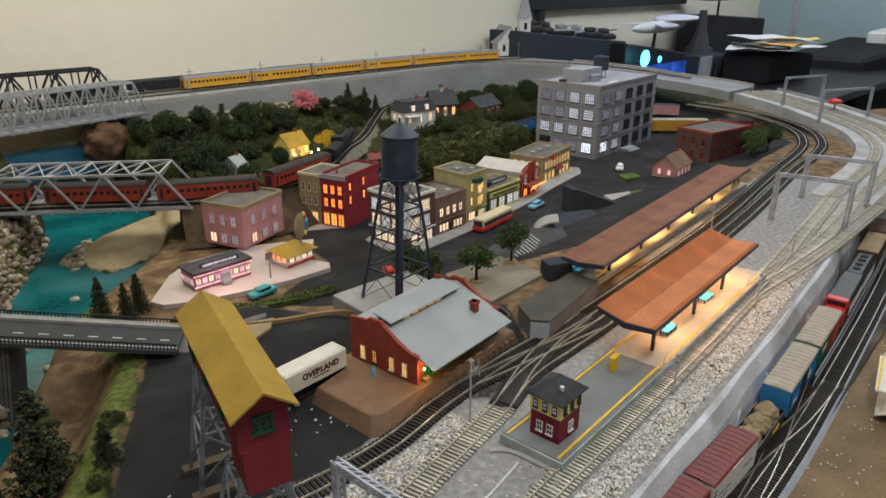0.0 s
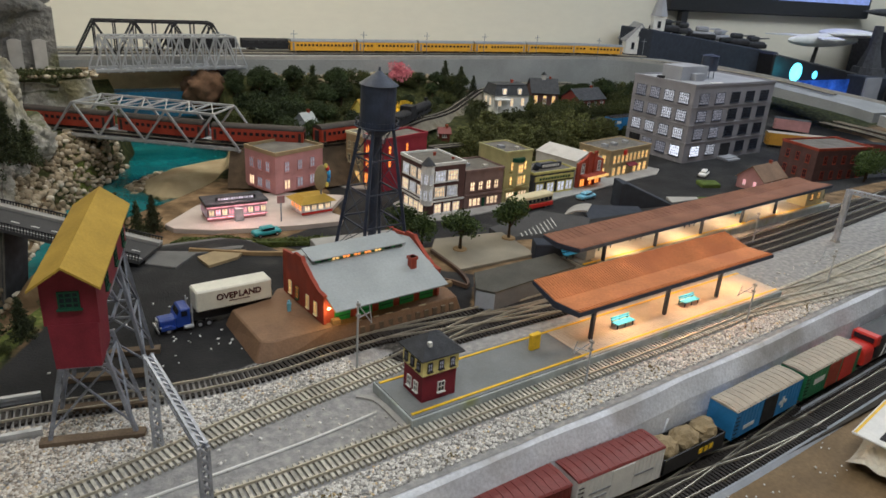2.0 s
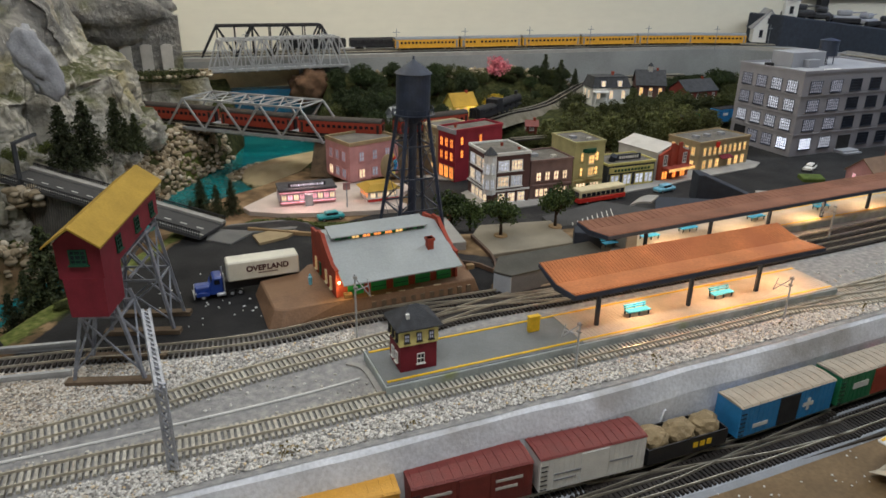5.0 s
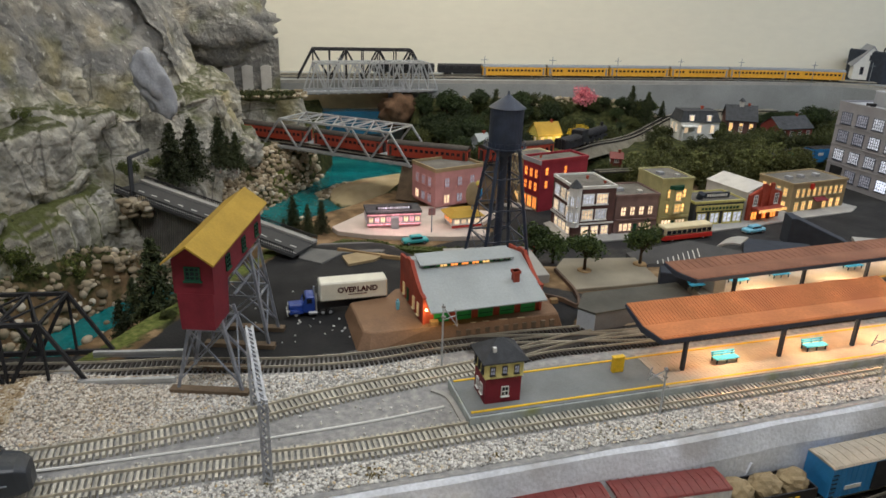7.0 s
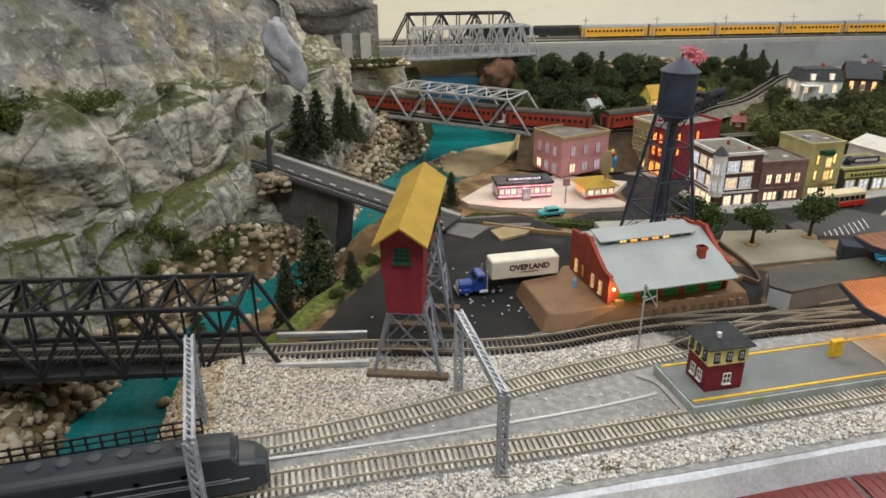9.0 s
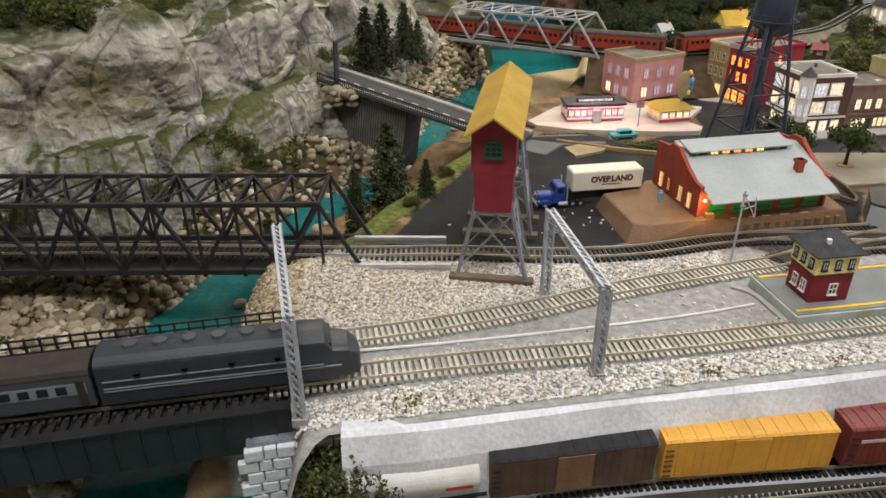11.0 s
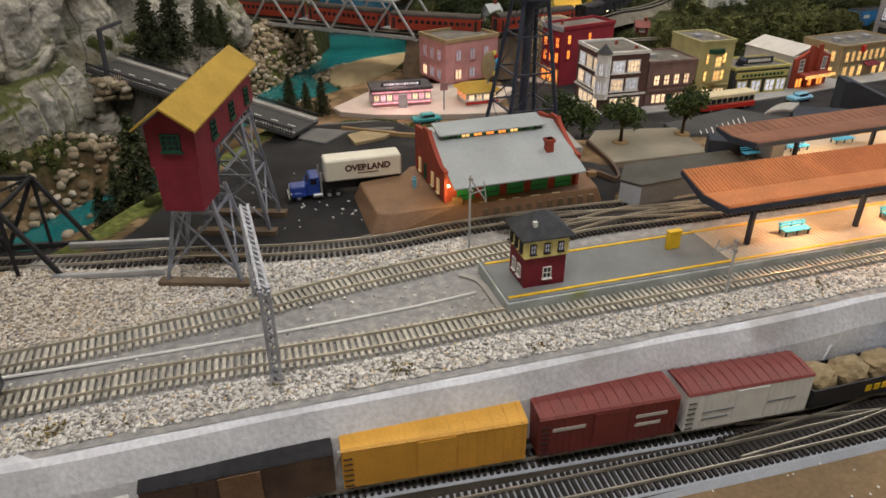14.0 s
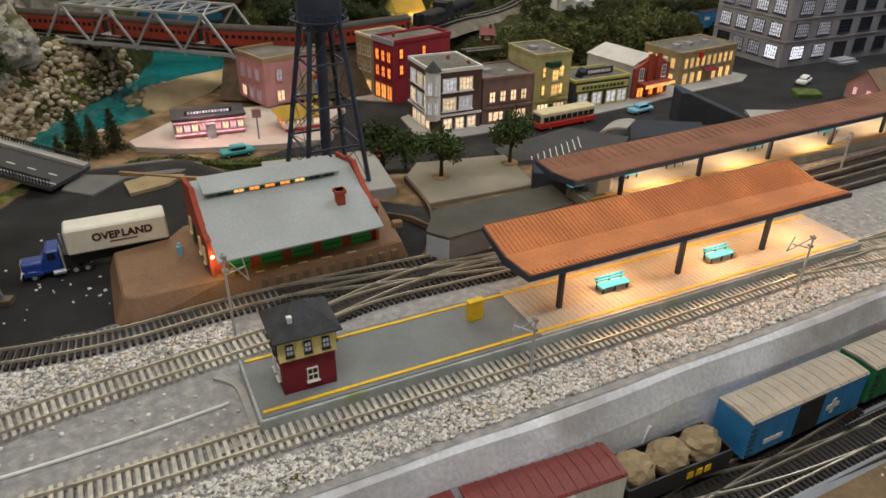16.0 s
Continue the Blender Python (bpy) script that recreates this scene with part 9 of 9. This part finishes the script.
# ---- houses on the hill ----
def cottage(name, at, turn, w, d, h, r, wall, roof, label, lit="dark_pane", n=2):
    th = thing(name, at, turn, label, "house", "houses on the hill")
    bm = B()
    sweep(bm, [(0, -0.01), (d, -0.01), (d, h), (d / 2, h + r), (0, h)], 0, w)
    part("wall", bm, wall, th)
    bm = B()
    t, o = 0.0018, 0.004
    k = o * r / (d / 2)
    sweep(bm, [(-o, h - k), (d / 2, h + r), (d + o, h - k), (d + o, h - k + t), (d / 2, h + r + t), (-o, h - k + t)], -o, w + o)
    part("roof", bm, roof, th)
    for i in range(n):
        window(th, pose(w * (i + 0.5) / n, 0, h * 0.25), min(0.012, w / n * 0.62), h * 0.55, "white", lit, (1, 1))
    for i in range(2):
        window(th, face(w, d, "left", d * (0.3 + 0.4 * i), h * 0.35), 0.008, 0.013, "white", lit, (1, 1))
    bm = B()
    box(bm, w * 0.45, w * 0.55, -0.001, 0.0005, 0, h * 0.62)
    part("door", bm, "wood", th)
    chimney(th, w * 0.75, d / 2, h + r - 0.004, 0.012, 0.006)
    return th


lamp("garden_light", "POINT", (0.555, 1.255, ground_at(0.555, 1.255) + 0.03), 0.07, (1.0, 0.72, 0.25), 0.005)
for k, (x, y) in enumerate(((0.50, 1.262), (0.545, 1.25), (0.575, 1.258), (0.60, 1.245), (0.63, 1.252))):
    bm = B()
    rod(bm, (x, y, ground_at(x, y) - 0.002), (x, y, ground_at(x, y) + 0.016), 0.0008, 0.0008, 6)
    th = solid("garden_lamp", bm, "black", "tiny black garden lamp with a glowing warm bulb", "garden lamp", "garden lamps")
    bm = B()
    bmesh.ops.create_icosphere(bm, subdivisions=2, radius=0.0028, matrix=pose(x, y, ground_at(x, y) + 0.017))
    part("bulb", bm, "bulb", th, "glowing warm bulb")


def mansard_house():
    th = thing("white_house", (0.978, 1.348, 0.012), -6, "white house with dark mansard roof and lit windows", "house", "houses on the hill")
    w, d, h, r = 0.126, 0.080, 0.046, 0.078
    bm = B()
    box(bm, 0, w, 0, d, -0.01, h)
    part("wall", bm, "white", th)
    bm = B()
    flared(bm, [(0.008, 0.008), (w - 0.008, 0.008), (w - 0.008, d - 0.008), (0.008, d - 0.008)], [(-0.003, -0.003), (w + 0.003, -0.003), (w + 0.003, d + 0.003), (-0.003, d + 0.003)], h, r)
    rf = part("roof", bm, "slate", th)
    bm = B()
    box(bm, 0.007, w - 0.007, 0.007, d - 0.007, r, r + 0.002)
    part("roof_deck", bm, "slate", rf)
    for x in (0.02, 0.063, 0.104):
        window(th, pose(x, 0, 0.012), 0.013, 0.026, "white", "lit_cream", (1, 1))
    for x in (0.034, 0.09):
        bm = B()
        box(bm, x - 0.008, x + 0.008, -0.001, 0.012, h + 0.003, h + 0.022)
        part("dormer", bm, "white", rf)
        window(th, pose(x, -0.001, h + 0.005), 0.011, 0.016, "white", "lit_cream", (0, 1))
    for y in (0.022, 0.053):
        window(th, face(w, d, "left", y, 0.012), 0.012, 0.026, "white", "lit_cream", (1, 1))
    bm = B()
    box(bm, 0.0, 0.05, -0.022, 0.0, 0.034, 0.037)
    for x in (0.003, 0.047):
        box(bm, x - 0.0015, x + 0.0015, -0.020, -0.017, -0.01, 0.034)
    part("porch", bm, "white", th)
    chimney(th, 0.085, 0.05, r, 0.012, 0.007)


mansard_house()
cot = cottage("gabled_house", (1.207, 1.456, -0.004), -24, 0.095, 0.095, 0.050, 0.042, "darkbrick", "slate", "dark gabled house with lit windows and a white cupola", "lit_warm", 3)
bm = B()
box(bm, 0.041, 0.054, 0.041, 0.054, 0.086, 0.105)
cup = part("cupola", bm, "lightwall", cot, "white cupola")
bm = B()
rod(bm, (0.0475, 0.0475, 0.105), (0.0475, 0.0475, 0.117), 0.012, 0.0008, 4)
part("cupola_roof", bm, "slate", cup)
cottage("red_barn", (1.322, 1.335, -0.006), 8, 0.135, 0.085, 0.042, 0.031, "boxred", "slate", "dark red barn with grey roof", "dark_pane", 4)
cottage("yellow_cottage", (0.49, 1.275, 0.004), 10, 0.075, 0.06, 0.034, 0.030, "yellowtrim", "mustard", "pale yellow cottage with glowing windows", "lit_warm", 3)
cottage("grey_shack", (0.30, 1.21, -0.005), 20, 0.035, 0.05, 0.034, 0.022, "foam", "greyroof", "small pale grey shack among trees", "dark_pane", 1)
cottage("red_shed", (0.652, 1.125, -0.012), -20, 0.03, 0.03, 0.016, 0.012, "boxred", "boxred", "small dark red shed on the slope", "dark_pane", 1)
cottage("pink_shop", (1.235, 0.515, -0.045), 8, 0.11, 0.07, 0.03, 0.03, "pinkwall", "tan", "pink trackside shop with tan gable roof", "lit_pink", 4)
th = thing("brick_store", (1.455, 0.53, -0.045), -8, "dull red brick store with a flat grey roof", "building")
shell(th, 0.2, 0.12, 0.09, "darkbrick", "brick", "flatroof", 0.006)
grid_windows(th, 0.2, 0.12, "front", (0.012, 0.052), 5, 0.012, 0.022, "brick", "dark_pane", 0.08)
grid_windows(th, 0.2, 0.12, "left", (0.012, 0.052), 3, 0.012, 0.022, "brick", "dark_pane", 0.08)
def church():
    th = thing("church", (1.985, 1.84, 0.132), -32, "small white church with a dark steeple and grey roof", "church")
    w, d, h, r = 0.11, 0.16, 0.06, 0.125
    bm = B()
    sweep(bm, [(0, 0), (w, 0), (w, h), (w / 2, r), (0, h)], 0, d, pose(0, 0, 0, 0, 0, 90) @ pose(0, -w, 0))
    part("nave", bm, "white", th)
    bm = B()
    sweep(bm, [(-0.008, h - 0.010), (w / 2, r + 0.001), (w + 0.008, h - 0.010), (w + 0.008, h - 0.006), (w / 2, r + 0.006), (-0.008, h - 0.006)], -0.006, d + 0.006, pose(0, 0, 0, 0, 0, 90) @ pose(0, -w, 0))
    part("roof", bm, "greytop", th)
    bm = B()
    box(bm, w - 0.004, w + 0.046, 0.004, 0.054, 0, 0.165)
    box(bm, w - 0.007, w + 0.049, 0.001, 0.057, 0.155, 0.165)
    tw = part("tower", bm, "white", th)
    bm = B()
    rod(bm, (w + 0.021, 0.029, 0.165), (w + 0.021, 0.029, 0.30), 0.037, 0.0015, 8)
    part("steeple", bm, "greytop", tw)
    for z in (0.045, 0.115):
        window(th, pose(w + 0.021, 0.004, z), 0.016, 0.03, "greytop", "dark_pane", (0, 0))
    for x in (0.03, 0.078):
        window(th, pose(x, 0, 0.02), 0.014, 0.03, "greytop", "dark_pane", (0, 0))
    window(th, pose(w / 2, 0, 0.075), 0.016, 0.022, "greytop", "dark_pane", (0, 0))


church()


# ---- desk corner of the room ----
def console(name, label, category, left, right, depth, low, material, bevel=0.006):
    """A box whose top front edge runs from left to right, on the level low."""
    th = thing(name, (left[0], left[1], low), 0, label, category)
    (x0, y0, z0), (x1, y1, z1) = (0, 0, left[2] - low), (right[0] - left[0], right[1] - left[1], right[2] - low)
    bm = B()
    v = [bm.verts.new(p) for p in ((x0, y0, 0), (x1, y1, 0), (x1, y1 + depth, 0), (x0, y0 + depth, 0), (x0, y0, z0), (x1, y1, z1), (x1, y1 + depth, z1), (x0, y0 + depth, z0))]
    for f in ((3, 2, 1, 0), (4, 5, 6, 7), (0, 1, 5, 4), (1, 2, 6, 5), (2, 3, 7, 6), (3, 0, 4, 7)):
        bm.faces.new([v[k] for k in f])
    part("body", bm, material, th, bevel=bevel)
    return th


def desk_corner():
    th = thing("wall_screen", (2.31, 1.93, 0.315), 0, "large black wall-mounted screen showing a blue desktop", "screen")
    bm = B()
    box(bm, 0, 1.6, 0, 0.04, 0, 0.80)
    part("bezel", bm, "black", th, bevel=0.006)
    bm = B()
    box(bm, 0.08, 1.57, -0.002, 0.0, 0.075, 0.77)
    scr = part("display", bm, mat("blue_display", (0.03, 0.04, 0.12), 0.3, 0, 0.6, 1.6, 6, 0, emit=(0.03, 0.10, 0.62), strength=1.3), th)
    bm = B()
    box(bm, 0.08, 1.57, -0.004, -0.002, 0.075, 0.125)
    part("taskbar", bm, mat("taskbar_glow", (0.1, 0.15, 0.3), 0.3, 0, 0.2, emit=(0.22, 0.28, 0.6), strength=0.9), scr)
    for k in range(10):
        bm = B()
        box(bm, 0.1 + k * 0.05, 0.13 + k * 0.05, -0.006, -0.004, 0.088, 0.112)
        part("icon", bm, "lit_cool", scr)
    bm = B()
    box(bm, 0.09, 0.13, 0.0, 0.03, -0.09, 0)
    part("stand", bm, "black", th)
    console("black_cabinet", "low black cabinet that carries dark model tanks", "cabinet", (2.03, 1.74, 0.245), (2.86, 1.70, 0.155), 0.2, -0.95, "blueblack")
    g = random.Random(8)
    for k in range(6):
        x = 2.16 + 0.115 * k
        th = thing("model_tank", (x, 1.80 - 0.006 * k, 0.232 - 0.0125 * k), g.uniform(-40, 40), ("dark olive model tank on the black cabinet", "grey-white model tank on the black cabinet")[k in (2, 3)], "model tank", "model tanks")
        paint = "greytop" if k in (2, 3) else "slate"
        bm = B()
        box(bm, -0.055, 0.055, -0.03, 0.03, 0.006, 0.03)
        part("hull", bm, paint, th, bevel=0.006)
        bm = B()
        box(bm, -0.026, 0.028, -0.02, 0.02, 0.03, 0.052)
        part("turret", bm, paint, th, bevel=0.006)
        bm = B()
        rod(bm, (0.024, 0, 0.042), (0.085, 0, 0.046), 0.0035, 0.0025, 8)
        part("barrel", bm, paint, th)
        for y in (-0.033, 0.033):
            bm = B()
            box(bm, -0.058, 0.058, y - 0.008, y + 0.008, 0, 0.022)
            part("track", bm, "matt_black", th, bevel=0.005)
    th = thing("desk", (2.62, 0.75, -0.95), 0, "dark desk loaded with computer equipment", "desk")
    bm = B()
    box(bm, 0, 2.4, 0, 1.05, 0.84, 0.88)
    part("top", bm, "black", th, bevel=0.004)
    for x in (0.04, 2.36):
        for y in (0.05, 1.0):
            bm = B()
            box(bm, x - 0.03, x + 0.03, y - 0.03, y + 0.03, 0, 0.84)
            part("leg", bm, "black", th)
    th = console("computer_case", "black computer case with a glowing blue-cyan fan", "computer", (2.72, 1.62, 0.16), (3.40, 1.55, 0.06), 0.2, -0.07, "black")
    bm = B()
    box(bm, 0.04, 0.64, -0.075, -0.07, 0.02, 0.115)
    part("side_glass", bm, mat("dim_blue_glass", (0.01, 0.02, 0.05), 0.1, 0, 0.5, 8, 30, emit=(0.012, 0.05, 0.26), strength=1.2), th)
    for x, z, r, c, e in ((0.07, 0.155, 0.042, (0.12, 0.8, 1.0), 4.0), (0.22, 0.14, 0.018, (0.1, 0.6, 1.0), 3.0), (0.5, 0.035, 0.012, (0.4, 0.1, 0.9), 2.0)):
        bm = B()
        rod(bm, (x, -0.0755, z), (x, -0.0785, z), r, r, 24)
        part("fan_glow", bm, mat("fan_light", (0.05, 0.3, 0.4), 0.3, 0, 0.1, emit=c, strength=e), th, "glowing fan ring")
    th = console("metal_case", "grey metal equipment case beside the computer", "case", (3.24, 1.47, 0.07), (3.70, 1.44, 0.055), 0.2, -0.07, "blueblack")
    bm = B()
    box(bm, 0.0, 0.13, -0.012, -0.002, 0.0, 0.134)
    part("side_panel", bm, "greytop", th, "pale grey side panel")
    for k in range(6):
        bm = B()
        box(bm, 0.16 + k * 0.045, 0.185 + k * 0.045, -0.030, -0.022, 0.01, 0.115)
        part("grille_bar", bm, "slate", th)
    th = thing("figure_stand", (3.40, 1.56, 0.062), 0, "tall dark tapering stand on the metal case", "stand")
    bm = B()
    rod(bm, (0, 0, 0), (0, 0, 0.04), 0.085, 0.075, 8)
    rod(bm, (0, 0, 0.04), (0, 0, 0.13), 0.06, 0.032, 8)
    rod(bm, (0, 0, 0.13), (0, 0, 0.24), 0.030, 0.022, 8)
    part("body", bm, "slate", th)
    console("loudspeaker", "tall black loudspeaker behind the desk", "loudspeaker", (3.80, 1.72, 0.26), (4.52, 1.66, 0.215), 0.2, -0.07, "matt_black", 0.01)
    # saucer-like model spaceship, simplified to a disc with body and wings
    th = thing("model_airplane", (3.27, 1.72, 0.24), 4, "white saucer-like model spaceship on a stand above the desk", "model airplane")
    bm = B()
    bmesh.ops.create_uvsphere(bm, u_segments=24, v_segments=12, radius=1, matrix=Matrix.Translation((0.16, 0, 0.01)) @ Matrix.Diagonal((0.21, 0.11, 0.022, 1)))
    bmesh.ops.create_uvsphere(bm, u_segments=20, v_segments=12, radius=1, matrix=Matrix.Translation((-0.05, 0, -0.025)) @ Matrix.Diagonal((0.33, 0.035, 0.034, 1)))
    part("fuselage", bm, "white", th)
    bm = B()
    prism(bm, [(0.02, 0.02), (-0.14, 0.15), (-0.34, 0.15), (-0.16, 0.02), (-0.16, -0.02), (-0.34, -0.15), (-0.14, -0.15), (0.02, -0.02)], -0.012, -0.006)
    part("wing", bm, "white", th)
    bm = B()
    rod(bm, (-0.12, 0, -0.15), (-0.10, 0, -0.03), 0.012, 0.008, 8)
    rod(bm, (-0.12, 0, -0.16), (-0.12, 0, -0.145), 0.06, 0.05, 14)
    part("stand", bm, "black", th)
    th = thing("model_jet", (4.08, 1.77, 0.36), -5, "dark grey model jet on top of the loudspeaker", "model airplane")
    bm = B()
    bmesh.ops.create_uvsphere(bm, u_segments=20, v_segments=12, radius=1, matrix=Matrix.Diagonal((0.42, 0.028, 0.026, 1)))
    part("fuselage", bm, "slate", th)
    bm = B()
    prism(bm, [(0.1, 0.02), (-0.18, 0.16), (-0.26, 0.16), (-0.2, 0.02), (-0.2, -0.02), (-0.26, -0.16), (-0.18, -0.16), (0.1, -0.02)], -0.006, 0.004)
    part("wing", bm, "slate", th)
    bm = B()
    rod(bm, (-0.05, 0, -0.115), (-0.05, 0, -0.02), 0.008, 0.008, 8)
    part("stand", bm, "black", th)
    console("printer", "black desktop printer heaped with papers", "printer", (3.42, 1.16, 0.085), (3.95, 1.12, 0.065), 0.26, -0.07, "matt_black", 0.012)
    for k, (x, y, sx, sy, a, m) in enumerate(((3.55, 1.28, 0.24, 0.16, 20, "white"), (3.72, 1.24, 0.22, 0.15, -14, "white"), (3.62, 1.22, 0.2, 0.14, 48, "white"), (3.56, 1.18, 0.16, 0.1, 8, "boxyellow"), (3.86, 1.2, 0.15, 0.11, 30, "yellowtrim"), (3.68, 1.27, 0.2, 0.13, -35, "white"))):
        bm = B()
        bmesh.ops.create_grid(bm, x_segments=8, y_segments=6, size=1)
        for v in bm.verts:
            v.co = Vector((v.co.x * sx, v.co.y * sy, 0.02 * noise.noise(Vector((v.co.x * 1.3 + k, v.co.y * 1.3, k)))))
        bmesh.ops.solidify(bm, geom=bm.faces[:], thickness=0.002)
        ob = solid("paper_sheet", bm, m, "loose sheet of paper on the black printer", "paper", "paper sheets")
        ob.matrix_world = pose(x, y, 0.106 + 0.010 * k, 0, 3, a)
    console("scanner", "dark office machine at the end of the desk", "scanner", (4.42, 0.98, 0.0), (5.08, 0.80, 0.09), 0.5, -0.95, "matt_black", 0.02)
    console("label_maker", "small white label maker on the office machine", "label maker", (4.86, 1.0, 0.14), (5.04, 0.96, 0.16), 0.12, 0.06, "white", 0.012)
    # one upright bar for the pale strip of a door frame
    th = thing("picture_frame", (5.14, 1.7, 0.35), 90, "pale upright strip of a door frame on the blue-grey wall", "frame")
    bm = B()
    box(bm, -0.02, 0.02, -0.01, 0.0, -0.4, 0.5)
    part("frame", bm, "silver", th)
    th = thing("red_signal", (2.2, 0.44, 0.033), 0, "red-capped beacon beside the curve", "signal")
    bm = B()
    rod(bm, (0, 0, 0), (0, 0, 0.03), 0.003, 0.003, 8)
    part("post", bm, "greysteel", th)
    bm = B()
    bmesh.ops.create_uvsphere(bm, u_segments=14, v_segments=8, radius=0.02, matrix=Matrix.Translation((0, 0, 0.035)) @ Matrix.Diagonal((1.2, 1.2, 0.5, 1)))
    part("cap", bm, "red", th)


desk_corner()


def clutter():
    bm = B()
    bmesh.ops.create_grid(bm, x_segments=26, y_segments=22, size=1)
    for v in bm.verts:
        x, y = v.co.x, v.co.y
        r = math.hypot(x, y)
        v.co = Vector((x * 0.10, y * 0.055, 0.028 * max(0, 1 - r * r * 0.7) + 0.012 * noise.fractal(Vector((x * 2.2, y * 2.2, 3)), 0.8, 2, 4)))
    ob = solid("plastic_bag", bm, "plasticbag", "crumpled milky plastic bag on the bench edge", "plastic bag")
    ob.matrix_world = pose(0.56, -0.235, -0.072, 0, 0, 12)
    th = thing("blister_pack", (0.47, -0.222, -0.045), 12, "white packet with yellow border and black panel", "packet")
    bm = B()
    box(bm, 0, 0.11, -0.03, 0.03, 0, 0.003)
    part("card", bm, "white", th, bevel=0.001)
    for y in (-0.028, 0.025):
        bm = B()
        box(bm, 0.002, 0.108, y, y + 0.003, 0.003, 0.0036)
        part("border", bm, "yellow", th)
    bm = B()
    box(bm, 0.01, 0.05, -0.008, 0.004, 0.003, 0.0038)
    part("label_bar", bm, "matt_black", th)
    th = thing("tool_tray", (0.58, -0.235, -0.08), 15, "yellow handled tool lying on the bench edge", "tool")
    bm = B()
    rod(bm, (0, 0, 0.01), (0.06, 0.01, 0.01), 0.008, 0.006, 10)
    part("handle", bm, "yellow", th)
    bm = B()
    rod(bm, (0.06, 0.01, 0.01), (0.13, 0.02, 0.01), 0.003, 0.003, 8)
    part("shaft", bm, "steel", th)


clutter()
